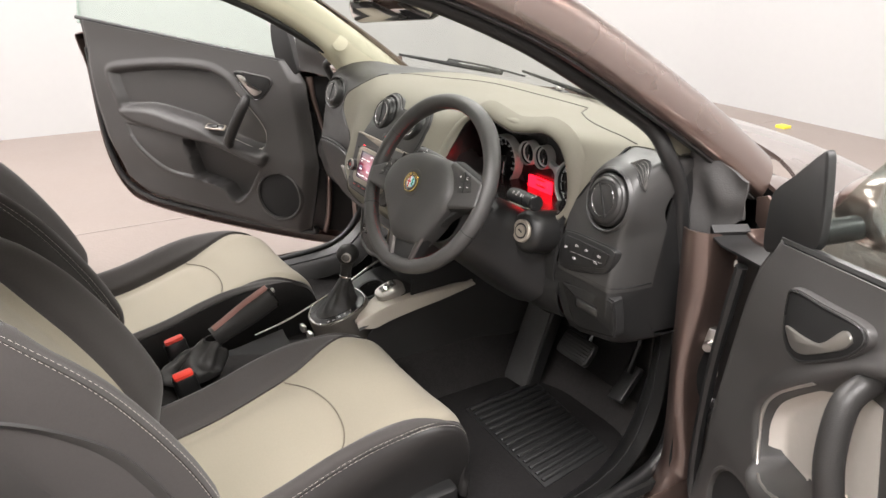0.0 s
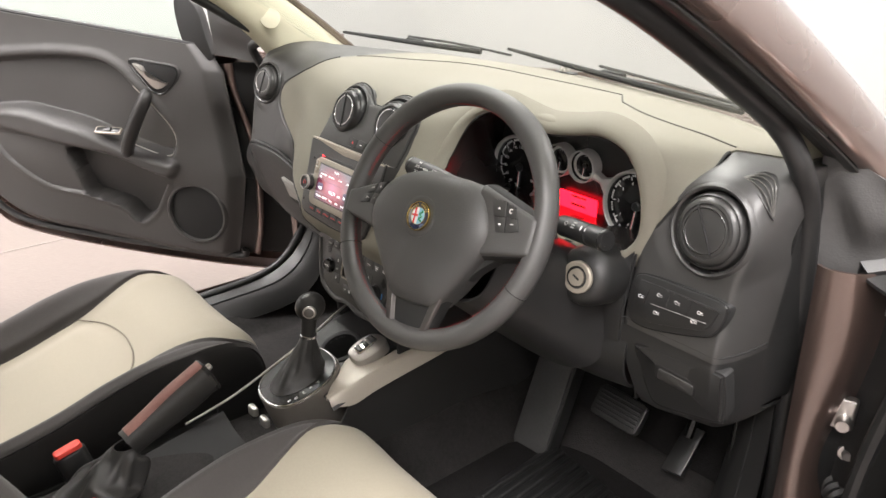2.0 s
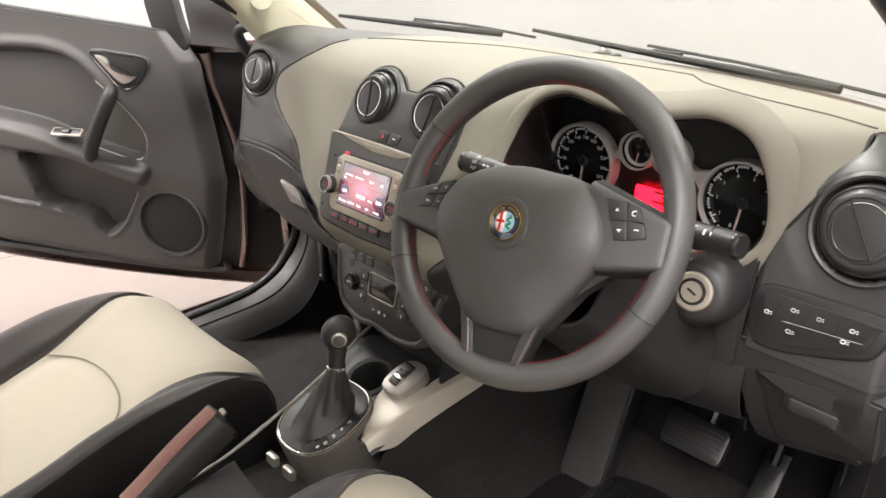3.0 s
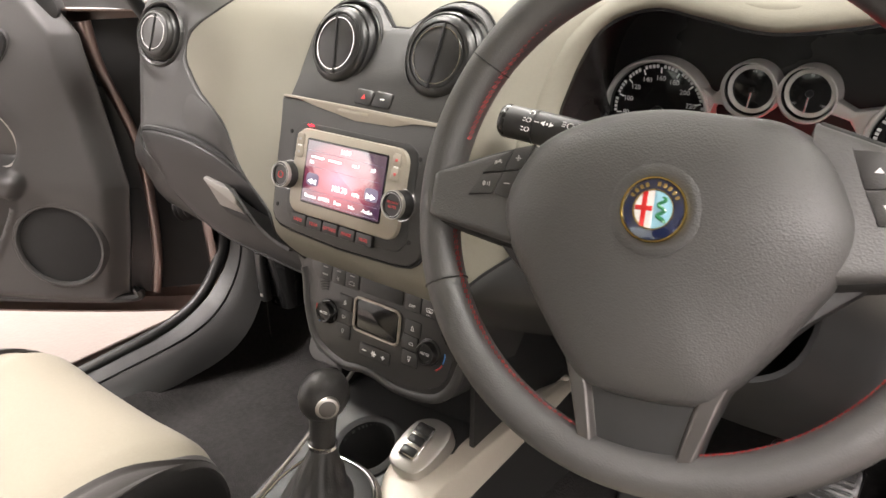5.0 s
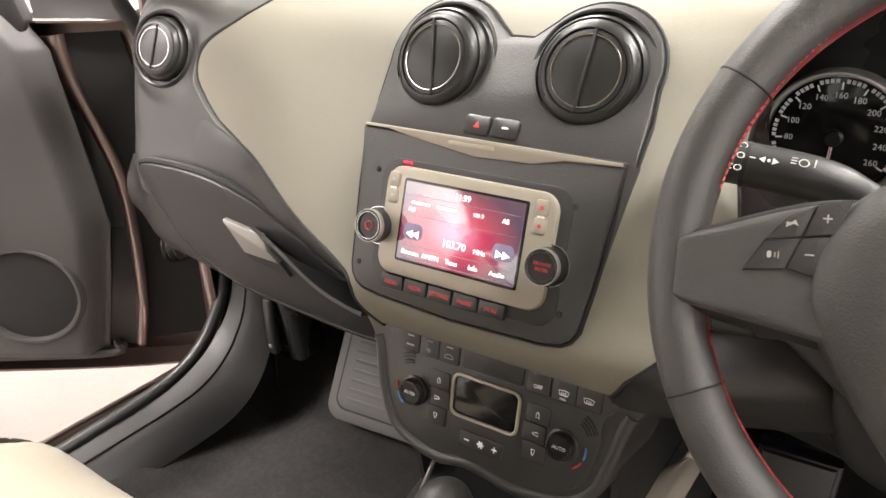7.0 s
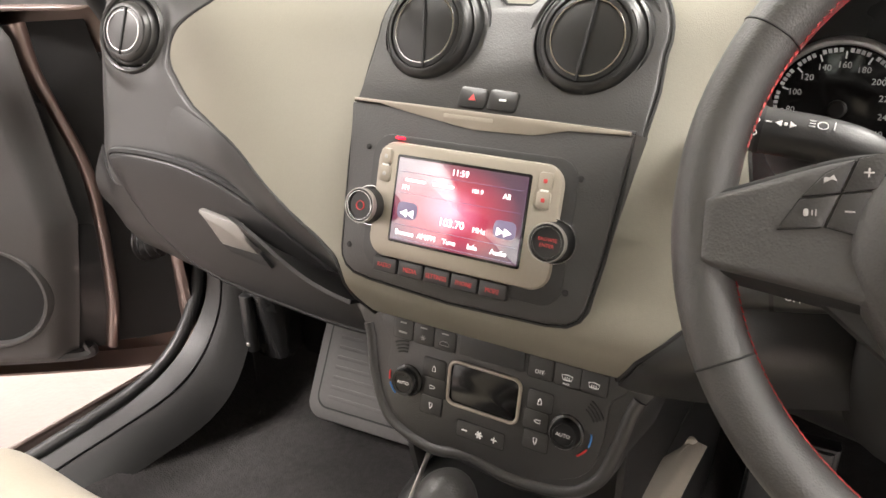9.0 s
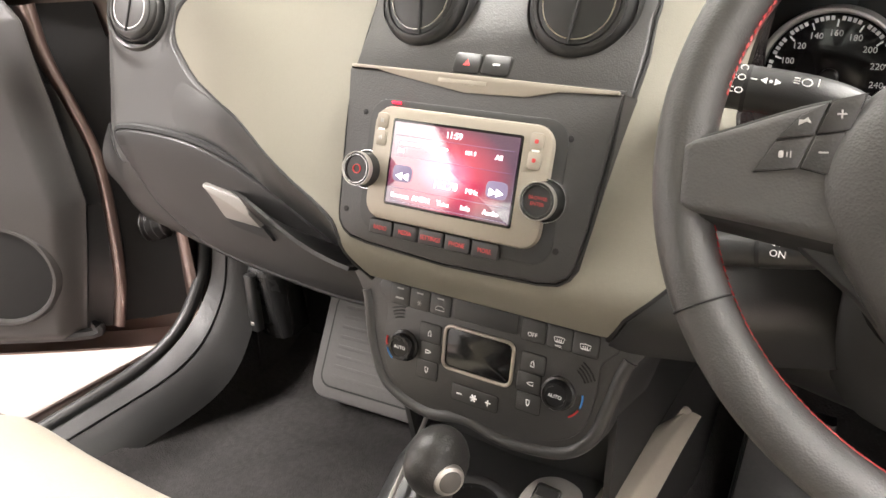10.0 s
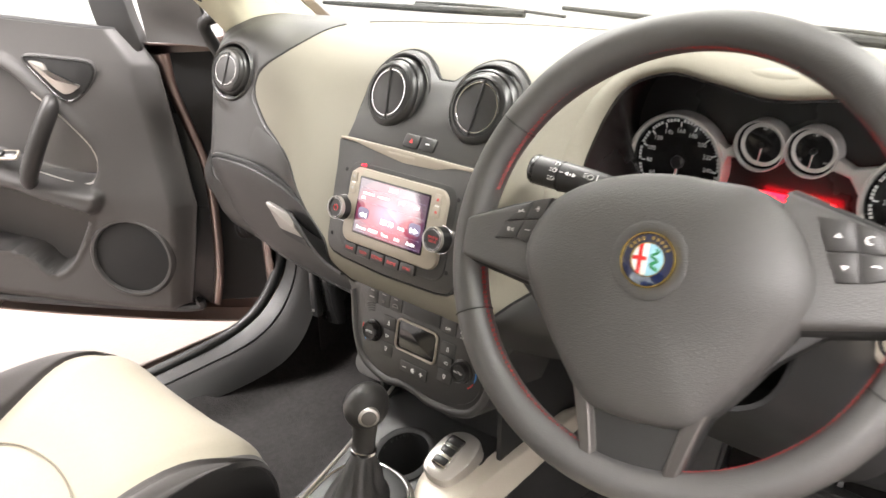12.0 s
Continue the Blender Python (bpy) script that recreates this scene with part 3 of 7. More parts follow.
def dash_point(u, v):
    """A point of the dashboard's skin: u across in metres, v from the windscreen (0) to the lower edge (1)."""
    x, push = u, 0.0
    if u < LEFT_END:
        a = min((LEFT_END - u) / 0.14, 1) * math.pi / 2
        x, push = LEFT_END - 0.075 * math.sin(a), 0.13 * (1 - math.cos(a))
    if u > RIGHT_END:
        a = min((u - RIGHT_END) / 0.106, 1) * math.pi / 2
        x, push = RIGHT_END + 0.027 * math.sin(a), 0.13 * (1 - math.cos(a))
    far = max(0.0, 1 - (abs(x - 0.05) / 0.64) ** 2)
    reach = 0.48 if x < 0 else 0.25 + 0.23 * smooth(0.62, 0.80, v)
    near = 1 - smooth(0.105, reach, abs(x))
    k = smooth(0.25, 0.5, v)
    w = far * (1 - k) + near * k
    (yc, zc), (ys, zs) = catmull(CENTRE, v), catmull(SIDE, v)
    y, z = ys + (yc - ys) * w, zs + (zc - zs) * w
    hood = smooth(0.13, 0.24, x) * (1 - smooth(0.49, 0.60, x))
    bell = math.exp(-((v - 0.44) / 0.13) ** 2)
    return Vector((x, y - 0.055 * hood * bell + push * smooth(0.1, 0.5, v), z + 0.018 * hood * bell))


def edge_of_beige(v, side):
    """Half width of the pale skin at v."""
    pts = [(0.0, 0.345), (0.18, 0.335), (0.30, 0.322), (0.36, 0.336), (0.43, 0.362), (0.49, 0.392), (0.55, 0.440), (0.60, 0.484), (0.635, 0.501), (0.67, 0.503), (0.70, 0.490), (0.745, 0.458), (0.772, 0.40), (0.787, 0.30), (0.80, 0.20), (0.818, 0.145), (0.845, 0.116), (0.88, 0.106), (1.0, 0.100)]
    if side > 0:
        pts = [(0.0, 0.70), (0.27, 0.70), (0.30, 0.66), (0.33, 0.606), (0.46, 0.606), (0.53, 0.596), (0.595, 0.581), (0.655, 0.561), (0.722, 0.530), (0.740, 0.49), (0.752, 0.36), (0.770, 0.23), (0.80, 0.193), (0.84, 0.172), (0.88, 0.158), (0.92, 0.142), (1.0, 0.122)]
    for i, ((a, x), (b, y)) in enumerate(zip(pts, pts[1:])):
        if v <= b:
            return catmull(pts, (i + (v - a) / (b - a)) / (len(pts) - 1))[1]
    return pts[-1][1]


HOOD = [(0.175, 0.905), (0.180, 0.955), (0.200, 0.993), (0.242, 1.010), (0.290, 1.004), (0.345, 0.996), (0.400, 1.003), (0.455, 1.013), (0.506, 0.999), (0.535, 0.957), (0.546, 0.901), (0.535, 0.862), (0.50, 0.842), (0.37, 0.836), (0.225, 0.842), (0.188, 0.862)]
HOOD_OUT = curve(HOOD, 72, True)


def inside(x, z, poly):
    hit = False
    for (x0, z0), (x1, z1) in zip(poly, poly[1:] + poly[:1]):
        if (z0 > z) != (z1 > z) and x < x0 + (z - z0) / (z1 - z0) * (x1 - x0):
            hit = not hit
    return hit


# the side vents: centre, the lean of their faces, radius
VENT_L, VENT_R = ((-0.573, 0.174, 0.921), (0.16, 0.30), 0.041), ((0.643, 0.172, 0.921), (-0.08, 0.20), 0.051)


def vent_pod(p, vent):
    """Draws the skin of the dashboard into the plane of a vent round its rim."""
    (x, y, z), (nx, nz), r = vent
    if p.y > 0.34:
        return p
    d = math.hypot(p.x - x, p.z - z)
    k = (1 - smooth(r * 1.15, r * 1.75, d)) * (1 - smooth(0.22, 0.32, p.y))
    flat = y + 0.009 + nx * (p.x - x) + nz * (p.z - z)
    return Vector((p.x, p.y + (flat - p.y) * k, p.z))


def vent_hole(bm, hole):
    """Cuts a round opening for a vent into a skin of the dashboard."""
    (x, _, z), _, r = hole
    r *= 1.10
    gone = [f for f in bm.faces if f.calc_center_median().y < 0.30 and math.hypot(f.calc_center_median().x - x, f.calc_center_median().z - z) < r]
    bmesh.ops.delete(bm, geom=gone, context="FACES")
    return bm


def build_dash():
    dash = thing("dashboard", "beige and charcoal car dashboard with round air vents", "dashboard", (0, 0.2, 0.6))
    # pale skin, open at the instrument hood
    def pale(u, v):
        v *= 0.984
        a, b = -edge_of_beige(v, -1), edge_of_beige(v, 1)
        return dash_point(a + (b - a) * u, v)
    bm = grid(pale, 200, 250)
    small = offset_outline(ccw(HOOD_OUT), 0.003)
    gone = [f for f in bm.faces if f.calc_center_median().y < 0.20 and inside(f.calc_center_median().x, f.calc_center_median().z, small)]
    bmesh.ops.delete(bm, geom=gone, context="FACES")
    part("pale_skin", thicken(bm, 0.004), BEIGE, dash, "pale beige soft-touch dashboard skin", 60)
    # charcoal ends
    def end_left(u, v):
        h = edge_of_beige(v, -1)
        a = -0.745 + (0.745 - h - 0.003) * u
        p = dash_point(a, v)
        flat_y = catmull(SIDE, v)[0]
        back = 1 - smooth(0.0, 0.055, -h - a) if v > 0.68 else 1.0
        back = 1 - (1 - back) * smooth(0.68, 0.76, v) * smooth(-0.62, -0.54, a)
        p = vent_pod(Vector((p.x, flat_y + (p.y - flat_y) * back, p.z)), VENT_L)
        q = smooth(0.0, 0.03, 1 - u)
        return p + Vector((0, 0.003, -0.002)) - Vector((0, 0.0045, 0)) * q
    part("end_section", thicken(vent_hole(grid(end_left, 130, 130), VENT_L), 0.004), ENDGREY, dash, "charcoal end section of the dashboard", 60)
    def end_right(u, v):
        h = max(edge_of_beige(v, 1), 0.541)
        p = vent_pod(dash_point(h + 0.003 + (0.777 - h) * u, v * 0.925), VENT_R)
        return p + Vector((0, 0.003, -0.002)) - Vector((0, 0.0045, 0)) * smooth(0.0, 0.03, u)
    part("end_section", thicken(vent_hole(grid(end_right, 90, 130), VENT_R), 0.004), ENDGREY, dash, "charcoal end section of the dashboard", 60)
    def under_column(u, v):
        w = 0.705 + 0.295 * v
        h = min(edge_of_beige(w, 1), 0.535)
        p = dash_point(h + 0.003 + (0.541 - h - 0.003) * u, w)
        return p + Vector((0, 0.003, -0.002)) - Vector((0, 0.0045, 0)) * smooth(0.0, 0.03, u)
    bm = grid(under_column, 50, 40)
    gone = [f for f in bm.faces if f.calc_center_median().y < 0.20 and inside(f.calc_center_median().x, f.calc_center_median().z, small)]
    bmesh.ops.delete(bm, geom=gone, context="FACES")
    part("column_panel", thicken(bm, 0.004), BLACK, dash, "black panel behind the steering column", 60)
    part("panel_joint", tube([dash_point(0.5415, 0.72 + 0.28 * k / 20) + Vector((0, -0.001, 0)) for k in range(21)], 0.0022, 6), PITCH, dash, "dark joint beside the switch panel")
    # gaps beside the pale skin and the seam of the top pad
    for fn in (lambda v: dash_point(-edge_of_beige(v, -1) - 0.0015, v), lambda v: dash_point(edge_of_beige(v, 1) + 0.0015, v)):
        part("edge_gap", tube([fn(0.36 + 0.64 * k / 70) + Vector((0, 0.001, 0)) for k in range(71)], 0.0022, 6), PITCH, dash, "dark gap along the pale skin")
    seam = [dash_point(x, v) + Vector((0, 0, 0.0004)) for x, v in curve([(-0.318, 0.315), (-0.29, 0.285), (-0.22, 0.253), (-0.12, 0.20), (0.08, 0.195), (0.268, 0.185)], 40)]
    seam += [dash_point(x, v) + Vector((0, 0, 0.0004)) for x, v in curve([(0.322, 0.225), (0.41, 0.255), (0.50, 0.275), (0.55, 0.287), (0.600, 0.315)], 24)]
    part("pad_seam", tube(seam, 0.0016, 6), SEAM, dash, "fine dark seam of the top pad")
    # lower charcoal part on the passenger's side with the glovebox, its shade put into the colour
    def lower_left(u, v):
        x = -0.675 + 0.545 * u
        y0 = dash_point(x, 1.0)
        sec = [(y0.y + 0.001, y0.z + 0.004), (0.162 - 0.03 * u, 0.68), (0.172 - 0.03 * u, 0.63), (0.195, 0.595), (0.30, 0.575), (0.48, 0.57)]
        y, z = catmull(sec, v)
        return (x, y, z + 0.03 * smooth(0.5, 0.0, u) * smooth(0.2, 0.6, v) + (0.10 * (1 - smooth(0, 0.10, u)) * 0.4))
    part("lower_panel", thicken(grid(lower_left, 40, 30), 0.004), LIDSHADE, dash, "charcoal lower dashboard panel")
    # curved band between the pale skin and the glovebox lid
    crest = [0.655, 0.70, 0.745, 0.772, 0.787, 0.80, 0.818, 0.840, 0.855]
    foot = [(-0.560, 0.152, 0.768), (-0.525, 0.151, 0.767), (-0.47, 0.149, 0.763), (-0.40, 0.146, 0.748), (-0.33, 0.142, 0.722), (-0.27, 0.139, 0.697), (-0.225, 0.137, 0.677), (-0.195, 0.134, 0.664), (-0.18, 0.132, 0.658)]
    def band(u, v):
        c = catmull([(q,) for q in crest], u)[0]
        a = dash_point(-edge_of_beige(c, -1) - 0.003, c) + Vector((0, 0.001, -0.002))
        b = Vector(catmull(foot, u))
        return a + (b - a) * v + Vector((-0.003, -0.006, 0.004)) * math.sin(math.pi * v) * (1 - v) * smooth(0.0, 0.3, u)
    part("end_band", thicken(grid(band, 60, 16), 0.003), ENDGREY, dash, "charcoal band above the glovebox lid", 60)
    # glovebox lid
    lid_out = curve([(-0.606, 0.757), (-0.592, 0.772), (-0.50, 0.7735), (-0.43, 0.764), (-0.36, 0.742), (-0.30, 0.714), (-0.24, 0.686), (-0.17, 0.655), (-0.155, 0.630), (-0.22, 0.616), (-0.335, 0.618), (-0.45, 0.632), (-0.528, 0.668), (-0.575, 0.712)], 60, True)
    def lid_y(x, z):
        return 0.136 + 0.10 * max(0, 0.68 - z) - 0.008 * smooth(-0.35, -0.12, x)
    bm = bmesh.new()
    out = ccw(lid_out)
    rings = [[bm.verts.new((x, lid_y(x, z) + dy, z)) for x, z in offset_outline(out, d)] for d, dy in ((0, 0.02), (0, 0.004), (0.002, 0.001), (0.006, 0.0), (0.02, -0.001))]
    for a, b in zip(rings, rings[1:]):
        for i in range(len(a)):
            bm.faces.new((a[i], a[(i + 1) % len(a)], b[(i + 1) % len(a)], b[i]))
    bm.faces.new(rings[-1])
    bmesh.ops.triangulate(bm, faces=[f for f in bm.faces if len(f.verts) > 4])
    lid = part("glovebox_lid", bm, LIDSHADE, dash, "charcoal glovebox lid")
    part("lid_gap", tube([(x, lid_y(x, z) + 0.008, z) for x, z in offset_outline(out, -0.003)], 0.0045, 6, closed=True), PITCH, lid)
    hnd = [(-0.437, 0.725), (-0.370, 0.717), (-0.362, 0.701), (-0.346, 0.684), (-0.404, 0.686), (-0.428, 0.712)]
    m = Matrix.Translation((0, 0.134, 0)) @ Matrix.Rotation(radians(90), 4, "X")
    part("glovebox_handle", slab(hnd, -0.006, 0.006, 0.003, m), HANDLESILVER, lid, "silver lacquered glovebox handle")
    part("handle_recess", slab([(-0.410, 0.687), (-0.345, 0.685), (-0.330, 0.669), (-0.395, 0.677)], -0.004, 0.0025, 0.001, m), PITCH, lid)
    # driver's knee panel
    def lower_right(u, v):
        across = 0.540 + 0.040 * smooth(0, 1, v) * (1 - u)
        p = dash_point(across + (0.777 - across) * u, 0.915)
        low = 0.603 + 0.22 * max(0.0, p.x - 0.60)
        back = catmull([(0.002,), (-0.001,), (0.001,), (0.004,), (0.009,), (0.017,), (0.045,), (0.16,)], v)[0]
        return (p.x, p.y + back, p.z + 0.001 + (low - p.z) * min(1.0, v * 1.12))
    part("lower_panel", thicken(grid(lower_right, 30, 40), 0.004), BLACK, dash, "black lower panel beside the pedals")
    part("panel_joint", tube([Vector(lower_right(k / 24, 0.0)) + Vector((0, -0.002, 0.001)) for k in range(25)], 0.0016, 6), PITCH, dash, "dark joint above the lower panel")
    def cheek(u, v):
        p = dash_point(0.777, 0.50 + 0.415 * v / 0.62) if v < 0.62 else Vector(lower_right(1.0, (v - 0.62) / 0.38 * 0.8))
        return (p.x - 0.002 + 0.030 * smooth(0, 1, u), p.y + 0.002 + 0.17 * u, p.z)
    def knee(u, v):
        x = 0.132 + 0.424 * u
        y0 = dash_point(x, 1.0)
        dip = math.sin(math.pi * min(max((u - 0.25) / 0.8, 0), 1))
        sec = [(y0.y + 0.002, y0.z + 0.006), (0.150, 0.700 - 0.020 * dip), (0.160, 0.660 - 0.02 * dip), (0.195, 0.635 - 0.02 * dip), (0.34, 0.615), (0.48, 0.61)]
        y, z = catmull(sec, v)
        return (x, y, z)
    part("end_cheek", thicken(grid(cheek, 12, 40), 0.004), BLACK, dash, "black side of the dashboard end", 60)
    part("knee_panel", thicken(grid(knee, 40, 24), 0.004), BLACK, dash, "black knee panel under the steering column")
    part("panel_cheek", thicken(grid(lambda u, v: (0.556, 0.165 + 0.33 * u + 0.03 * (1 - u) * v, 0.72 - 0.115 * v), 6, 6), 0.004), BLACK, dash)
    return dash


dash = build_dash()


def air_vent(x, y, z, normal, r, chrome_r, tilt, rim=False):
    """A round ball vent: a stepped barrel in a socket, with a chrome-ringed flap split by a bar."""
    seat_frame = plane_frame((x, y, z), normal)
    m = at(seat_frame, 0, 0, -0.005 if rim else 0)
    face = VENTGREY if rim else VENTBLACK
    v = part("air_vent", lathe([(r * 1.06, -0.040), (r * 1.06, -0.014), (r * 1.00, -0.012), (r * 0.995, 0.000), (r * 0.965, 0.004), (r * 0.93, 0.0055), (r * 0.915, 0.0035), (r * 0.90, 0.0035), (r * 0.885, 0.007), (r * 0.83, 0.0105), (r * 0.74, 0.0128), (r * 0.71, 0.0128), (r * 0.70, 0.0105), (0, 0.0100)], m, 56), face, dash, "round black swivelling air vent")
    part("socket", lathe([(r * 1.30, -0.016), (r * 1.24, -0.0065), (r * 1.17, -0.003), (r * 1.11, -0.005), (r * 1.075, -0.012), (r * 1.065, -0.040)] if rim else [(r * 1.155, -0.012), (r * 1.13, -0.0035), (r * 1.09, -0.004), (r * 1.07, -0.010), (r * 1.065, -0.040)], seat_frame, 56), ENDGREY if rim else GREY, v, "charcoal socket of the vent")
    part("flap", slab(circle(r * 0.69, n=40), 0.008, 0.0122, 0.0012, m), face, v)
    part("chrome_ring", ring_band(chrome_r - 0.0009, chrome_r + 0.0007, 0.008, 0.0124, m, 56), CHROME, v, "thin chrome ring")
    part("flap_bar", block(0.0022, r * 1.40, 0.003, 0.0006, at(m, 0, 0, 0.0128, tilt)), PITCH, v)
    for s in (-1, 1):
        bow = lambda q: [(s * (r * q * math.cos(radians(k))), r * q * math.sin(radians(k))) for k in range(-42, 43, 12)]
        part("side_slit", slab(bow(0.80) + bow(0.775)[::-1], 0.0095, 0.0122, 0.0003, at(m, 0, 0, 0, tilt)), PITCH, v)
    return v


for vx, tl in ((-0.070, 10), (0.067, -5)):
    air_vent(vx, 0.0860, 0.9560, (vx * 0.6, -1, 0.40), 0.0455, 0.0275, tl)
for (vx, vy, vz), (nx, nz), r in (VENT_L, VENT_R):
    air_vent(vx, vy, vz, (nx, -1, nz), r, r * 0.60, -6 if vx < 0 else 32, True)

# ---- instrument hood and cluster ----
TUNNEL = material("hood_inner_black", (0.013, 0.012, 0.0118), 0.24, vary=0.05)
DIALRING = material("dial_ring_silver", (0.62, 0.61, 0.59), 0.35, metal=0.3, vary=0.02)

def build_cluster():
    out = ccw(HOOD_OUT)
    def sweep(profile, bm=None):
        bm = bmesh.new()
        rings = []
        for d, y, *wide in profile:
            k = wide[0] if wide else 1.0
            rings.append([bm.verts.new((0.36 + (x - 0.36) * k, y(x, z) if callable(y) else y, z)) for x, z in offset_outline(out, d)])
        n = len(out)
        for a, b in zip(rings, rings[1:]):
            for i in range(n):
                bm.faces.new((a[i], a[(i + 1) % n], b[(i + 1) % n], b[i]))
        return bm
    def lip_y(x, z):
        for k in range(61):
            p = dash_point(x, 0.42 + 0.5 * k / 60)
            if p.z <= z:
                break
        return min(p.y, 0.172) - 0.007
    part("hood_lip", thicken(sweep([(-0.026, lambda x, z: lip_y(x, z) + 0.030), (-0.018, lambda x, z: lip_y(x, z) + 0.013), (-0.009, lambda x, z: lip_y(x, z) + 0.004), (-0.001, lip_y), (0.004, lambda x, z: lip_y(x, z) + 0.002), (0.006, lambda x, z: lip_y(x, z) + 0.008)]), 0.003), BEIGE, dash, "pale beige rolled edge of the instrument hood", 70)
    part("hood_tunnel", thicken(sweep([(0.0055, lambda x, z: lip_y(x, z) + 0.007, 1.0), (0.007, 0.200, 1.04), (0.008, 0.235, 1.10), (0.008, 0.268, 1.14)]), 0.003), TUNNEL, dash, "black inside of the instrument hood", 70)
    c = thing("instrument_cluster", "instrument cluster with four chrome-ringed dials and red display", "instrument cluster", (0.35, 0.26, 0.84))
    bm = bmesh.new()
    back = [bm.verts.new((0.36 + (x - 0.36) * 1.14, 0.266, z)) for x, z in offset_outline(out, 0.006)]
    bm.faces.new(back)
    bmesh.ops.triangulate(bm, faces=bm.faces[:])
    part("face_plate", thicken(bm, 0.004), SATIN, c, "gloss black cluster plate")
    base = plane_frame((0, 0.252, 0), (0, -1, 0.0))
    def dial(x, z, r, numbers, a0, a1, needle, name):
        m = base @ Matrix.Translation((x, z, 0))
        d = part(name, lathe([(r, -0.010), (r, 0.010), (r * 0.985, 0.0125), (r * 0.95, 0.0130), (r * 0.925, 0.0115), (r * 0.91, 0.006)], m, 48), DIALRING, c, "round dial in a satin silver ring")
        part("dial_well", lathe([(r * 0.915, 0.007), (r * 0.885, -0.004)], m, 48), SATIN, d, "black wall inside the dial")
        part("dial_face", slab(circle(r * 0.94, n=40), -0.004, 0.0004, 0.0002, m), LCD, d, "black dial face")
        if r < 0.04:
            part("scale_ring", lathe([(r * 0.86, 0.0002), (r * 0.83, 0.0030), (r * 0.70, 0.0016), (r * 0.69, 0.0002)], m, 40), DIALRING, d, "satin silver scale ring")
        steps = len(numbers)
        for k, txt in enumerate(numbers):
            a = radians(a0 + (a1 - a0) * k / (steps - 1))
            part("tick", block(r * 0.10, r * 0.022, 0.0008, 0.0002, at(m, r * 0.76 * math.cos(a), r * 0.76 * math.sin(a), 0.0006, math.degrees(a))), PRINT, d)
            if txt:
                lettering("lettering", txt, at(m, r * 0.62 * math.cos(a), r * 0.62 * math.sin(a), 0.0006), r * 0.125, DIALPRINT, d)
        ringn = 60
        bm = bmesh.new()
        for k in range(ringn):
            a = radians(a0 + (a1 - a0) * k / (ringn - 1))
            b = radians(a0 + (a1 - a0) * (k + 0.7) / (ringn - 1))
            if k % 5 != 4:
                q = [bm.verts.new(m @ Vector((rr * math.cos(t), rr * math.sin(t), 0.0007))) for rr, t in ((r * 0.80, a), (r * 0.86, a), (r * 0.86, b), (r * 0.80, b))]
                bm.faces.new(q)
        tagged(part("scale_band", bm, DIALPRINT, d, "pale scale band"), kind="stuff")
        part("needle", slab([(-r * 0.05, -r * 0.022), (r * 0.72, -r * 0.018), (r * 0.72, r * 0.018), (-r * 0.05, r * 0.022)], 0.002, 0.0032, 0.0003, at(m, 0, 0, 0, needle)), PRINT, d)
        part("needle_core", slab([(r * 0.1, -r * 0.008), (r * 0.72, -r * 0.008), (r * 0.72, r * 0.008), (r * 0.1, r * 0.008)], 0.003, 0.0036, 0.0002, at(m, 0, 0, 0, needle)), REDMARK, d)
        part("needle_hub", lathe([(r * 0.13, 0.0), (r * 0.13, 0.004), (r * 0.10, 0.0055), (0, 0.0055)], m, 24), SATIN, d)
    dial(0.221, 0.889, 0.058, ["20", "40", "60", "80", "100", "120", "140", "160", "180", "200", "220", "240", "260"], 258, -30, 266, "speedometer")
    dial(0.474, 0.888, 0.058, ["0", "1", "2", "3", "4", "5", "6", "7", "8"], 250, -30, 262, "rev_counter")
    dial(0.314, 0.925, 0.0275, ["", "", "1/2", "", ""], 200, -20, 262, "small_gauge")
    dial(0.366, 0.927, 0.0265, ["50", "", "90", "", "130"], 220, -40, 262, "small_gauge")
    for a, ra, b, rb in (((0.221, 0.889), 0.058, (0.314, 0.925), 0.0275), ((0.366, 0.927), 0.0265, (0.474, 0.888), 0.058)):
        a, b = Vector(a), Vector(b)
        d = (b - a).normalized()
        n = Vector((-d.y, d.x))
        p, q = a + d * ra * 0.93, b - d * rb * 0.93
        web = [p - n * ra * 0.26, (p + q) / 2 - n * 0.005, q - n * rb * 0.30, q + n * rb * 0.30, (p + q) / 2 + n * 0.005, p + n * ra * 0.26]
        part("dial_bridge", slab([tuple(v) for v in web], -0.004, 0.0085, 0.002, base), DIALRING, c, "satin silver bridge between two dial rings")
    m = base @ Matrix.Translation((0.356, 0.8595, 0))
    dsp = part("red_display", slab(rrect(0.082, 0.031, 0.004), -0.002, 0.0015, 0.0005, m), REDGLOW, c, "glowing red trip display")
    for y in (0.012, -0.002):
        bar("readout_bar", 0.03, 0.004, at(m, 0.004, y, 0.0018), REDPRINT, dsp)
    return c


build_cluster()


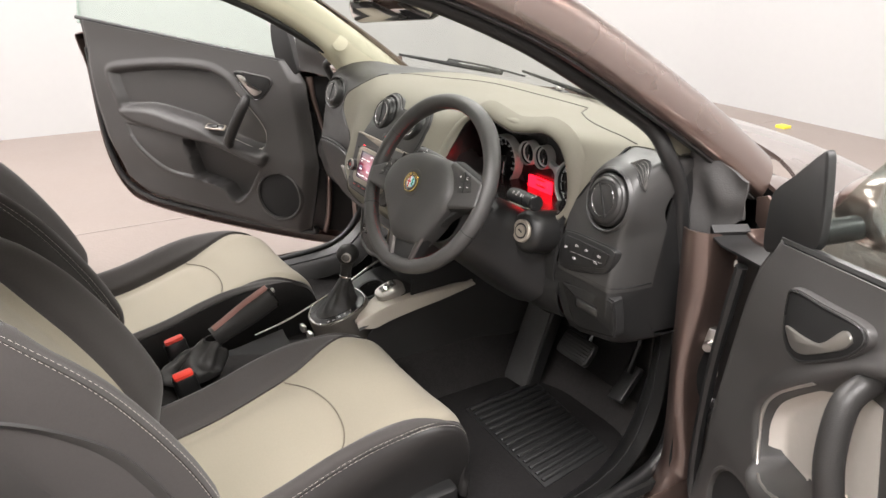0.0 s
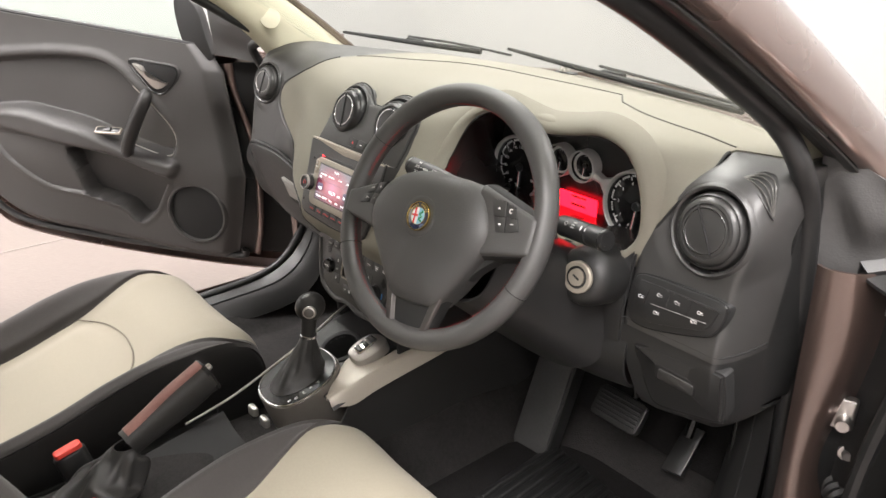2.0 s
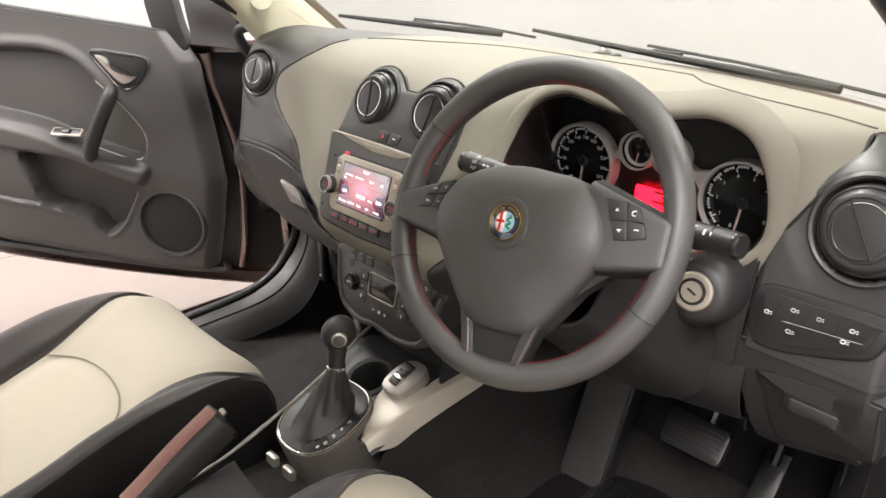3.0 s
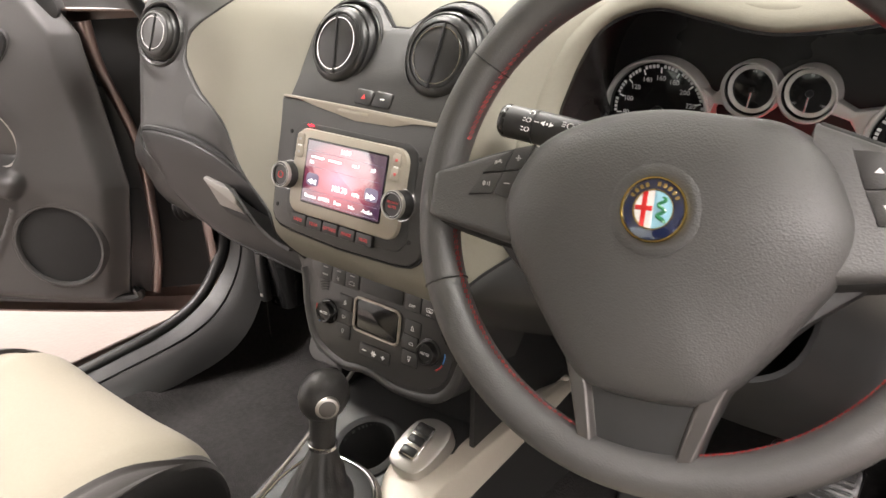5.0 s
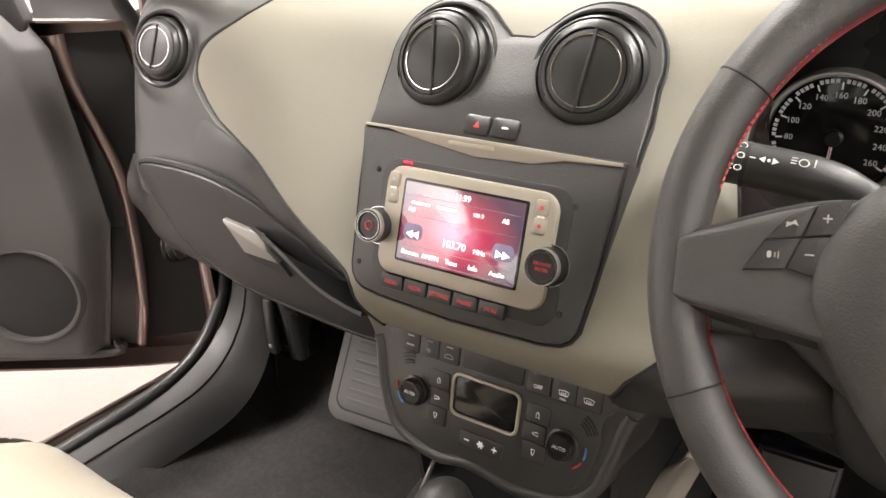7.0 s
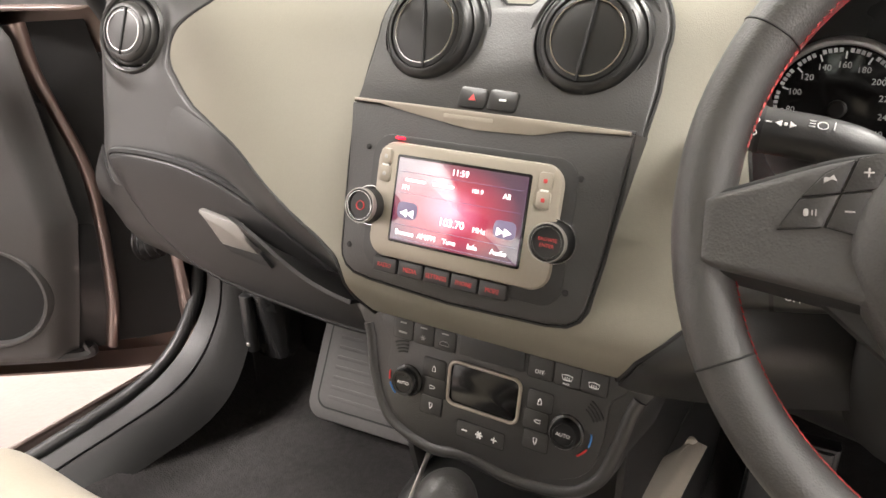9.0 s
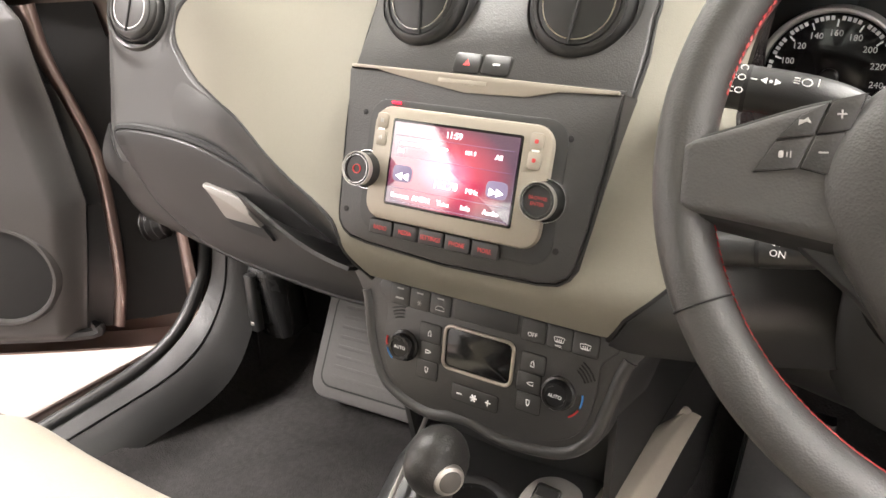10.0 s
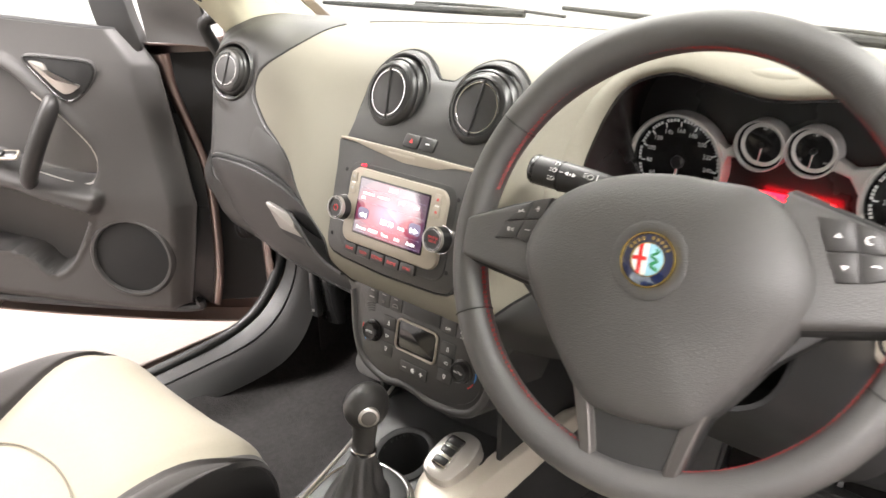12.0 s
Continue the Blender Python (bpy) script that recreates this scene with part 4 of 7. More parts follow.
# ---- centre stack ----
def screen_material():
    m = bpy.data.materials.new("radio_screen")
    m.use_nodes = True
    nt = m.node_tree
    b = nt.nodes["Principled BSDF"]
    b.inputs["Base Color"].default_value = (0.015, 0.012, 0.015, 1)
    b.inputs["Roughness"].default_value = 0.10
    b.inputs["IOR"].default_value = 2.8
    geo = nt.nodes.new("ShaderNodeNewGeometry")
    sub = nt.nodes.new("ShaderNodeVectorMath")
    sub.operation = "SUBTRACT"
    sub.inputs[1].default_value = (-0.004, 0.008, 0.840)
    scl = nt.nodes.new("ShaderNodeVectorMath")
    scl.operation = "MULTIPLY"
    scl.inputs[1].default_value = (1 / 0.062, 0, 1 / 0.040)
    ln = nt.nodes.new("ShaderNodeVectorMath")
    ln.operation = "LENGTH"
    ramp = nt.nodes.new("ShaderNodeValToRGB")
    e = ramp.color_ramp.elements
    e[0].position, e[0].color = 0.0, (0.95, 0.30, 0.48, 1)
    e[1].position, e[1].color = 0.95, (0.07, 0.03, 0.07, 1)
    k = ramp.color_ramp.elements.new(0.45)
    k.color = (0.52, 0.05, 0.10, 1)
    nt.links.new(geo.outputs["Position"], sub.inputs[0])
    nt.links.new(sub.outputs[0], scl.inputs[0])
    nt.links.new(scl.outputs[0], ln.inputs[0])
    nt.links.new(ln.outputs["Value"], ramp.inputs[0])
    nt.links.new(ramp.outputs[0], b.inputs["Emission Color"])
    b.inputs["Emission Strength"].default_value = 0.46
    return m


SCREEN = screen_material()
SCREENTEXT = material("screen_text", (0.8, 0.8, 0.8), 0.4, vary=0, emit=(1.0, 0.93, 0.95), power=0.9)
SCREENBAR = material("screen_bar", (0.03, 0.03, 0.05), 0.3, vary=0, emit=(0.20, 0.16, 0.24), power=0.5)


def build_stack():
    # upper lobed panel
    vm = plane_frame((0, 0.0905, 0.957), (0, -1, 0.66))
    lobe = [(-0.124, -0.073), (-0.123, -0.035)]
    lobe += [(-0.069 + 0.0545 * math.cos(radians(a)), 0.002 + 0.0545 * math.sin(radians(a))) for a in range(190, 39, -10)]
    lobe += [(-0.012, 0.024), (0.010, 0.024)]
    lobe += [(0.067 + 0.0545 * math.cos(radians(a)), 0.002 + 0.0545 * math.sin(radians(a))) for a in range(140, -11, -10)]
    lobe += [(0.1225, -0.035), (0.1205, -0.0715)]
    up = part("vent_panel", slab(lobe, -0.05, 0.003, 0.003, vm), GREY, dash, "charcoal panel round the centre vents")
    part("panel_gap", tube([vm @ Vector((x, y, -0.001)) for x, y in offset_outline(ccw(lobe), -0.0012)], 0.0016, 6, closed=True), PITCH, up)
    part("panel_slot", block(0.034, 0.008, 0.004, 0.001, at(vm, -0.001, 0.012, 0.0005)), PITCH, up)
    for i, x in enumerate((-0.016, 0.010)):
        b = part("button", slab(rrect(0.0245, 0.0165, 0.003, n=3), 0.0, 0.0046, 0.0010, at(vm, x, -0.055, 0, -2)), VENTBLACK, up, "black push button")
        if i == 0:
            part("symbol", slab([(-0.003, -0.0025), (0.003, -0.0025), (0, 0.003)], 0.0044, 0.0049, 0.0001, at(vm, x, -0.055, 0)), REDMARK, b)
        else:
            bar("symbol", 0.006, 0.0016, at(vm, x, -0.055, 0.0048), PRINT, b)
    # radio
    rm = plane_frame((0, 0.0118, 0.84), (0, -0.955, 0.296))
    outline = [(-0.1115, 0.0695), (-0.109, 0.02), (-0.1065, -0.036), (-0.1060, -0.049), (-0.1045, -0.056), (-0.100, -0.0625), (-0.092, -0.067), (-0.075, -0.0695), (0.0, -0.073), (0.080, -0.0705), (0.095, -0.0680), (0.103, -0.0625), (0.1075, -0.055), (0.109, -0.045), (0.113, -0.02), (0.118, 0.03), (0.1215, 0.0690)]
    radio = part("radio_panel", slab(outline, -0.05, 0.003, 0.003, rm), GREY, dash, "charcoal radio fascia")
    part("panel_gap", tube([rm @ Vector((x, y, -0.001)) for x, y in offset_outline(ccw(outline), -0.0012)], 0.0016, 6, closed=True), PITCH, radio)
    strip = [(-0.1095, 0.070), (-0.085, 0.0700), (-0.06, 0.066), (0.0, 0.0585), (0.05, 0.0600), (0.075, 0.066), (0.1190, 0.068), (0.1190, 0.0705), (0.0, 0.0720), (-0.1095, 0.0725)]
    st = part("silver_strip", slab(strip, -0.01, 0.0038, 0.0006, rm), BEZEL, radio, "slim warm silver strip")
    bar("script_bar", 0.042, 0.0035, at(rm, -0.004, 0.0662, 0.0039), BEZEL, st)
    for x, y in ((-0.090, 0.035), (0.090, 0.035), (-0.098, -0.046), (0.092, -0.045)):
        part("pin_hole", slab(circle(0.0024, n=12), 0.002, 0.0034, 0.0002, at(rm, x, y)), PITCH, radio)
    part("disc_slot", block(0.135, 0.004, 0.002, 0.0006, at(rm, 0.002, 0.0445, 0.003)), PITCH, radio)
    part("slot_light", block(0.008, 0.0014, 0.002, 0.0004, at(rm, -0.060, 0.0452, 0.0045)), REDGLOW, radio)
    bez = rrect(0.156, 0.090, 0.015, 0.002, -0.003, n=6)
    part("recess", slab([(x * 1.12, y * 1.18 - 0.002) for x, y in bez], 0.0, 0.0042, 0.002, rm), BLACK, radio)
    bz = part("bezel", slab(bez, 0.0, 0.0090, 0.003, rm), BEZEL, radio, "warm silver radio bezel")
    part("screen_frame", slab(rrect(0.114, 0.068, 0.002, 0, -0.001), 0.006, 0.0096, 0.0003, rm), LCD, bz)
    scr = part("touch_screen", slab(rrect(0.110, 0.064, 0.001, 0, -0.001), 0.009, 0.0101, 0.0002, rm), SCREEN, bz, "lit touch screen showing the radio tuner")
    tz = 0.0103
    def words(txt, x, y, size=0.0055):
        lettering("lettering", txt, at(rm, x, y, tz), size, SCREENTEXT, scr)
    words("11:59", 0.0, 0.0255, 0.0066)
    words("101.9", 0.016, 0.0145, 0.0045)
    words("All", 0.040, 0.0145)
    words("FM", -0.046, 0.0085, 0.005)
    words("103.70", -0.002, -0.0125, 0.0082)
    words("MHz", 0.0215, -0.0135, 0.0055)
    for txt, x in (("Browse", -0.042), ("AM/FM", -0.022), ("Tune", -0.002), ("Info", 0.018), ("Audio", 0.0395)):
        words(txt, x, -0.0265)
    for x, w in ((-0.038, 0.018), (-0.013, 0.018)):
        bar("station_bar", w, 0.0018, at(rm, x, 0.0145, tz), SCREENTEXT, scr)
    for y in (0.0205, 0.0045, -0.0205, -0.0312):
        bar("line", 0.104, 0.0003, at(rm, 0, y, tz), SCREENBAR, scr)
    for x, s in ((-0.042, -1), (0.042, 1)):
        bar("soft_key", 0.018, 0.013, at(rm, x, -0.009, tz - 0.0001), SCREENBAR, scr)
        for k in (-0.003, 0.003):
            part("arrow", slab([(s * 0.003 + k, 0), (-s * 0.003 + k, 0.003), (-s * 0.003 + k, -0.003)], 0, 0.0004, 0.0001, at(rm, x, -0.011, tz + 0.0002)), SCREENTEXT, scr)
    for x, r, mark in ((-0.0785, 0.0152, 0), (0.0800, 0.0152, 1)):
        km = at(rm, x, -0.0105, 0)
        k = part("rotary_knob", lathe([(r * 1.02, 0.0), (r * 1.02, 0.006), (r * 0.92, 0.008), (r * 0.90, 0.019), (r * 0.86, 0.0215), (r * 0.70, 0.022), (r * 0.68, 0.021), (0, 0.021)], km, 40), SATIN, radio, "black rotary knob with chrome rings")
        part("chrome_ring", ring_band(r * 0.985, r * 1.06, 0.003, 0.0075, km), CHROME, k)
        part("chrome_ring", ring_band(r * 0.845, r * 0.905, 0.0185, 0.0222, km), SATINCHROME, k)
        part("chrome_ring", ring_band(r * 0.72, r * 0.76, 0.020, 0.0223, km), CHROME, k)
        if mark:
            lettering("lettering", "BROWSE", at(km, 0, 0.0020, 0.0213), 0.0036, REDPRINT, k)
            lettering("lettering", "ENTER", at(km, 0, -0.0022, 0.0213), 0.0036, REDPRINT, k)
        else:
            part("symbol", ring_band(0.0032, 0.0038, 0.0208, 0.0214, km, 20), REDPRINT, k)
    for i, txt in enumerate(("RADIO", "MEDIA", "SETTINGS", "PHONE", "MORE")):
        x = -0.0585 + 0.0241 * i
        b = part("menu_button", slab(rrect(0.0228, 0.0125, 0.002, n=3), 0.0, 0.0075, 0.0014, at(rm, x, -0.0548)), BLACK, radio, "black menu button with red lettering")
        lettering("lettering", txt, at(rm, x, -0.0552, 0.0076), 0.0050, REDPRINT, b, squeeze=0.85)
    for x in (-0.0675, 0.0675):
        for y in (0.0300, 0.0165):
            b = part("side_button", slab(rrect(0.011, 0.0125, 0.0025, n=3), 0.004, 0.0102, 0.0012, at(rm, x, y)), BEZEL, radio, "small warm silver button")
            bar("symbol", 0.003, 0.003, at(rm, x, y, 0.0103), REDPRINT if x > 0 else PRINTDIM, b)
        bar("symbol", 0.006, 0.0016, at(rm, x, 0.0233, 0.0098), PRINT, radio)
    return radio


radio = build_stack()


def build_climate():
    km = plane_frame((0.009, 0.0335, 0.6575), (0, -1, 0.22))
    rim = curve([(-0.150, 0.072), (-0.132, 0.035), (-0.122, -0.008), (-0.105, -0.044), (-0.078, -0.060), (-0.045, -0.066), (-0.010, -0.060), (0.030, -0.067), (0.085, -0.060), (0.112, -0.038), (0.124, -0.004), (0.134, 0.035), (0.156, 0.078), (0.06, 0.074), (-0.06, 0.070)], 80, True)
    sur = part("climate_surround", slab(rim, -0.10, 0.002, 0.005, km), GREY, dash, "charcoal surround of the climate panel")
    edge_line = [p for p in offset_outline(ccw(rim), 0.0062) if p[1] < 0.045]
    edge_line = sorted(edge_line, key=lambda p: math.atan2(p[0] - 0.005, -(p[1] - 0.06)))
    part("surround_lip", tube([km @ Vector((x, y, -0.001)) for x, y in edge_line], 0.0062, 12), GREY, sur, "rolled charcoal lip of the surround", 80)
    inner = curve([(-0.096, 0.058), (-0.099, 0.028), (-0.101, -0.004), (-0.092, -0.032), (-0.066, -0.046), (-0.03, -0.050), (0.03, -0.050), (0.072, -0.046), (0.098, -0.030), (0.107, -0.002), (0.108, 0.03), (0.108, 0.058)], 70, True)
    cp = part("climate_panel", slab(inner, -0.01, 0.0048, 0.0015, km), GREY, dash, "charcoal climate control panel")
    part("chrome_frame", tube([km @ Vector((x, y, 0.0062)) for x, y in rrect(0.068, 0.039, 0.007, -0.001, 0.0105, n=6)], 0.0016, 8, closed=True), BEZEL, cp, "chrome display frame")
    part("display", slab(rrect(0.065, 0.036, 0.005, -0.001, 0.0105), 0.002, 0.0056, 0.0004, km), LCD, cp, "blank dark climate display")
    def button(x, y, w, h, turn=0.0):
        part("key_gap", slab(rrect(w + 0.0014, h + 0.0014, 0.0024, n=2), 0.002, 0.0052, 0.0002, at(km, x, y, 0, turn)), PITCH, cp)
        return part("push_button", slab(rrect(w, h, 0.002, n=2), 0.002, 0.0060, 0.0006, at(km, x, y, 0, turn)), GREY, cp)
    for i, x in enumerate((-0.0865, -0.0650, -0.0430)):
        b = button(x, 0.0455, 0.0208, 0.0180)
        bar("status_bar", 0.007, 0.0013, at(km, x, 0.0515, 0.0062), PRINTDIM, b)
        if i == 0:
            bar("symbol", 0.009, 0.0018, at(km, x, 0.0425, 0.0062), PRINTDIM, b)
        elif i == 1:
            for a in (0, 60, 120):
                bar("symbol", 0.0052, 0.0006, at(km, x, 0.0425, 0.0062 + a * 1e-6, a), PRINTDIM, b)
        else:
            part("symbol", tube([at(km, x, 0.0425, 0.0062) @ Vector(p) for p in ((-0.0048, -0.0016, 0), (0.0048, -0.0016, 0), (0.0042, 0.0006, 0), (0.0018, 0.0022, 0), (-0.0022, 0.0022, 0), (-0.0046, 0.0004, 0))], 0.0004, 5, closed=True), PRINTDIM, b)
    for i, x in enumerate((0.0480, 0.0715, 0.0940)):
        b = button(x, 0.0455, 0.0218, 0.0180)
        if i == 0:
            lettering("lettering", "OFF", at(km, x, 0.0425, 0.007), 0.0050, PRINT, b)
        else:
            part("symbol", tube([at(km, x, 0.0440, 0.0062) @ Vector(p) for p in ((-0.0036, -0.0018, 0), (0.0036, -0.0018, 0), (0.0046, 0.0018, 0), (0.0, 0.0026, 0), (-0.0046, 0.0018, 0))], 0.0004, 5, closed=True), PRINT, b)
            for k in (-0.0018, 0.0, 0.0018):
                bar("symbol", 0.0006, 0.0034, at(km, x + k, 0.0432, 0.0064), PRINT, b)
        if i == 1:
            lettering("lettering", "MAX", at(km, x, 0.0390, 0.007), 0.0026, PRINT, b)
    part("blank_plate", slab(rrect(0.062, 0.0180, 0.002, n=2), 0.002, 0.0062, 0.0009, at(km, 0.0025, 0.0465)), BLACK, cp)
    for s, kx in ((-1, -0.077), (1, 0.077)):
        k = part("rotary_knob", lathe([(0.0150, 0.004), (0.0146, 0.0068), (0.0128, 0.0078), (0.0122, 0.0135), (0.0112, 0.0150), (0.0090, 0.0148), (0.0086, 0.0138), (0, 0.0138)], at(km, kx, -0.001), 36), SATIN, cp, "black rotary temperature knob")
        lettering("lettering", "AUTO", at(km, kx, -0.001, 0.0140), 0.0044, PRINT, k)
        for mat, a0, a1 in ((REDMARK, 168, 192), (BLUEPRINT, 200, 232)) if s < 0 else ((BLUEPRINT, 12, -20), (REDMARK, -28, -58)):
            part("temperature_arc", tube([at(km, kx, -0.001, 0.0052) @ Vector((0.0205 * math.cos(radians(a0 + (a1 - a0) * t / 8)), 0.0205 * math.sin(radians(a0 + (a1 - a0) * t / 8)), 0)) for t in range(9)], 0.0009, 6), mat, cp)
        x = kx + (-s) * 0.026
        for j, y in enumerate((0.0175, 0.0, -0.0175)):
            b = button(x + (-s) * 0.002 * (j == 1), y, 0.022, 0.0168)
            tm = at(km, x, y, 0.0062, (0, 90 * s, 180)[j])
            part("symbol", tube([tm @ Vector(p) for p in ((-0.0016, -0.0026, 0), (0.0016, -0.0026, 0), (0.0011, 0.0010, 0), (0.0, 0.0028, 0), (-0.0011, 0.0010, 0))], 0.0004, 5, closed=True), PRINT, b)
        for j in range(4):
            part("grille_slit", tube([at(km, kx + s * 0.004, 0.004, 0.0052) @ Vector(((0.021 + 0.0032 * j) * math.cos(radians(a)) * 0.9, (0.021 + 0.0032 * j) * math.sin(radians(a)), 0)) for a in ((118, 108, 98, 88) if s < 0 else (62, 50, 38, 28))], 0.0008, 5), PITCH, cp)
    b = button(0.0, -0.0290, 0.046, 0.0145)
    bar("symbol", 0.0055, 0.0011, at(km, -0.0145, -0.029, 0.007), PRINT, b)
    bar("symbol", 0.0055, 0.0011, at(km, 0.0145, -0.029, 0.007), PRINT, b)
    bar("symbol", 0.0011, 0.0055, at(km, 0.0145, -0.029, 0.0072), PRINT, b)
    for a in (0, 60, 120):
        bar("symbol", 0.007, 0.0015, at(km, 0.0, -0.029, 0.007, a), PRINT, b)
    # stack body below, down to the tunnel
    def body(u, v):
        x = -0.110 + 0.048 * v + (0.237 - 0.048 * v) * u
        return (x, 0.045 + 0.05 * v + 0.01 * abs(2 * u - 1), 0.64 - 0.16 * v)
    part("stack_foot", thicken(grid(body, 12, 8), 0.004), BLACK, dash, "black foot of the centre stack")
    for x0, x1 in ((-0.112, -0.062), (0.132, 0.126)):
        part("stack_cheek", thicken(grid(lambda u, v: (x0 + (x1 - x0) * v, 0.05 + 0.40 * u, 0.715 - 0.24 * v), 10, 8), 0.006), BLACK, dash, "black side of the centre stack")
    return cp


build_climate()


def build_driver_switches():
    tilt = plane_frame((0.625, 0.1550, 0.800), (-0.03, -1, 0.14))
    def loc(pts):
        return [(x - 0.625, z - 0.800) for x, z in pts]
    frame_pts = curve(loc([(0.546, 0.800), (0.553, 0.828), (0.580, 0.836), (0.640, 0.838), (0.690, 0.838), (0.698, 0.826), (0.690, 0.797), (0.670, 0.783), (0.600, 0.763), (0.565, 0.760), (0.551, 0.772)]), 60, True)
    part("panel_gap", slab(offset_outline(ccw(frame_pts), -0.0018), -0.02, 0.0012, 0.0005, tilt), PITCH, dash)
    sw = part("switch_panel", slab(frame_pts, -0.02, 0.004, 0.003, tilt), BLACK, dash, "black switch panel beside the steering column")
    keys = curve(loc([(0.558, 0.802), (0.562, 0.823), (0.580, 0.827), (0.682, 0.828), (0.687, 0.822), (0.680, 0.801), (0.664, 0.791), (0.600, 0.773), (0.568, 0.771), (0.561, 0.780)]), 60, True)
    ks = part("key_plate", slab(keys, 0.0, 0.0062, 0.001, tilt), BLACK, sw, "black key plate")
    bar("split_line", 0.088, 0.0005, at(tilt, 0.006, 0.0015, 0.0063, 4), PRINTDIM, ks)
    for x in (-0.046, -0.012, 0.022):
        bar("key_gap", 0.0008, 0.024, at(tilt, x, 0.014 if x > -0.04 else 0.006, 0.0063, -8), PITCH, ks)
    for x, z, w in ((0.574, 0.803, 0.008), (0.603, 0.815, 0.008), (0.632, 0.815, 0.007), (0.668, 0.815, 0.008), (0.603, 0.789, 0.009), (0.662, 0.800, 0.008)):
        k = at(tilt, x - 0.630, z - 0.800, 0.0064)
        part("symbol", tube([k @ Vector((w * 0.34 * math.cos(a * 0.7854) - 0.001, 0.0022 * math.sin(a * 0.7854), 0)) for a in range(8)], 0.0004, 5, closed=True), PRINT, ks)
        for dz in (0.0014, -0.0012):
            bar("symbol", w * 0.30, 0.0007, at(k, w * 0.50, dz, 0), PRINT, ks)
    # storage flap
    fm = plane_frame((0.643, 0.1590, 0.690), (0.04, -1, -0.12))
    flap = curve([(-0.070, 0.030), (-0.064, 0.037), (0.0, 0.0445), (0.058, 0.0475), (0.066, 0.040), (0.071, 0.0), (0.070, -0.022), (0.062, -0.029), (0.012, -0.041), (-0.024, -0.048), (-0.040, -0.042), (-0.058, -0.004)], 72, True)
    part("flap_recess", slab(offset_outline(ccw(flap), -0.004), -0.02, 0.0012, 0.001, fm), PITCH, dash)
    fl = part("storage_flap", slab(flap, -0.012, 0.0040, 0.003, fm), BLACK, dash, "charcoal storage flap with a finger grip")
    part("grip_recess", slab(rrect(0.066, 0.026, 0.006, -0.004, 0.008), 0.002, 0.0043, 0.0003, at(fm, 0, 0, 0, -3)), PITCH, fl)
    part("finger_grip", slab(rrect(0.058, 0.020, 0.005, -0.003, 0.006), 0.002, 0.0062, 0.003, at(fm, 0, 0, 0, -3)), GREY, fl)
    # side demister slots
    def on_dash(u, v, lift):
        p, q, r = dash_point(u, v), dash_point(u + 0.004, v), dash_point(u, v - 0.01)
        n = (q - p).cross(r - p).normalized()
        return p + (n if n.y < 0 else -n) * lift
    low = lambda t: catmull([(0.655, 0.490), (0.672, 0.505), (0.693, 0.530), (0.722, 0.575)], t)
    top = lambda t: catmull([(0.655, 0.490), (0.676, 0.448), (0.702, 0.472), (0.722, 0.575)], t)
    def field(u, v):
        a, b = low(u), top(u)
        return on_dash(a[0] + (b[0] - a[0]) * v, a[1] + (b[1] - a[1]) * v, 0.0085)
    gr = part("demister_grille", thicken(grid(field, 30, 12), 0.002), PITCH, dash, "dark side demister grille")
    loop = [on_dash(*low(k / 20), 0.0095) for k in range(21)] + [on_dash(*top(k / 20), 0.0095) for k in range(19, 0, -1)]
    part("grille_rim", tube(loop, 0.0012, 6, closed=True), GREY, gr)
    for k in range(1, 5):
        f = k / 5
        part("slat", tube([on_dash(low(t)[0] + (top(t)[0] - low(t)[0]) * f, low(t)[1] + (top(t)[1] - low(t)[1]) * f, 0.0100) for t in (0.06 + 0.88 * q / 12 for q in range(13))], 0.0009, 6), BOWLGREY, gr)


build_driver_switches()

# ---- steering wheel and column ----
WC = Vector((0.3650, -0.053, 0.9120))
RAKE = radians(26.7)
WM = plane_frame(WC, (0.085, -math.cos(RAKE), math.sin(RAKE)))
WR = WM @ Matrix.Rotation(radians(7.5), 4, "Z")      # the wheel stands turned a little to the left


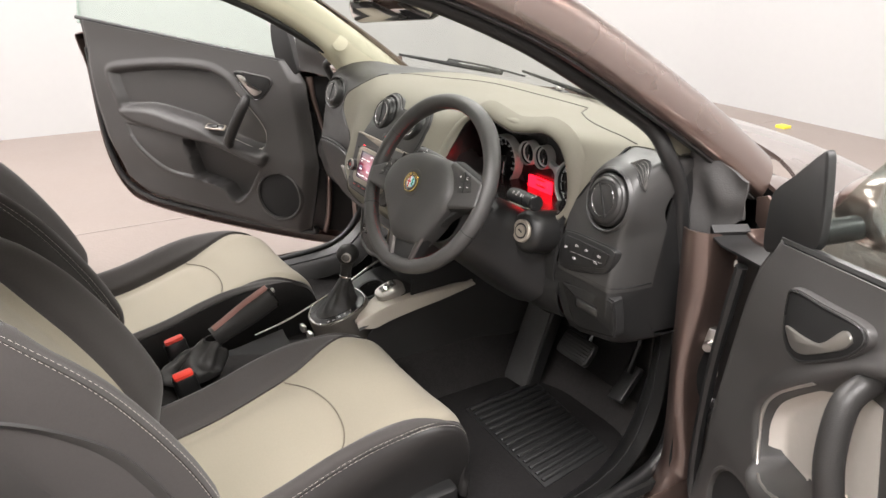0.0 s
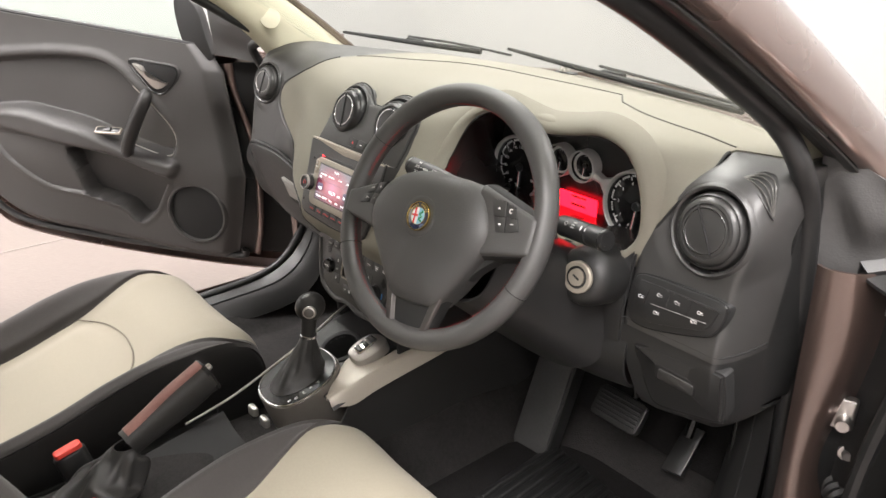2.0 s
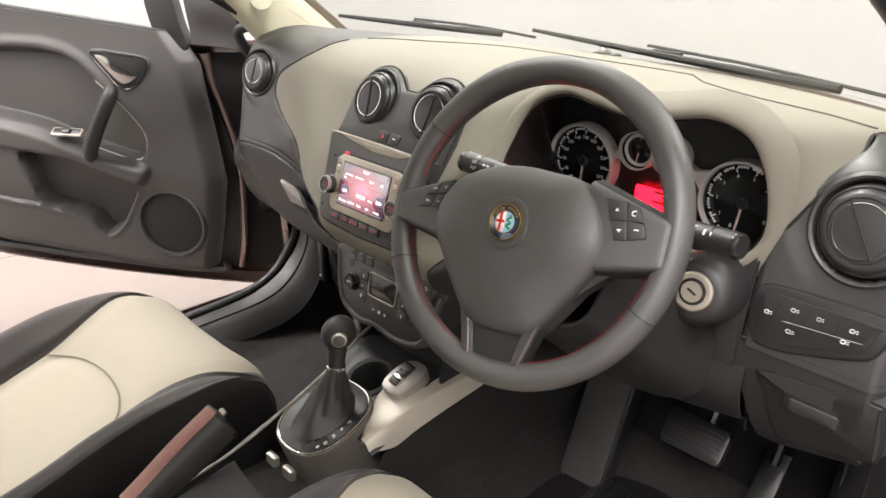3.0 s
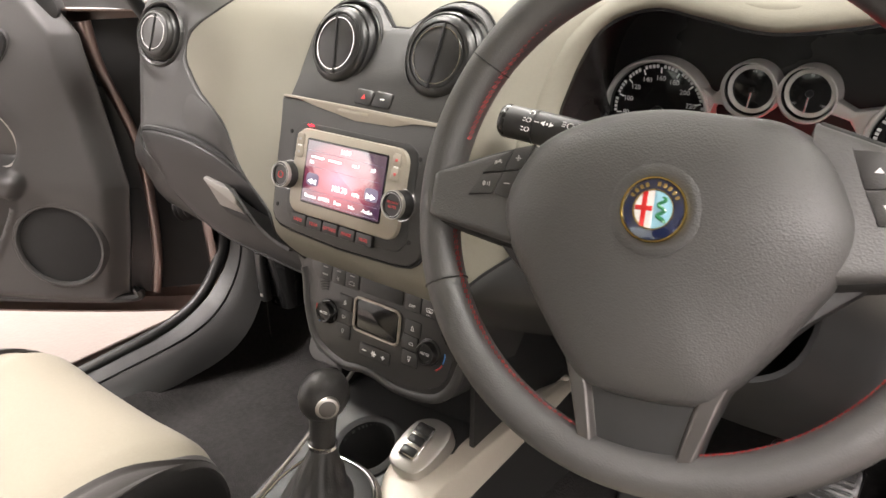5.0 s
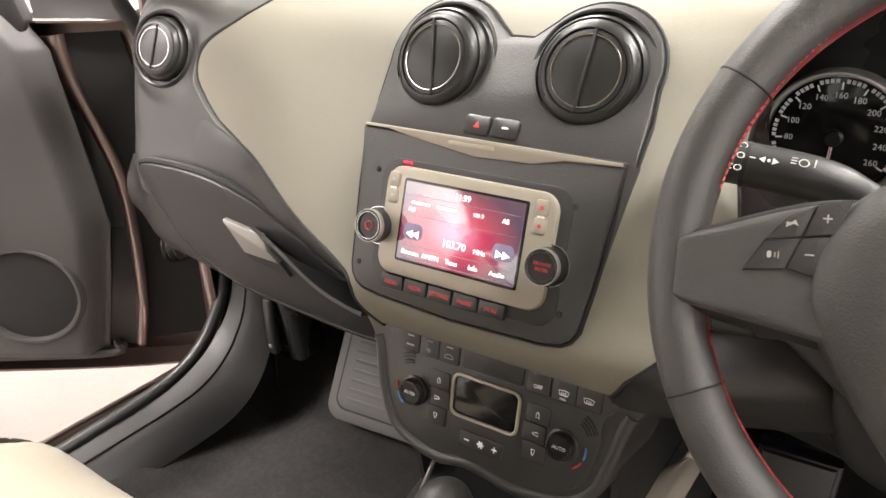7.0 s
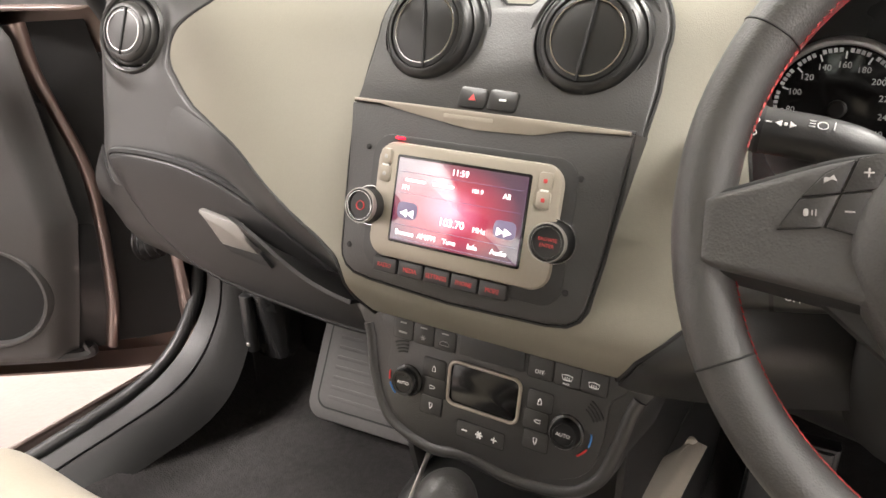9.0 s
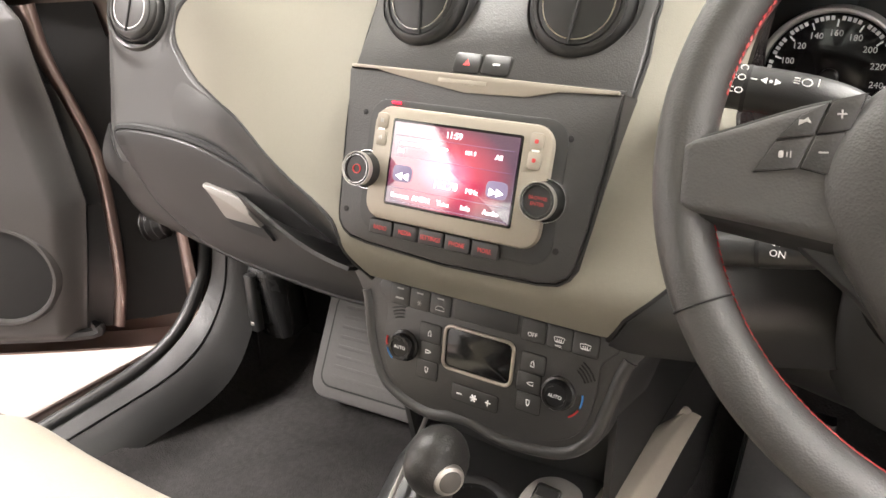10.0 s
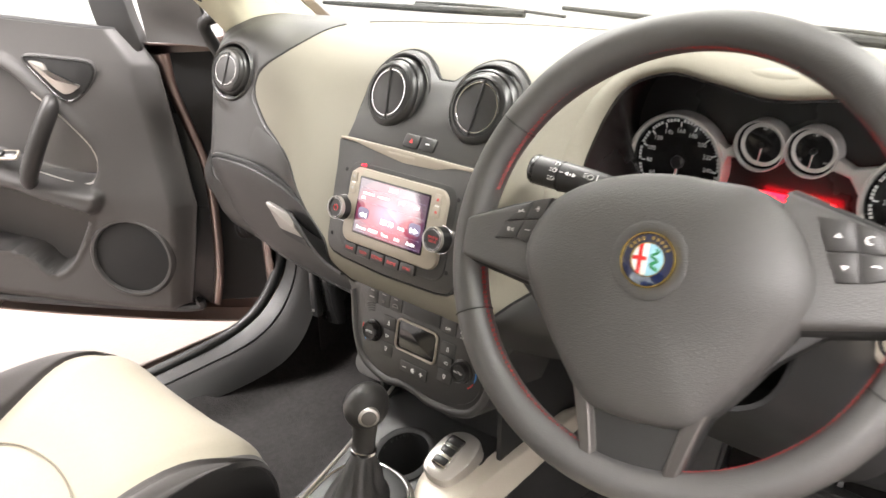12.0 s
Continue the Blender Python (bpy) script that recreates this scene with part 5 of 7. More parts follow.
def build_wheel():
    w = thing("steering_wheel", "black leather three-spoke steering wheel with red stitching", "steering wheel", WC)
    def rim(u, v):
        a, b = 2 * math.pi * u, 2 * math.pi * v
        thick = 0.0155 + 0.0022 * math.exp(-((math.degrees(a) - 55) / 22) ** 2) + 0.0022 * math.exp(-((math.degrees(a) - 125) / 22) ** 2)
        r = 0.1735 + thick * math.cos(b) * 0.98
        return WM @ Vector((r * math.cos(a), r * math.sin(a), thick * 1.08 * math.sin(b)))
    bm = bmesh.new()
    nu, nv = 120, 20
    vs = [[bm.verts.new(rim(i / nu, j / nv)) for j in range(nv)] for i in range(nu)]
    for i in range(nu):
        for j in range(nv):
            bm.faces.new((vs[i][j], vs[(i + 1) % nu][j], vs[(i + 1) % nu][(j + 1) % nv], vs[i][(j + 1) % nv]))
    part("rim", bm, RIMLEATHER, w, "black leather rim", 80)
    for a in (32, 148, 205, 335):
        ca = radians(a)
        pts = [WR @ Vector(((0.1735 + 0.0156 * math.cos(b)) * math.cos(ca), (0.1735 + 0.0156 * math.cos(b)) * math.sin(ca), 0.0171 * math.sin(b))) for b in (2 * math.pi * k / 24 for k in range(24))]
        part("rim_seam", tube(pts, 0.0006, 5, closed=True), PITCH, w)
    # red stitches along the inner edge
    for a0, a1 in ((12, 168), (192, 256), (284, 348)):
        bm = bmesh.new()
        n = int((a1 - a0) / 1.5)
        for k in range(n):
            a, b = radians(a0 + (a1 - a0) * k / n), radians(a0 + (a1 - a0) * (k + 0.75) / n)
            for z in (0.0042, 0.0012):
                tube([WR @ Vector((0.1584 * math.cos(a), 0.1584 * math.sin(a), z)), WR @ Vector((0.1580 * math.cos(b), 0.1580 * math.sin(b), z + 0.003))], 0.00034, 4, bm)
        tagged(part("stitching", bm, REDSTITCH, w, "dark red thread"), kind="stuff")
    # hub: padded cover with a flatter, smoother lid in its lower middle
    half = [(0, 0.057), (0.03, 0.0545), (0.06, 0.046), (0.085, 0.031), (0.100, 0.010), (0.1055, -0.012), (0.101, -0.034), (0.086, -0.060), (0.066, -0.090), (0.048, -0.113), (0.037, -0.1215), (0.022, -0.125), (0, -0.126)]
    out = curve([(x * 1.04, y * 1.015 + (0.005 if 0.05 < x < 0.09 and y > 0 else 0)) for x, y in half + [(-x, y) for x, y in half[-2:0:-1]]], 96, True)
    bm = bmesh.new()
    rings = []
    for k, z in ((1.0, -0.012), (1.0, 0.012), (0.996, 0.017), (0.982, 0.0220), (0.94, 0.0270), (0.86, 0.0315), (0.74, 0.0355), (0.55, 0.0385), (0.3, 0.040)):
        rings.append([bm.verts.new((x * k, (y + 0.02) * k - 0.02, z - 0.010 * smooth(0.0, 0.12, -y) * k)) for x, y in out])
    for a, b in zip(rings, rings[1:]):
        for i in range(len(a)):
            bm.faces.new((a[i], a[(i + 1) % len(a)], b[(i + 1) % len(a)], b[i]))
    bm.faces.new(rings[-1])
    bm.transform(WR)
    hub = part("hub_cover", bm, HUBSKIN, w, "grained black hub cover", 70)
    # side spokes with their control keys
    def spoke_z(x, v):
        u = (abs(x) - 0.080) / 0.099
        return 0.024 - 0.006 * u - 0.024 * abs(2 * v - 1) ** 18 - 0.014 * smooth(0.90, 1, u)
    keys = {
        -1: ([(-0.1285, 0.0078), (-0.1190, 0.0188), (-0.1078, 0.0250), (-0.1130, 0.0098)], [(-0.1062, 0.0254), (-0.0925, 0.0290), (-0.0980, 0.0120), (-0.1117, 0.0100)], [(-0.1378, -0.0080), (-0.1292, 0.0062), (-0.1135, 0.0087), (-0.1190, -0.0060)], [(-0.1122, 0.0089), (-0.0985, 0.0108), (-0.1060, -0.0090), (-0.1175, -0.0060)]),
        1: ([(0.1005, 0.0365), (0.1235, 0.0345), (0.1270, 0.0165), (0.1090, 0.0145)], [(0.1248, 0.0342), (0.1370, 0.0305), (0.1450, 0.0167), (0.1284, 0.0165)], [(0.1095, 0.0133), (0.1274, 0.0152), (0.1310, -0.0035), (0.1180, -0.0050)], [(0.1288, 0.0152), (0.1455, 0.0153), (0.1500, 0.0020), (0.1324, -0.0035)])}
    for s in (-1, 1):
        def spoke(u, v, s=s, grow=0.0, drop=0.0):
            x = 0.080 + 0.099 * u
            nip = 0.016 * (1 - math.sqrt(max(0.0, 1 - (max(0.0, u - 0.86) / 0.14) ** 2))) - grow
            top = 0.031 - 0.025 * smooth(0.1, 1.15, u) - nip
            if s > 0:
                top = 0.0555 - 0.034 * u - nip
            low = -0.047 + 0.020 * u + nip
            return WR @ Vector((s * (x + grow), low + (top - low) * v, spoke_z(x, v) - drop))
        part("spoke", thicken(grid(spoke, 24, 40), 0.008), HUBSKIN, w, "charcoal spoke with control buttons", 70)
        part("spoke_gap", thicken(grid(lambda u, v, f=spoke: f(u, v, grow=0.0020, drop=0.0045), 24, 40), 0.004), PITCH, w)
        for i, key in enumerate(keys[s]):
            cx, cy = sum(p[0] for p in key) / 4, sum(p[1] for p in key) / 4
            m = at(WR, cx, cy, spoke_z(cx, 0.5) - 0.003)
            shape = [(x - cx, y - cy) for x, y in key]
            part("key_gap", slab(offset_outline(ccw(shape), -0.0007), 0, 0.0033, 0.0002, m), PITCH, w)
            b = part("control_button", slab(shape, 0, 0.0045, 0.0006, m), GREY, w)
            if s > 0 and i in (0, 2):
                k = 1 if i == 0 else -1
                part("symbol", slab([(-0.0024, -0.0015 * k), (0.0024, -0.0015 * k), (0, 0.0018 * k)], 0.0044, 0.0048, 0.0001, m), PRINT, b)
            elif s > 0:
                part("symbol", tube([m @ Vector((0.0026 * math.cos(radians(a)), 0.0026 * math.sin(radians(a)) * (1 if i == 1 else 0.6), 0.0046)) for a in (range(60, 301, 30) if i == 1 else range(20, 161, 20))], 0.0006, 5), PRINT, b)
            elif i in (1, 3):
                part("symbol", slab(rrect(0.0042, 0.0008, 0.0002, n=1), 0.0044, 0.0048, 0.0001, m), PRINTDIM, b)
                if i == 1:
                    part("symbol", slab(rrect(0.0008, 0.0042, 0.0002, n=1), 0.00445, 0.00485, 0.0001, m), PRINTDIM, b)
            elif i == 0:
                part("symbol", slab([(-0.0030, -0.0014), (0.0004, 0.0004), (0.0026, -0.0004), (0.0010, 0.0026), (-0.0006, 0.0012), (-0.0028, 0.0014)], 0.0044, 0.0048, 0.0001, m), PRINTDIM, b)
            else:
                part("symbol", slab(rrect(0.0022, 0.0036, 0.0009, -0.0016, 0, n=2), 0.0044, 0.0048, 0.0001, m), PRINTDIM, b)
                for k in (0.0010, 0.0026):
                    part("symbol", slab(rrect(0.0006, 0.0018 + k * 0.6, 0.0002, k, 0, n=1), 0.0044, 0.0048, 0.0001, m), PRINTDIM, b)
    # dark carrier behind the hub that narrows into the lower spoke
    half = [(0.150, -0.022), (0.120, -0.038), (0.090, -0.064), (0.061, -0.097), (0.051, -0.115), (0.042, -0.142), (0.036, -0.170)]
    carrier = half + [(-x, y) for x, y in reversed(half)] + [(-0.100, 0.030), (0.100, 0.030)]
    part("carrier", slab(carrier, -0.014, 0.0045, 0.004, WR), BLACK, w, "black spoke carrier")
    # lower spoke: a dark sunk middle between two satin blades
    def blade(u, v, s):
        xo, y = catmull([(0.056, -0.104), (0.051, -0.117), (0.044, -0.140), (0.037, -0.164), (0.035, -0.172)], u)
        xi = 0.036 - 0.017 * u
        dy = 0.014 * (1 - u) * v
        z = 0.0135 - 0.004 * u - 0.006 * smooth(0.75, 1.0, v) - 0.005 * (1 - smooth(0.0, 0.16, v)) - 0.010 * smooth(0.90, 1, u)
        return WR @ Vector((s * (xo + (xi - xo) * v), y - dy, z))
    for s in (-1, 1):
        part("lower_spoke", thicken(grid(lambda u, v, s=s: blade(u, v, s), 24, 14), 0.007), DARKMETAL, w, "dark satin metal lower spoke blade", 70)
    def insert(u, v):
        x = (0.038 - 0.017 * u) * (2 * v - 1)
        return WR @ Vector((x, -0.113 - 0.060 * u, 0.0080 - 0.004 * u - 0.009 * smooth(0.90, 1, u)))
    part("spoke_insert", thicken(grid(insert, 16, 8), 0.006), BLACK, w, "black insert of the lower spoke", 70)
    # badge: plain coloured shapes
    bmx = at(WR, 0.0, -0.0095, 0.0395)
    part("badge_dish", ring_band(0.0205, 0.0285, -0.004, 0.0002, bmx, 48), HUBSKIN, w)
    badge = part("badge", slab(circle(0.0198, n=48), -0.002, 0.0022, 0.001, bmx), NAVY, w, "round enamel badge in navy, gold, red, white, blue and green")
    part("badge_rim", ring_band(0.0186, 0.0202, 0.0, 0.0026, bmx, 56), GOLD, badge)
    part("badge_ring", ring_band(0.0118, 0.0126, 0.0, 0.0024, bmx, 48), GOLD, badge)
    half = [(0.0116 * math.sin(a), 0.0116 * math.cos(a)) for a in (radians(k) for k in range(0, 181, 10))]
    part("badge_field", slab([(-x, y) for x, y in half], 0.002, 0.0027, 0.0002, bmx), WHITEENAMEL, badge)
    part("badge_field", slab(half, 0.002, 0.0027, 0.0002, bmx), BLUEENAMEL, badge)
    part("badge_cross", slab(rrect(0.0030, 0.0215, 0.0003, -0.0056, 0, n=1), 0.0026, 0.0031, 0.0001, bmx), REDENAMEL, badge)
    part("badge_cross", slab(rrect(0.0106, 0.0030, 0.0003, -0.0058, 0.0005, n=1), 0.0026, 0.00315, 0.0001, bmx), REDENAMEL, badge)
    wave = [bmx @ Vector((0.0052 + 0.0022 * math.sin(k * 1.35), 0.0078 - k * 0.0014, 0.0030)) for k in range(12)]
    part("badge_wave", tube(curve(wave, 60), 0.0013, 6, flat=0.5), GREENENAMEL, badge)
    for k in range(10):
        a = radians(150 - k * 13.3)
        if k != 4:
            bar("badge_bar", 0.0022, 0.0030, at(bmx, 0.0156 * math.cos(a), 0.0156 * math.sin(a), 0.0024, math.degrees(a) - 90), GOLD, badge)
    for y, n in ((-0.086, 6), (-0.098, 1.4)):
        bar("embossing", 0.006 * n, 0.0022, at(WR, 0, y, 0.0248 - (y + 0.078) * -0.25), GREY, hub)
    return w


build_wheel()


def build_column():
    c = thing("steering_column", "black steering column shroud with stalks and ignition", "steering column", (0.37, 0.1, 0.8))
    def shroud(u, v):
        d = 0.03 + 0.24 * u
        a = 2 * math.pi * v
        rx, ry = 0.092 + 0.036 * u, 0.070 + 0.024 * u
        sx, sy = math.copysign(abs(math.cos(a)) ** 0.6, math.cos(a)), math.copysign(abs(math.sin(a)) ** 0.6, math.sin(a))
        return WM @ Vector((rx * sx + 0.010 + 0.040 * u, ry * sy - 0.034 - 0.034 * u, -d))
    bm = grid(lambda a, b: shroud(b, a), 40, 12, loop_u=True)
    part("shroud", thicken(bm, 0.004), BLACK, c, "black column shroud", 60)
    m = plane_frame((0.505, 0.088, 0.828), (0.12, -1, 0.25))
    part("ignition_housing", lathe([(0.046, -0.09), (0.044, -0.02), (0.038, -0.006), (0.031, -0.001), (0.024, 0.0), (0.024, -0.004)], m, 36), BLACK, c, "black ignition housing")
    ig = part("ignition_barrel", lathe([(0.0235, -0.004), (0.0235, 0.004), (0.021, 0.006), (0.0165, 0.006), (0.0155, 0.003), (0.0125, 0.003), (0.0125, 0.007), (0, 0.007)], m, 36), BEZEL, c, "warm metal ignition barrel")
    part("barrel_groove", ring_band(0.0128, 0.0162, 0.002, 0.0052, m, 36), PITCH, ig)
    part("key_slot", block(0.012, 0.0028, 0.002, 0.0004, at(m, 0, 0, 0.0068, -25)), PITCH, ig)
    def stalk(p0, p1, p2, r, marks, name, label):
        path = curve([p0, tuple(0.5 * (a + b) for a, b in zip(p0, p1)), p1, p2], 20)
        s = part(name, tube(path, lambda t: r * (0.55 + 0.45 * smooth(0.1, 0.5, t)), 16), BLACK, c, label)
        d = (Vector(p2) - Vector(p1)).normalized()
        mm = plane_frame(p2, d, (0, 0, 1))
        part("end_cap", lathe([(r, -0.002), (r * 1.02, 0.002), (r * 0.9, 0.005), (0, 0.0055)], mm, 20), SATIN, s)
        part("collar", ring_band(r * 0.98, r * 1.04, -0.030, -0.028, mm, 24), PITCH, s)
        f = plane_frame(Vector(p1) + (Vector(p2) - Vector(p1)) * 0.3, Vector((0, -0.80, 0.60)) - d * d.dot(Vector((0, -0.80, 0.60))), tuple(d))
        for kind, dx, dy, w, h in marks:
            k = at(f, dx, dy, math.sqrt(max(r * r - dy * dy, 0)) + 0.0007)
            if kind == "ring":
                part("symbol", tube([k @ Vector((0.85 * w * math.cos(i * 0.5236), 0.85 * h * math.sin(i * 0.5236), 0)) for i in range(12)], 0.00036, 5, closed=True), PRINT, s)
            elif kind == "tip":
                part("symbol", slab([(w * 0.8, 0), (-w * 0.35, h * 0.75), (-w * 0.35, -h * 0.75)], 0, 0.0003, 0.0001, k), PRINT, s)
            else:
                bar("symbol", w * 0.9, h * 0.85, k, PRINT, s)
        return s
    lamps = [("ring", 0.020, y, 0.0026, 0.0022) for y in (0.0078, 0.0, -0.0078)] + [("bar", 0.0245, y, 0.0026, 0.0008) for y in (0.0090, 0.0066, 0.0012, -0.0012)]
    arrows = [("bar", 0.0125, 0.0, 0.0042, 0.0009), ("tip", 0.0060, 0.0, 0.0034, 0.0030), ("tip", -0.0010, 0.0, -0.0034, 0.0030), ("bar", 0.0025, 0.0, 0.0022, 0.0024)]
    beam = [("ring", -0.0180, -0.0030, 0.0034, 0.0028), ("bar", -0.0120, -0.0015, 0.0040, 0.0007), ("bar", -0.0120, -0.0035, 0.0040, 0.0007), ("bar", -0.0120, -0.0055, 0.0040, 0.0007), ("bar", -0.0245, -0.0040, 0.0009, 0.0062)]
    stalk((0.30, 0.075, 0.888), (0.230, 0.060, 0.909), (0.166, 0.054, 0.915), 0.0148, lamps + arrows + beam, "light_stalk", "black light stalk with white symbols")
    sweep = [("bar", 0.000, 0.0060, 0.0075, 0.0018), ("bar", 0.000, 0.0020, 0.0075, 0.0018), ("bar", 0.000, -0.0020, 0.0075, 0.0018), ("bar", 0.016, 0.0010, 0.0026, 0.0080), ("ring", -0.014, 0.0010, 0.0032, 0.0030), ("bar", 0.024, 0.0010, 0.0016, 0.0060)]
    stalk((0.45, 0.095, 0.890), (0.480, 0.088, 0.896), (0.552, 0.078, 0.902), 0.0150, sweep, "wiper_stalk", "black wiper stalk with white symbols")
    cruise = stalk((0.30, 0.055, 0.825), (0.245, 0.040, 0.815), (0.191, 0.034, 0.808), 0.0125, (), "cruise_stalk", "short black control stalk")
    f = plane_frame((0.233, 0.038, 0.8135), (0, -0.92, 0.4))
    lettering("lettering", "OFF", at(f, 0.0, 0.0035, 0.0127), 0.0065, PRINT, cruise)
    lettering("lettering", "ON", at(f, 0.0, -0.0035, 0.0127), 0.0065, PRINT, cruise)
    return c


build_column()

# ---- centre console ----
def console_z(y):
    return 0.505 + 0.34 * (y + 0.09) if y < 0.03 else 0.546 + 0.10 * (y - 0.03)


CUP = (0.018, -0.008)


def build_console():
    c = thing("centre_console", "champagne and black centre console between the seats", "centre console", (0.03, -0.1, 0.3))
    # top deck
    def deck(u, v):
        y = -0.235 + 0.33 * v
        xl = -0.055 - 0.03 * smooth(0.4, 1, v) - 0.012 * math.sin(v * math.pi)
        xr = 0.112 + 0.012 * smooth(0.0, 0.5, v) + 0.010 * math.sin(v * math.pi)
        x = xl + (xr - xl) * u
        roll = 0.014 * (max(0, abs(2 * u - 1) - 0.8) / 0.2) ** 2
        return (x, y, console_z(y) - roll - 0.010)
    bm = grid(deck, 60, 90)
    bmesh.ops.delete(bm, geom=[f for f in bm.faces if f.calc_center_median().y < -0.10 or math.hypot(f.calc_center_median().x - CUP[0], f.calc_center_median().y - CUP[1]) < 0.034], context="FACES")
    part("deck", thicken(bm, 0.004), BLACK, c, "black console deck round the cup holder")
    def side(u, v, s):
        y = -0.235 + (0.80 if s > 0 else 0.45) * u
        x = (0.114 + 0.014 * smooth(-0.235, -0.01, y)) if s > 0 else (-0.066 - 0.03 * smooth(0.4, 1, u))
        z1 = console_z(min(y, 0.12)) - 0.016 - (0.085 * (1 - smooth(-0.10, -0.04, y)) if s > 0 else 0)
        return (x + s * 0.012 * v, y, z1 + (0.24 - z1) * v)
    part("side_panel", thicken(grid(lambda u, v: side(u, v, 1), 24, 12), 0.004), GREY, c, "charcoal console side")
    part("side_panel", thicken(grid(lambda u, v: side(u, v, -1), 24, 12), 0.004), BLACK, c, "black console side")
    # pale shoulder that sweeps from the shifter up to the dashboard on the driver's side
    shoulder = [(-0.100, 0.110, 0.116, 0.496, 0.012), (-0.078, 0.092, 0.123, 0.507, 0.028), (-0.055, 0.078, 0.128, 0.515, 0.036), (-0.02, 0.060, 0.131, 0.526, 0.036), (0.03, 0.060, 0.135, 0.534, 0.033), (0.065, 0.094, 0.138, 0.537, 0.029), (0.12, 0.108, 0.141, 0.539, 0.022), (0.18, 0.124, 0.145, 0.542, 0.012), (0.222, 0.147, 0.150, 0.546, 0.002)]
    def sweep(u, v):
        y, xi, xo, z, h = catmull(shoulder, u)
        w = max(xo - xi, 0.001)
        x, dz = catmull([(xi, -0.008), (xi + 0.06 * w, -0.001), (xi + 0.5 * w, 0.001), (xo - 0.004, 0.0), (xo + 0.002, -0.1 * h), (xo + 0.008, -0.55 * h), (xo + 0.012, -h)], v)
        return (x, y, z + dz)
    part("shoulder", thicken(grid(sweep, 60, 24), 0.004), CHAMPAGNE, c, "champagne shoulder of the console", 60)
    rail = [(-0.058, -0.30, 0.432), (-0.050, -0.22, 0.455), (-0.045, -0.15, 0.484), (-0.048, -0.05, 0.522), (-0.064, 0.04, 0.552), (-0.086, 0.115, 0.566)]
    part("edge_rail", tube(curve(rail, 40), 0.0025, 8), SATINCHROME, c, "thin silver edge rail")
    # shifter
    m = plane_frame((0.030, -0.110, 0.5005), (0, -0.32, 0.947))
    oval = [(0.062 * math.copysign(abs(math.cos(a)) ** 0.8, math.cos(a)), 0.070 * math.copysign(abs(math.sin(a)) ** 0.8, math.sin(a))) for a in (2 * math.pi * k / 48 for k in range(48))]
    collar = part("shifter_surround", slab([(x * 1.10, y * 1.10) for x, y in oval], -0.13, 0.004, 0.004, m), DRUM, c, "grey-brown satin shifter surround")
    part("chrome_band", tube([m @ Vector((x * 1.04, y * 1.04, 0.0050)) for x, y in oval], 0.0018, 8, closed=True), CHROME, collar, "chrome band")
    plate = part("gate_plate", slab(oval, -0.002, 0.0062, 0.001, m), SATIN, c, "gloss black gate plate")
    for i, ch in enumerate("DNRP"):
        lettering("lettering", ch, at(m, 0.0495, -0.034 + 0.016 * i, 0.0066), 0.0085, PRINT, plate)
    bar("symbol", 0.003, 0.006, at(m, 0.044, -0.046, 0.0066), PRINT, plate)
    def boot(u, v):
        a = 2 * math.pi * u
        k = 1 - 0.80 * v ** 0.75
        fold = 1 + 0.10 * math.sin(5 * a + 6 * v) * math.sin(v * math.pi) + 0.05 * math.sin(9 * a) * math.sin(v * math.pi)
        p = m @ Vector((0.041 * k * fold * math.cos(a), 0.056 * k * fold * math.sin(a), 0.006))
        return p + (Vector((0.034, -0.086, 0.588)) - (m @ Vector((0, 0, 0.006)))) * v
    part("boot", thicken(grid(boot, 48, 16, loop_u=True), 0.002), LEATHER, c, "black leather shifter boot", 80)
    top = Vector((0.036, -0.080, 0.640))
    lever = part("lever", tube(curve([(0.033, -0.087, 0.575), (0.034, -0.085, 0.60), (0.035, -0.083, 0.618), tuple(top)], 12), lambda t: 0.0125 + 0.003 * t, 16), LEATHER, c, "black leather gear lever")
    def ball(u, v):
        a, b = 2 * math.pi * u, math.pi * v
        return top + Vector((0.0235 * math.cos(a) * math.sin(b), 0.0285 * math.sin(a) * math.sin(b), 0.0270 * math.cos(b) + 0.003))
    part("knob", grid(ball, 28, 16, loop_u=True), LEATHER, lever, "black leather gear knob", 80)
    part("release_button", slab(circle(0.0125, n=28), 0, 0.010, 0.004, plane_frame(top + Vector((0.0135, -0.010, 0.002)), (0.8, -0.55, 0.1))), SATINCHROME, lever, "satin silver release button")
    part("button_face", slab(circle(0.0088, n=24), 0.009, 0.0104, 0.0006, plane_frame(top + Vector((0.0135, -0.010, 0.002)), (0.8, -0.55, 0.1))), BOWLGREY, lever)
    part("lever_ring", ring_band(0.0125, 0.0155, 0, 0.004, plane_frame((0.0335, -0.0865, 0.583), (0.05, 0.1, 1)), 24), CHROME, lever)
    # cup holder and mode switch
    cm = plane_frame((CUP[0], CUP[1], console_z(CUP[1]) - 0.009), (0, -0.32, 0.947))
    cup = part("cup_holder", lathe([(0.039, 0.001), (0.036, 0.002), (0.034, -0.002), (0.033, -0.08), (0, -0.08)], cm, 36), PITCH, c, "deep black cup holder")
    part("cup_rim", ring_band(0.0335, 0.043, -0.004, 0.0022, cm, 48), PITCH, cup)
    tm = plane_frame((0.086, 0.008, 0.545), (0.1, -0.36, 0.93))
    sw = part("mode_switch", slab(curve([(-0.021, -0.030), (0.016, -0.034), (0.027, 0.0), (0.022, 0.032), (-0.005, 0.036), (-0.024, 0.016)], 30, True), -0.016, 0.008, 0.005, tm), SATINCHROME, c, "satin silver mode switch")
    part("switch_rocker", block(0.024, 0.046, 0.008, 0.002, at(tm, -0.003, 0.0, 0.008)), CHROME, sw)
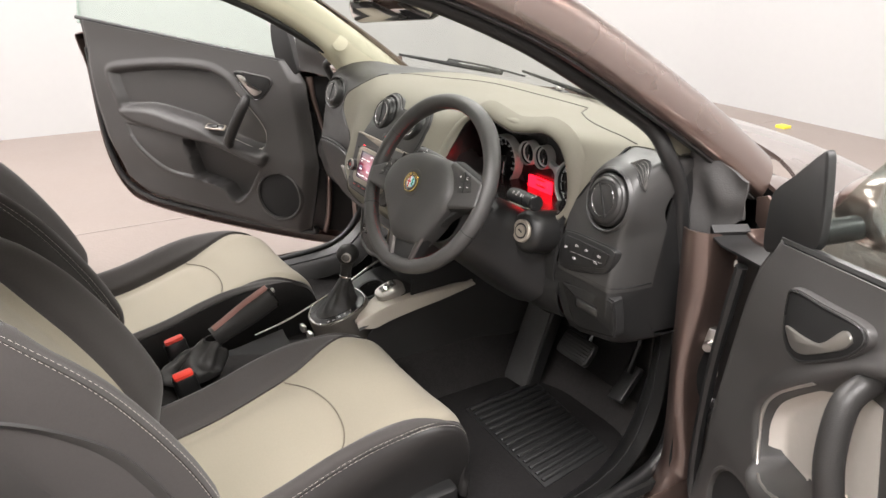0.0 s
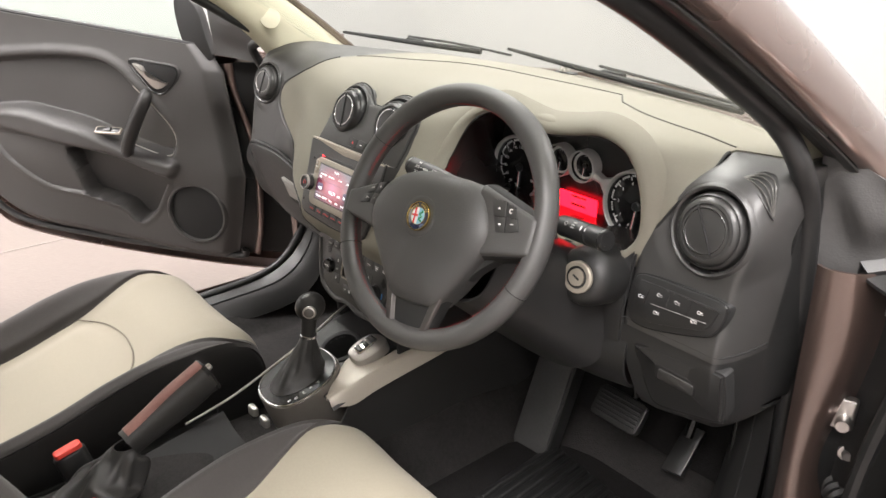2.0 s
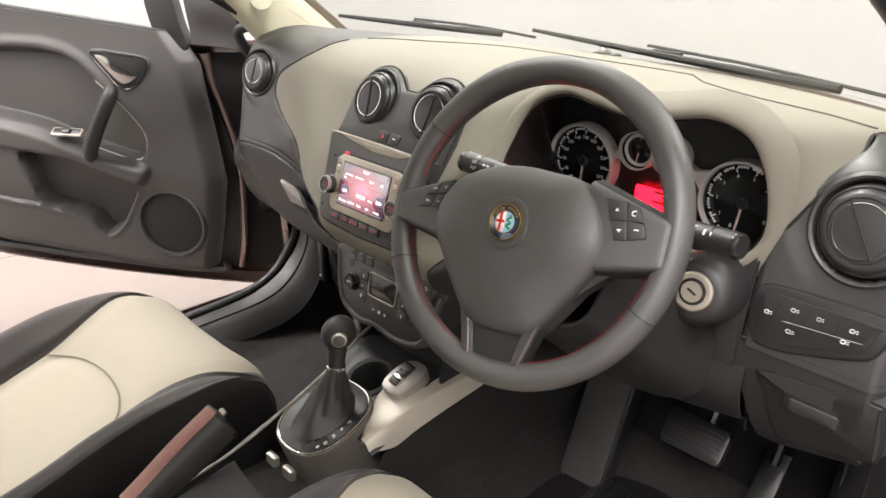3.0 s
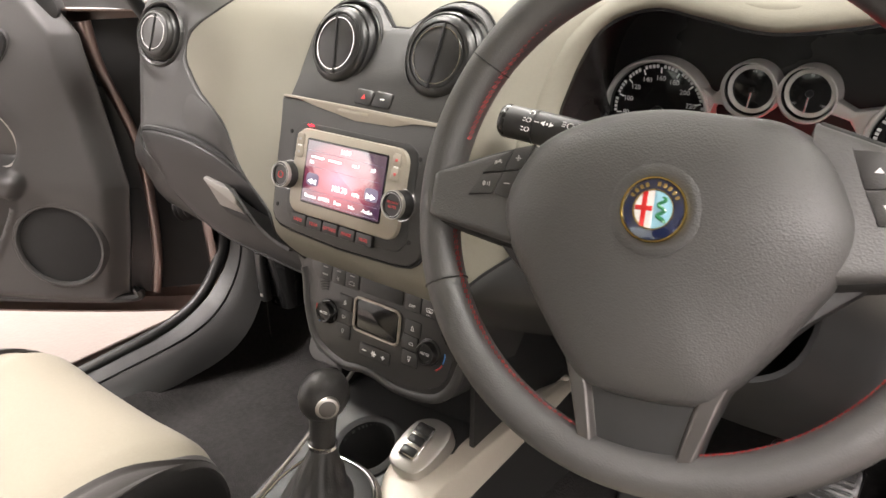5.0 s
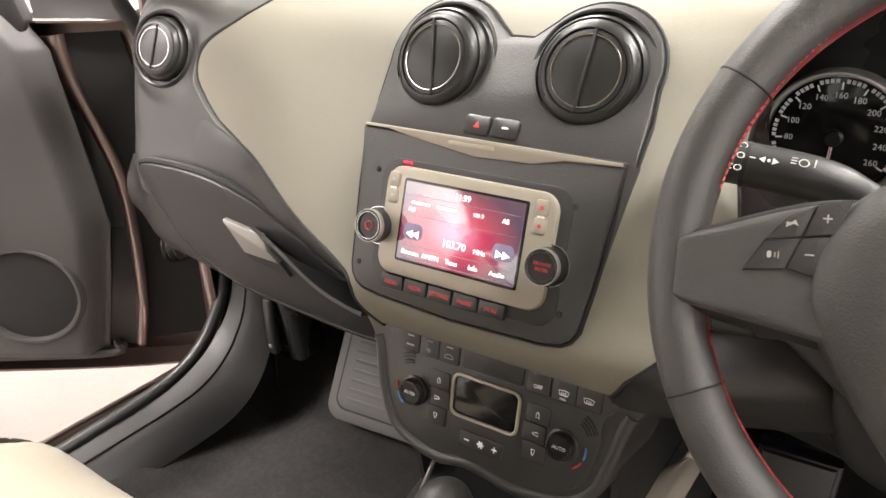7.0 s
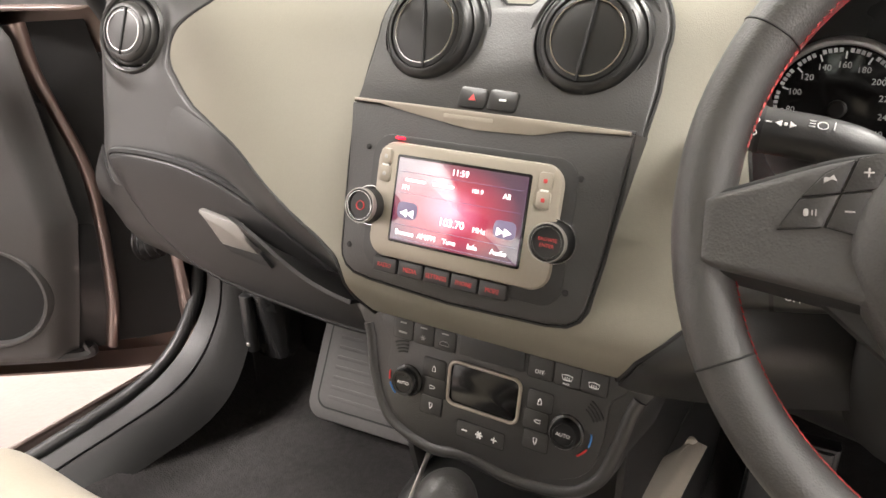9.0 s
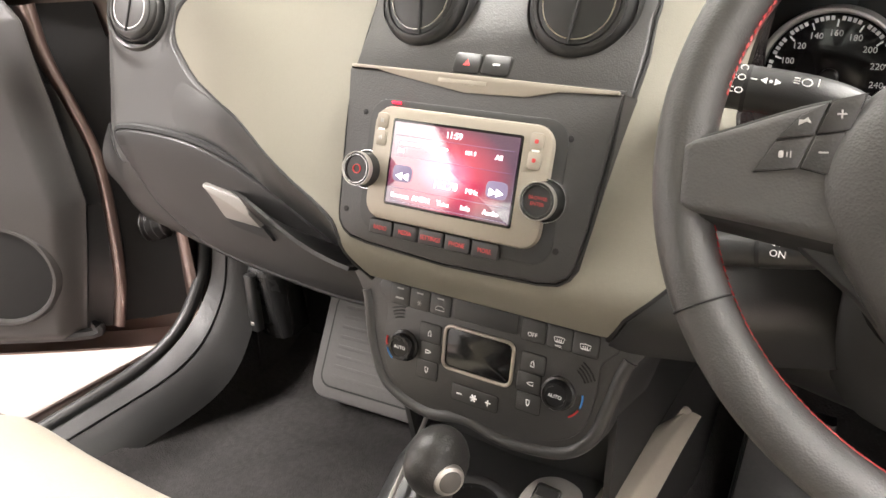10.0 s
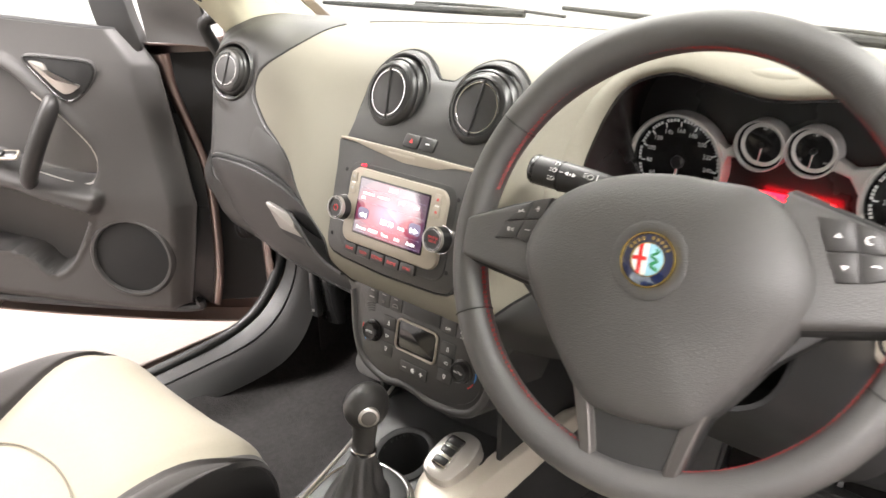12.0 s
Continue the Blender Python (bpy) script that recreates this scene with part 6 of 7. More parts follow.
    for k in (-1, 0, 1):
        part("rocker_bar", block(0.019, 0.010, 0.003, 0.0008, at(tm, -0.003, 0.0145 * k, 0.0118)), SATIN, sw)
    # small rear tray with two tabs
    part("rear_tray", thicken(grid(lambda u, v: (-0.05 + 0.15 * u, -0.40 + 0.17 * v, 0.405 + 0.03 * v - 0.02 * math.sin(u * math.pi)), 10, 10), 0.006), PITCH, c, "black tray behind the shifter")
    for x in (0.018, 0.062):
        part("tab", block(0.026, 0.012, 0.016, 0.004, Matrix.Translation((x, -0.200, 0.462))), SATINCHROME, c, "silver-grey tab")
    return c


build_console()


def build_handbrake():
    h = thing("handbrake", "black leather handbrake lever with a faded red strip", "handbrake", (0.03, -0.46, 0.42))
    a, b = Vector((0.031, -0.425, 0.502)), Vector((0.024, -0.278, 0.572))
    d = (b - a).normalized()
    m = plane_frame(a, d, (1, 0, 0))
    L = (b - a).length
    def grip(u, v):
        an = 2 * math.pi * u
        k = 0.9 + 0.25 * smooth(0, 0.7, v)
        sx, sy = math.copysign(abs(math.cos(an)) ** 0.75, math.cos(an)), math.copysign(abs(math.sin(an)) ** 0.75, math.sin(an))
        return m @ Vector((0.0210 * k * sx, 0.0260 * k * sy, L * v))
    part("grip", grid(grip, 24, 12, loop_u=True), LEATHER, h, "black leather grip", 70)
    part("end_plate", slab(rrect(0.046, 0.057, 0.014, n=5), L - 0.004, L + 0.004, 0.003, m), SATIN, h)
    part("button", lathe([(0.006, 0), (0.006, 0.008), (0.004, 0.010), (0, 0.010)], at(m, 0, -0.010, L + 0.003), 16), SATINCHROME, h)
    part("top_strip", thicken(grid(lambda u, v: m @ Vector((-0.013 + 0.026 * u, -0.0257 * (0.9 + 0.25 * smooth(0, 0.7, v)) - 0.0020 + 0.004 * (2 * u - 1) ** 2, L * (0.05 + 0.95 * v))), 8, 16), 0.003), REDLEATHER, h, "faded red leather strip")
    def boot(u, v):
        an = 2 * math.pi * u
        k = 1 - 0.69 * smooth(0, 1, v)
        fold = 1 + (0.12 * math.sin(4 * an + 7 * v) + 0.07 * math.sin(7 * an + 3 - 5 * v) + 0.045 * abs(math.sin(5.5 * an + 11 * v))) * math.sin(v * math.pi)
        c = Vector((0.028, -0.485, 0.425)) + (a - Vector((0.028, -0.485, 0.425))) * v
        return c + Vector((0.058 * k * fold * math.cos(an), 0.075 * k * fold * math.sin(an), 0.040 * math.sin(3 * an + 9 * v) * v * (1 - v)))
    part("boot", thicken(grid(boot, 72, 36, loop_u=True), 0.002), LEATHER, h, "creased black leather boot", 80)
    return h


build_handbrake()


def build_buckle(x, y, z, lean):
    t = thing("seat_belt_buckle", "black seat-belt buckle with a red release button", "seat-belt buckle", (x, y, z - 0.1), "belt buckles")
    m = Matrix.Translation((x, y, z)) @ Matrix.Rotation(radians(lean), 4, "Y") @ Matrix.Rotation(radians(12), 4, "X")
    part("body", block(0.030, 0.052, 0.10, 0.006, m @ Matrix.Translation((0, 0, -0.05))), SATIN, t)
    part("red_button", block(0.022, 0.044, 0.010, 0.003, m @ Matrix.Translation((0, 0, 0.002))), REDPLASTIC, t, "red release button")
    part("stem", block(0.02, 0.03, 0.12, 0.004, m @ Matrix.Translation((0, 0, -0.15))), SATIN, t)


build_buckle(0.105, -0.520, 0.468, 8)
build_buckle(-0.045, -0.500, 0.478, -6)


def build_pedals():
    p = thing("brake_pedal", "black ribbed rubber brake pedal", "pedal", (0.43, 0.36, 0.35))
    m = plane_frame((0.420, 0.350, 0.443), (0, -0.80, 0.6), (1, 0.0, 0))
    pad = part("pad", slab(rrect(0.108, 0.062, 0.012, n=4), -0.010, 0.004, 0.003, m), RUBBER, p)
    for k in range(6):
        part("rib", block(0.094, 0.0035, 0.003, 0.001, at(m, 0, -0.020 + 0.008 * k, 0.0045)), RUBBER, pad)
    part("arm", tube([(0.428, 0.368, 0.425), (0.425, 0.44, 0.52), (0.42, 0.48, 0.64)], 0.009, 8), SATIN, p)
    p = thing("accelerator_pedal", "narrow black accelerator pedal", "pedal", (0.52, 0.42, 0.30))
    m = plane_frame((0.520, 0.425, 0.372), (0, -0.75, 0.66), (1, 0.1, 0))
    part("pad", slab([(-0.022, -0.05), (0.020, -0.046), (0.026, 0.05), (-0.014, 0.05)], -0.012, 0.004, 0.004, m), RUBBER, p)
    part("arm", tube([(0.522, 0.435, 0.40), (0.525, 0.46, 0.48), (0.53, 0.49, 0.60)], 0.009, 8), SATIN, p)
    p = thing("footrest", "black plastic driver's footrest", "footrest", (0.22, 0.36, 0.23))
    m = plane_frame((0.222, 0.352, 0.340), (0.08, -0.96, 0.28), (1, 0.05, 0))
    part("rubber_edge", slab([(-0.050, -0.128), (0.030, -0.134), (0.046, -0.122), (0.060, 0.132), (-0.034, 0.134)], -0.040, -0.002, 0.005, m), RUBBER, p)
    part("pad", slab([(-0.046, -0.122), (0.028, -0.128), (0.041, -0.116), (0.054, 0.128), (-0.030, 0.130)], -0.03, 0.006, 0.005, m), PEDALGREY, p, "worn grey-black footrest face")


build_pedals()


def build_mat():
    t = thing("floor_mat", "black carpet floor mat with a ribbed rubber heel pad", "floor mat", (0.42, 0.2, 0.238))
    out = curve([(0.17, -0.20), (0.66, -0.20), (0.675, 0.05), (0.655, 0.25), (0.60, 0.37), (0.50, 0.41), (0.30, 0.40), (0.185, 0.30), (0.165, 0.05)], 60, True)
    part("carpet", slab(out, 0.240, 0.250, 0.003), MATBLACK, t, "black carpet")
    n = 14
    part("heel_pad", slab([(0.268, 0.128), (0.612, 0.110), (0.580, 0.330), (0.250, 0.372)], 0.245, 0.2535, 0.002), RUBBER, t, "black rubber heel pad")
    for k in range(n):
        f = (k + 0.5) / n
        x0, y0, x1, y1 = 0.270 + 0.335 * f, 0.136 - 0.018 * f, 0.256 + 0.320 * f, 0.362 - 0.040 * f
        part("rib", tube([(x0, y0, 0.2545), (x0 * 0.98 + x1 * 0.02, y0 * 0.98 + y1 * 0.02, 0.256), (x0 * 0.02 + x1 * 0.98, y0 * 0.02 + y1 * 0.98, 0.256), (x1, y1, 0.2545)], 0.0062, 8), RUBBER, t)


build_mat()


def build_footwell():
    t = thing("footwell_panel", "grey ribbed plastic footwell panel", "footwell panel", (-0.36, 0.38, 0.3))
    m = plane_frame((-0.345, 0.405, 0.362), (0.06, -0.86, 0.50), (1, 0.08, 0))
    part("panel", slab(rrect(0.33, 0.200, 0.03, n=6), -0.02, 0.004, 0.006, m), FOOTGREY, t)
    part("inset_gap", slab(rrect(0.296, 0.161, 0.022, n=6), 0.0, 0.0043, 0.0002, m), PITCH, t)
    part("inset", slab(rrect(0.29, 0.155, 0.02, n=6), 0.0, 0.0052, 0.001, m), FOOTGREY, t)
    for k in range(8):
        part("rib", block(0.25, 0.006, 0.0014, 0.0006, at(m, 0, -0.06 + 0.017 * k, 0.0052)), FOOTGREY, t)
    t = thing("release_lever_box", "small black latch box on the kick panel", "latch box", (-0.62, 0.35, 0.40))
    part("body", block(0.075, 0.075, 0.135, 0.012, Matrix.Translation((-0.606, 0.395, 0.418)) @ Matrix.Rotation(radians(8), 4, "X")), SATIN, t)
    part("lever", block(0.024, 0.020, 0.105, 0.004, Matrix.Translation((-0.617, 0.347, 0.420))), SATIN, t)
    part("screw", block(0.008, 0.003, 0.006, 0.001, Matrix.Translation((-0.616, 0.337, 0.382))), STEEL, t)


build_footwell()

# ---- seats ----
CUSHION = [(-0.66, 0.372), (-0.58, 0.380), (-0.48, 0.400), (-0.38, 0.432), (-0.28, 0.468), (-0.18, 0.490), (-0.115, 0.478), (-0.080, 0.435), (-0.072, 0.37), (-0.08, 0.30)]


def cushion_point(a, b):
    """a: -1..1 across, b: 0..1 from back to front."""
    y, z = catmull(CUSHION, b)
    rise = 0.062 * (1 - smooth(0.30, 0.66, b)) + 0.006
    half = [(0.0, 0.0), (0.075, 0.001), (0.135, 0.006), (0.170, 0.5 * rise + 0.004), (0.200, rise), (0.222, 0.72 * rise), (0.230, -0.02), (0.212, -0.10), (0.19, -0.19)]
    x, dz = catmull(half, abs(a))
    drop = 0.012 * smooth(0.55, 0.85, b) * smooth(0.4, 0.7, abs(a))
    k = 1 - 0.17 * smooth(0.42, 1.0, b)
    return Vector((math.copysign(x * k, a), y, z + dz * (1 - 0.55 * smooth(0.72, 1.0, b) * (dz < 0)) - drop))


BACK = [(-0.620, 0.37), (-0.655, 0.46), (-0.700, 0.57), (-0.755, 0.67), (-0.818, 0.765), (-0.88, 0.86), (-0.935, 0.95), (-0.98, 1.01), (-1.025, 1.025)]


def back_point(a, b):
    y, z = catmull(BACK, b)
    rise = 0.078 * smooth(0.0, 0.18, b) * (1 - smooth(0.45, 0.85, b)) + 0.015
    half = [(0.0, 0.0), (0.075, 0.003), (0.125, 0.012), (0.165, 0.55 * rise + 0.008), (0.205, rise), (0.245, 0.8 * rise), (0.262, 0.0), (0.258, -0.07), (0.235, -0.12)]
    x, d = catmull(half, abs(a))
    k = 1 - 0.16 * smooth(0.5, 1.0, b) - 0.25 * smooth(0.85, 1.0, b)
    return Vector((math.copysign(x * k, a), y + d * 0.95, z + d * 0.30))


def puff(fn, a0, a1, b0, b1, depth, na, nb, bend=lambda u: 0.0):
    """A padded patch of fn: sunk at its edges, full in the middle."""
    def q(u, v):
        lo, hi = (b0(u) if callable(b0) else b0), (b1(u) if callable(b1) else b1)
        aa = a0(v) + (a1(v) - a0(v)) * u if callable(a0) else a0 + (a1 - a0) * u
        b = lo + (hi - lo) * v
        p = fn(aa, b)
        e = 0.004
        t1, t2 = fn(aa + e, b) - fn(aa - e, b), fn(aa, min(b + e, 1)) - fn(aa, max(b - e, 0))
        n = t1.cross(t2)
        n = n.normalized() if n.length > 1e-9 else Vector((0, 0, 1))
        edge = min(u, 1 - u, 1) * 2
        edge2 = min(v, 1 - v) * 2
        f = smooth(0, 0.35, edge) * smooth(0, 0.25, edge2)
        return p + n * (depth * f - 0.0025)
    return grid(q, na, nb)


def build_seat():
    seat = thing("bucket_seat", "charcoal and beige fabric front seat with white stitching", "car seat", (0, -0.35, 0.24), "front seats")
    seam = lambda u: 0.385 + 0.055 * (1 - (2 * u - 1) ** 2)
    # a runs over the control points of the half sections: 0.28 is the edge of the pale panels
    part("cushion_insert", thicken(puff(cushion_point, -0.285, 0.285, 0.0, seam, 0.008, 30, 30), 0.01), SEATBEIGE, seat, "beige fabric cushion centre", 70)
    part("thigh_panel", thicken(puff(cushion_point, lambda v: -0.285 - 0.325 * smooth(0, 0.56, v), lambda v: 0.285 + 0.325 * smooth(0, 0.56, v), lambda u: seam(u) - 0.006, 0.93, 0.010, 34, 26), 0.01), SEATBEIGE, seat, "beige fabric thigh support", 70)
    # darker beige bead stands for the shadow in the sewn seam
    part("cushion_seam", tube([cushion_point(-0.275 + 0.55 * k / 24, seam(k / 24) - 0.003) + Vector((0, 0, 0.0010)) for k in range(25)], 0.0013, 6), SEATSEAM, seat, "sewn seam across the cushion, its shadow drawn in darker beige")
    for s in (-1, 1):
        bm = puff(lambda a, b, s=s: cushion_point(s * a, b), lambda v: 0.290 + 0.322 * smooth(0.425, 0.74, v), lambda v: 0.62, 0.0, 0.93, 0.006, 20, 40)
        part("cushion_bolster", thicken(bm, 0.008), SEATDARK, seat, "charcoal cushion bolster", 70)
        bm = puff(lambda a, b, s=s: cushion_point(s * a, b), 0.625, 1.0, 0.0, 1.0, 0.004, 14, 36)
        side = part("cushion_side", thicken(bm, 0.008), SEATHIDE, seat, "black hide cushion side", 70)
        bm = bmesh.new()
        for k in range(70 if s > 0 else 0):
            b0, b1 = 0.84 * k / 70, 0.84 * (k + 0.6) / 70
            p, q = cushion_point(s * 0.612, b0) + Vector((0, 0, 0.0032)), cushion_point(s * 0.612, b1) + Vector((0, 0, 0.0032))
            tube([p, q], 0.00045, 4, bm)
            tube([p + Vector((s * 0.006, 0, -0.0035)), q + Vector((s * 0.006, 0, -0.0035))], 0.00045, 4, bm)
        if s > 0:
            tagged(part("stitching", bm, STITCH, side, "white thread"), kind="stuff")
    part("cushion_front", thicken(grid(lambda u, v: cushion_point(-0.62 + 1.24 * u, 0.932 + 0.068 * v) - Vector((0, 0.002, 0)), 20, 6), 0.006), SEATDARK, seat)
    part("cushion_pan", block(0.46, 0.50, 0.06, 0.01, Matrix.Translation((0, -0.36, 0.31))), BLACK, seat)
    for s in (-1, 1):
        part("seat_rail", block(0.04, 0.60, 0.05, 0.006, Matrix.Translation((s * 0.18, -0.40, 0.265))), SATIN, seat, "black steel seat rail")
    # backrest
    part("back_insert", thicken(puff(back_point, -0.27, 0.27, 0.03, 0.62, 0.008, 26, 40), 0.01), SEATBEIGE, seat, "beige fabric backrest centre", 70)
    part("shoulder_panel", thicken(puff(back_point, -0.62, 0.62, 0.625, 1.0, 0.008, 30, 24), 0.01), SEATDARK, seat, "charcoal shoulder panel", 70)
    for s in (-1, 1):
        bm = puff(lambda a, b, s=s: back_point(s * a, b), 0.275, 0.62, 0.0, 0.645, 0.008, 20, 36)
        part("back_bolster", thicken(bm, 0.008), SEATDARK, seat, "charcoal backrest bolster", 70)
        bm = puff(lambda a, b, s=s: back_point(s * a, b), 0.625, 1.0, 0.0, 1.0, 0.005, 14, 36)
        side = part("back_side", thicken(bm, 0.008), SEATDARK, seat, "charcoal backrest side", 70)
        bm = bmesh.new()
        for k in range(90):
            for off in (0.605, 0.632):
                b0, b1 = 0.02 + 0.9 * k / 90, 0.02 + 0.9 * (k + 0.6) / 90
                n = Vector((s * 0.4, 0.85, 0.3)) * 0.004
                tube([back_point(s * off, b0) + n, back_point(s * off, b1) + n], 0.00045, 4, bm)
        tagged(part("stitching", bm, STITCH, side, "white thread"), kind="stuff")
        bm = puff(lambda a, b, s=s: back_point(s * a, b), lambda v: 0.70 + 0.24 * (1 - math.sqrt(max(0.0, 1 - (max(0.0, v - 0.55) / 0.45) ** 2))), lambda v: 0.99, 0.02, 0.58, 0.012, 20, 40)
        part("side_panel", thicken(bm, 0.006), ENDGREY, seat, "smooth grey panel on the backrest side", 70)
    def rear(u, v):
        p = back_point(-1 + 2 * u, v)
        return Vector((p.x * 0.98, p.y - 0.06 - 0.05 * (1 - (2 * u - 1) ** 2), p.z - 0.02))
    part("back_shell", thicken(grid(rear, 20, 20), 0.006), GREY, seat, "charcoal rear shell")
    def head(u, v):
        a, b = 2 * math.pi * u, math.pi * v
        return Vector((0.125 * math.copysign(abs(math.cos(a)) ** 0.7, math.cos(a)) * math.sin(b) ** 0.6, -1.03 + 0.05 * math.copysign(abs(math.sin(a)) ** 0.8, math.sin(a)) * math.sin(b) ** 0.6, 1.13 + 0.085 * math.cos(b)))
    part("headrest", grid(head, 28, 14, loop_u=True), SEATDARK, seat, "charcoal headrest", 80)
    for s in (-1, 1):
        part("headrest_post", tube([(s * 0.06, -1.005, 1.0), (s * 0.06, -1.025, 1.08)], 0.006, 8), STEEL, seat)
    part("side_cover", slab(curve([(-0.60, 0.36), (-0.50, 0.40), (-0.42, 0.36), (-0.44, 0.31), (-0.62, 0.30)], 24, True), 0.0, 0.02, 0.006, Matrix.Translation((0.25, 0, 0)) @ Matrix.Rotation(radians(90), 4, "X") @ Matrix.Rotation(radians(90), 4, "Y")), BLACK, seat)
    return seat


seat = build_seat()
seat.location = (0.375, -0.35, 0.24)
tagged(seat, "charcoal and beige driver's seat with white stitching")
other = copy_thing(seat, pose(-0.358, -0.362, 0.256) @ Matrix.Scale(-1, 4, (1, 0, 0)))
tagged(other, "charcoal and beige passenger seat with white stitching")

# ---- doors ----
RECESS = {
    -1: [(1.040, 0.855), (1.031, 0.880), (0.943, 0.897), (0.824, 0.911), (0.708, 0.917), (0.597, 0.912), (0.523, 0.886), (0.470, 0.836), (0.413, 0.780), (0.366, 0.719), (0.358, 0.680), (0.372, 0.640), (0.405, 0.622), (0.5375, 0.656), (0.6585, 0.700), (0.750, 0.719), (0.865, 0.740), (0.990, 0.733), (1.015, 0.780)],
    1: [(1.045, 0.860), (1.030, 0.885), (0.886, 0.915), (0.658, 0.916), (0.540, 0.880), (0.455, 0.815), (0.385, 0.755), (0.345, 0.705), (0.345, 0.655), (0.372, 0.603), (0.420, 0.600), (0.5375, 0.652), (0.6585, 0.698), (0.750, 0.719), (0.865, 0.740), (0.990, 0.733), (1.015, 0.780)]}
BAND = curve([(1.010, 0.728), (0.97, 0.694), (0.84, 0.670), (0.738, 0.652), (0.578, 0.631), (0.49, 0.603), (0.404, 0.572), (0.375, 0.590), (0.372, 0.615), (0.405, 0.618), (0.5375, 0.650), (0.6585, 0.694), (0.750, 0.714), (0.865, 0.735)], 80, True)
WELL = curve([(0.742, 0.636), (0.728, 0.560), (0.709, 0.487), (0.645, 0.468), (0.582, 0.452), (0.550, 0.419), (0.524, 0.407), (0.479, 0.434), (0.439, 0.492), (0.408, 0.548), (0.420, 0.568), (0.490, 0.594), (0.578, 0.620), (0.66, 0.636)], 80, True)
LIP = [(1.000, 0.680), (0.971, 0.616), (0.919, 0.557), (0.829, 0.501), (0.710, 0.484), (0.582, 0.454), (0.550, 0.4185), (0.524, 0.4066), (0.479, 0.434), (0.439, 0.492), (0.413, 0.537)]


def distance(px, pz, poly):
    """Signed distance to a closed outline, positive inside; arrays in, array out."""
    best = np.full(px.shape, 1e9)
    odd = np.zeros(px.shape, bool)
    for (x0, z0), (x1, z1) in zip(poly, poly[1:] + poly[:1]):
        dx, dz = x1 - x0, z1 - z0
        t = np.clip(((px - x0) * dx + (pz - z0) * dz) / (dx * dx + dz * dz + 1e-12), 0, 1)
        best = np.minimum(best, np.hypot(px - x0 - t * dx, pz - z0 - t * dz))
        if z0 != z1:
            odd ^= ((z0 > pz) != (z1 > pz)) & (px < x0 + (pz - z0) / (z1 - z0) * dx)
    return np.where(odd, best, -best)


def step(a, b, x):
    t = np.clip((x - a) / (b - a), 0, 1)
    return t * t * (3 - 2 * t)


def build_door(side, hinge, angle, label):
    a = radians(angle)
    along, inward = Vector((side * math.sin(a), -math.cos(a), 0)), Vector((-side * math.cos(a), -math.sin(a), 0))
    def W(s, z, n):
        return Vector((hinge[0], hinge[1], 0)) + along * s + inward * n + Vector((0, 0, z))
    M = Matrix((along, Vector((0, 0, 1)), inward)).transposed().to_4x4()
    M.translation = Vector((hinge[0], hinge[1], 0))
    front_top = [(0.30, 0.925), (0.10, 0.90), (0.02, 0.88)] if side > 0 else [(0.30, 0.962), (0.12, 0.955), (0.025, 0.945)]
    shell_out = [(0.0, 0.30), (0.10, 0.255), (0.55, 0.262), (0.95, 0.30), (1.10, 0.37), (1.185, 0.55), (1.215, 0.85), (1.22, 1.03), (0.75, 0.995), *front_top, (0.0, 0.62)]
    shell_out = offset_outline(ccw(curve(shell_out, 90, True)), 0.022)
    door = part("car_door", slab(shell_out, -0.155, -0.078, 0.004, M), PAINT, car, label)
    # trim panel with its moulded relief
    nu, nv = 210, 140
    front = [(0.12, 0), (0.13, 0.13), (0.155, 0.3), (0.182, 0.48), (0.212, 0.75), (0.23, 0.9), (0.26, 1)] if side > 0 else [(0.225, 0), (0.202, 0.17), (0.181, 0.34), (0.169, 0.42), (0.178, 0.54), (0.193, 0.72), (0.210, 0.89), (0.26, 1)]
    rear = [(1.06, 0), (1.12, 0.25), (1.155, 0.5), (1.178, 0.8), (1.19, 1)]
    low = [(0.309,), (0.312,), (0.320,), (0.332,), (0.344,), (0.356,), (0.368,), (0.392,), (0.46,)]
    S, Z = np.zeros((nu + 1, nv + 1)), np.zeros((nu + 1, nv + 1))
    for i in range(nu + 1):
        u = i / nu
        for j in range(nv + 1):
            v = j / nv
            s0, s1 = np.interp(v, [p[1] for p in front], [p[0] for p in front]), np.interp(v, [p[1] for p in rear], [p[0] for p in rear])
            S[i, j] = s0 + (s1 - s0) * u
            z0, z1 = catmull(low, u)[0], 0.955 + 0.105 * u
            Z[i, j] = z0 + (z1 - z0) * v
    outline = curve(RECESS[side], 96, True)
    def relief(S, Z):
        arm, band, well = distance(S, Z, outline), distance(S, Z, BAND), distance(S, Z, WELL)
        under = distance(S, Z, curve(LIP, 40) + [(0.40, 0.58), (0.58, 0.63), (0.84, 0.67)])
        N = 0.012 + 0.016 * step(0.45, 0.62, Z) * (1 - step(0.82, 1.0, Z))
        N = N + 0.007 * step(-0.030, -0.004, arm) * (1 - step(-0.004, 0.006, arm)) * step(0.70, 0.78, Z)
        far = step(0.70, 1.02, S)
        N = N - (0.046 - 0.020 * far) * step(0.0, 0.022, arm)
        N = N + 0.022 * step(-0.008, 0.010, band) * (1 - 0.5 * far)
        N = N - 0.006 * step(0.0, 0.006, under) * (1 - step(0.0, 0.02, band + 0.01))
        N = N - 0.060 * step(0.0, 0.010, well)
        N = N + (0.004 - N) * (1 - step(0.082, 0.092, np.hypot(S - 0.330, Z - 0.4575)))
        N = N + 0.004 * step(-0.016, 0.0, under) * (1 - step(0.0, 0.004, under)) * (Z < 0.63)
        return N
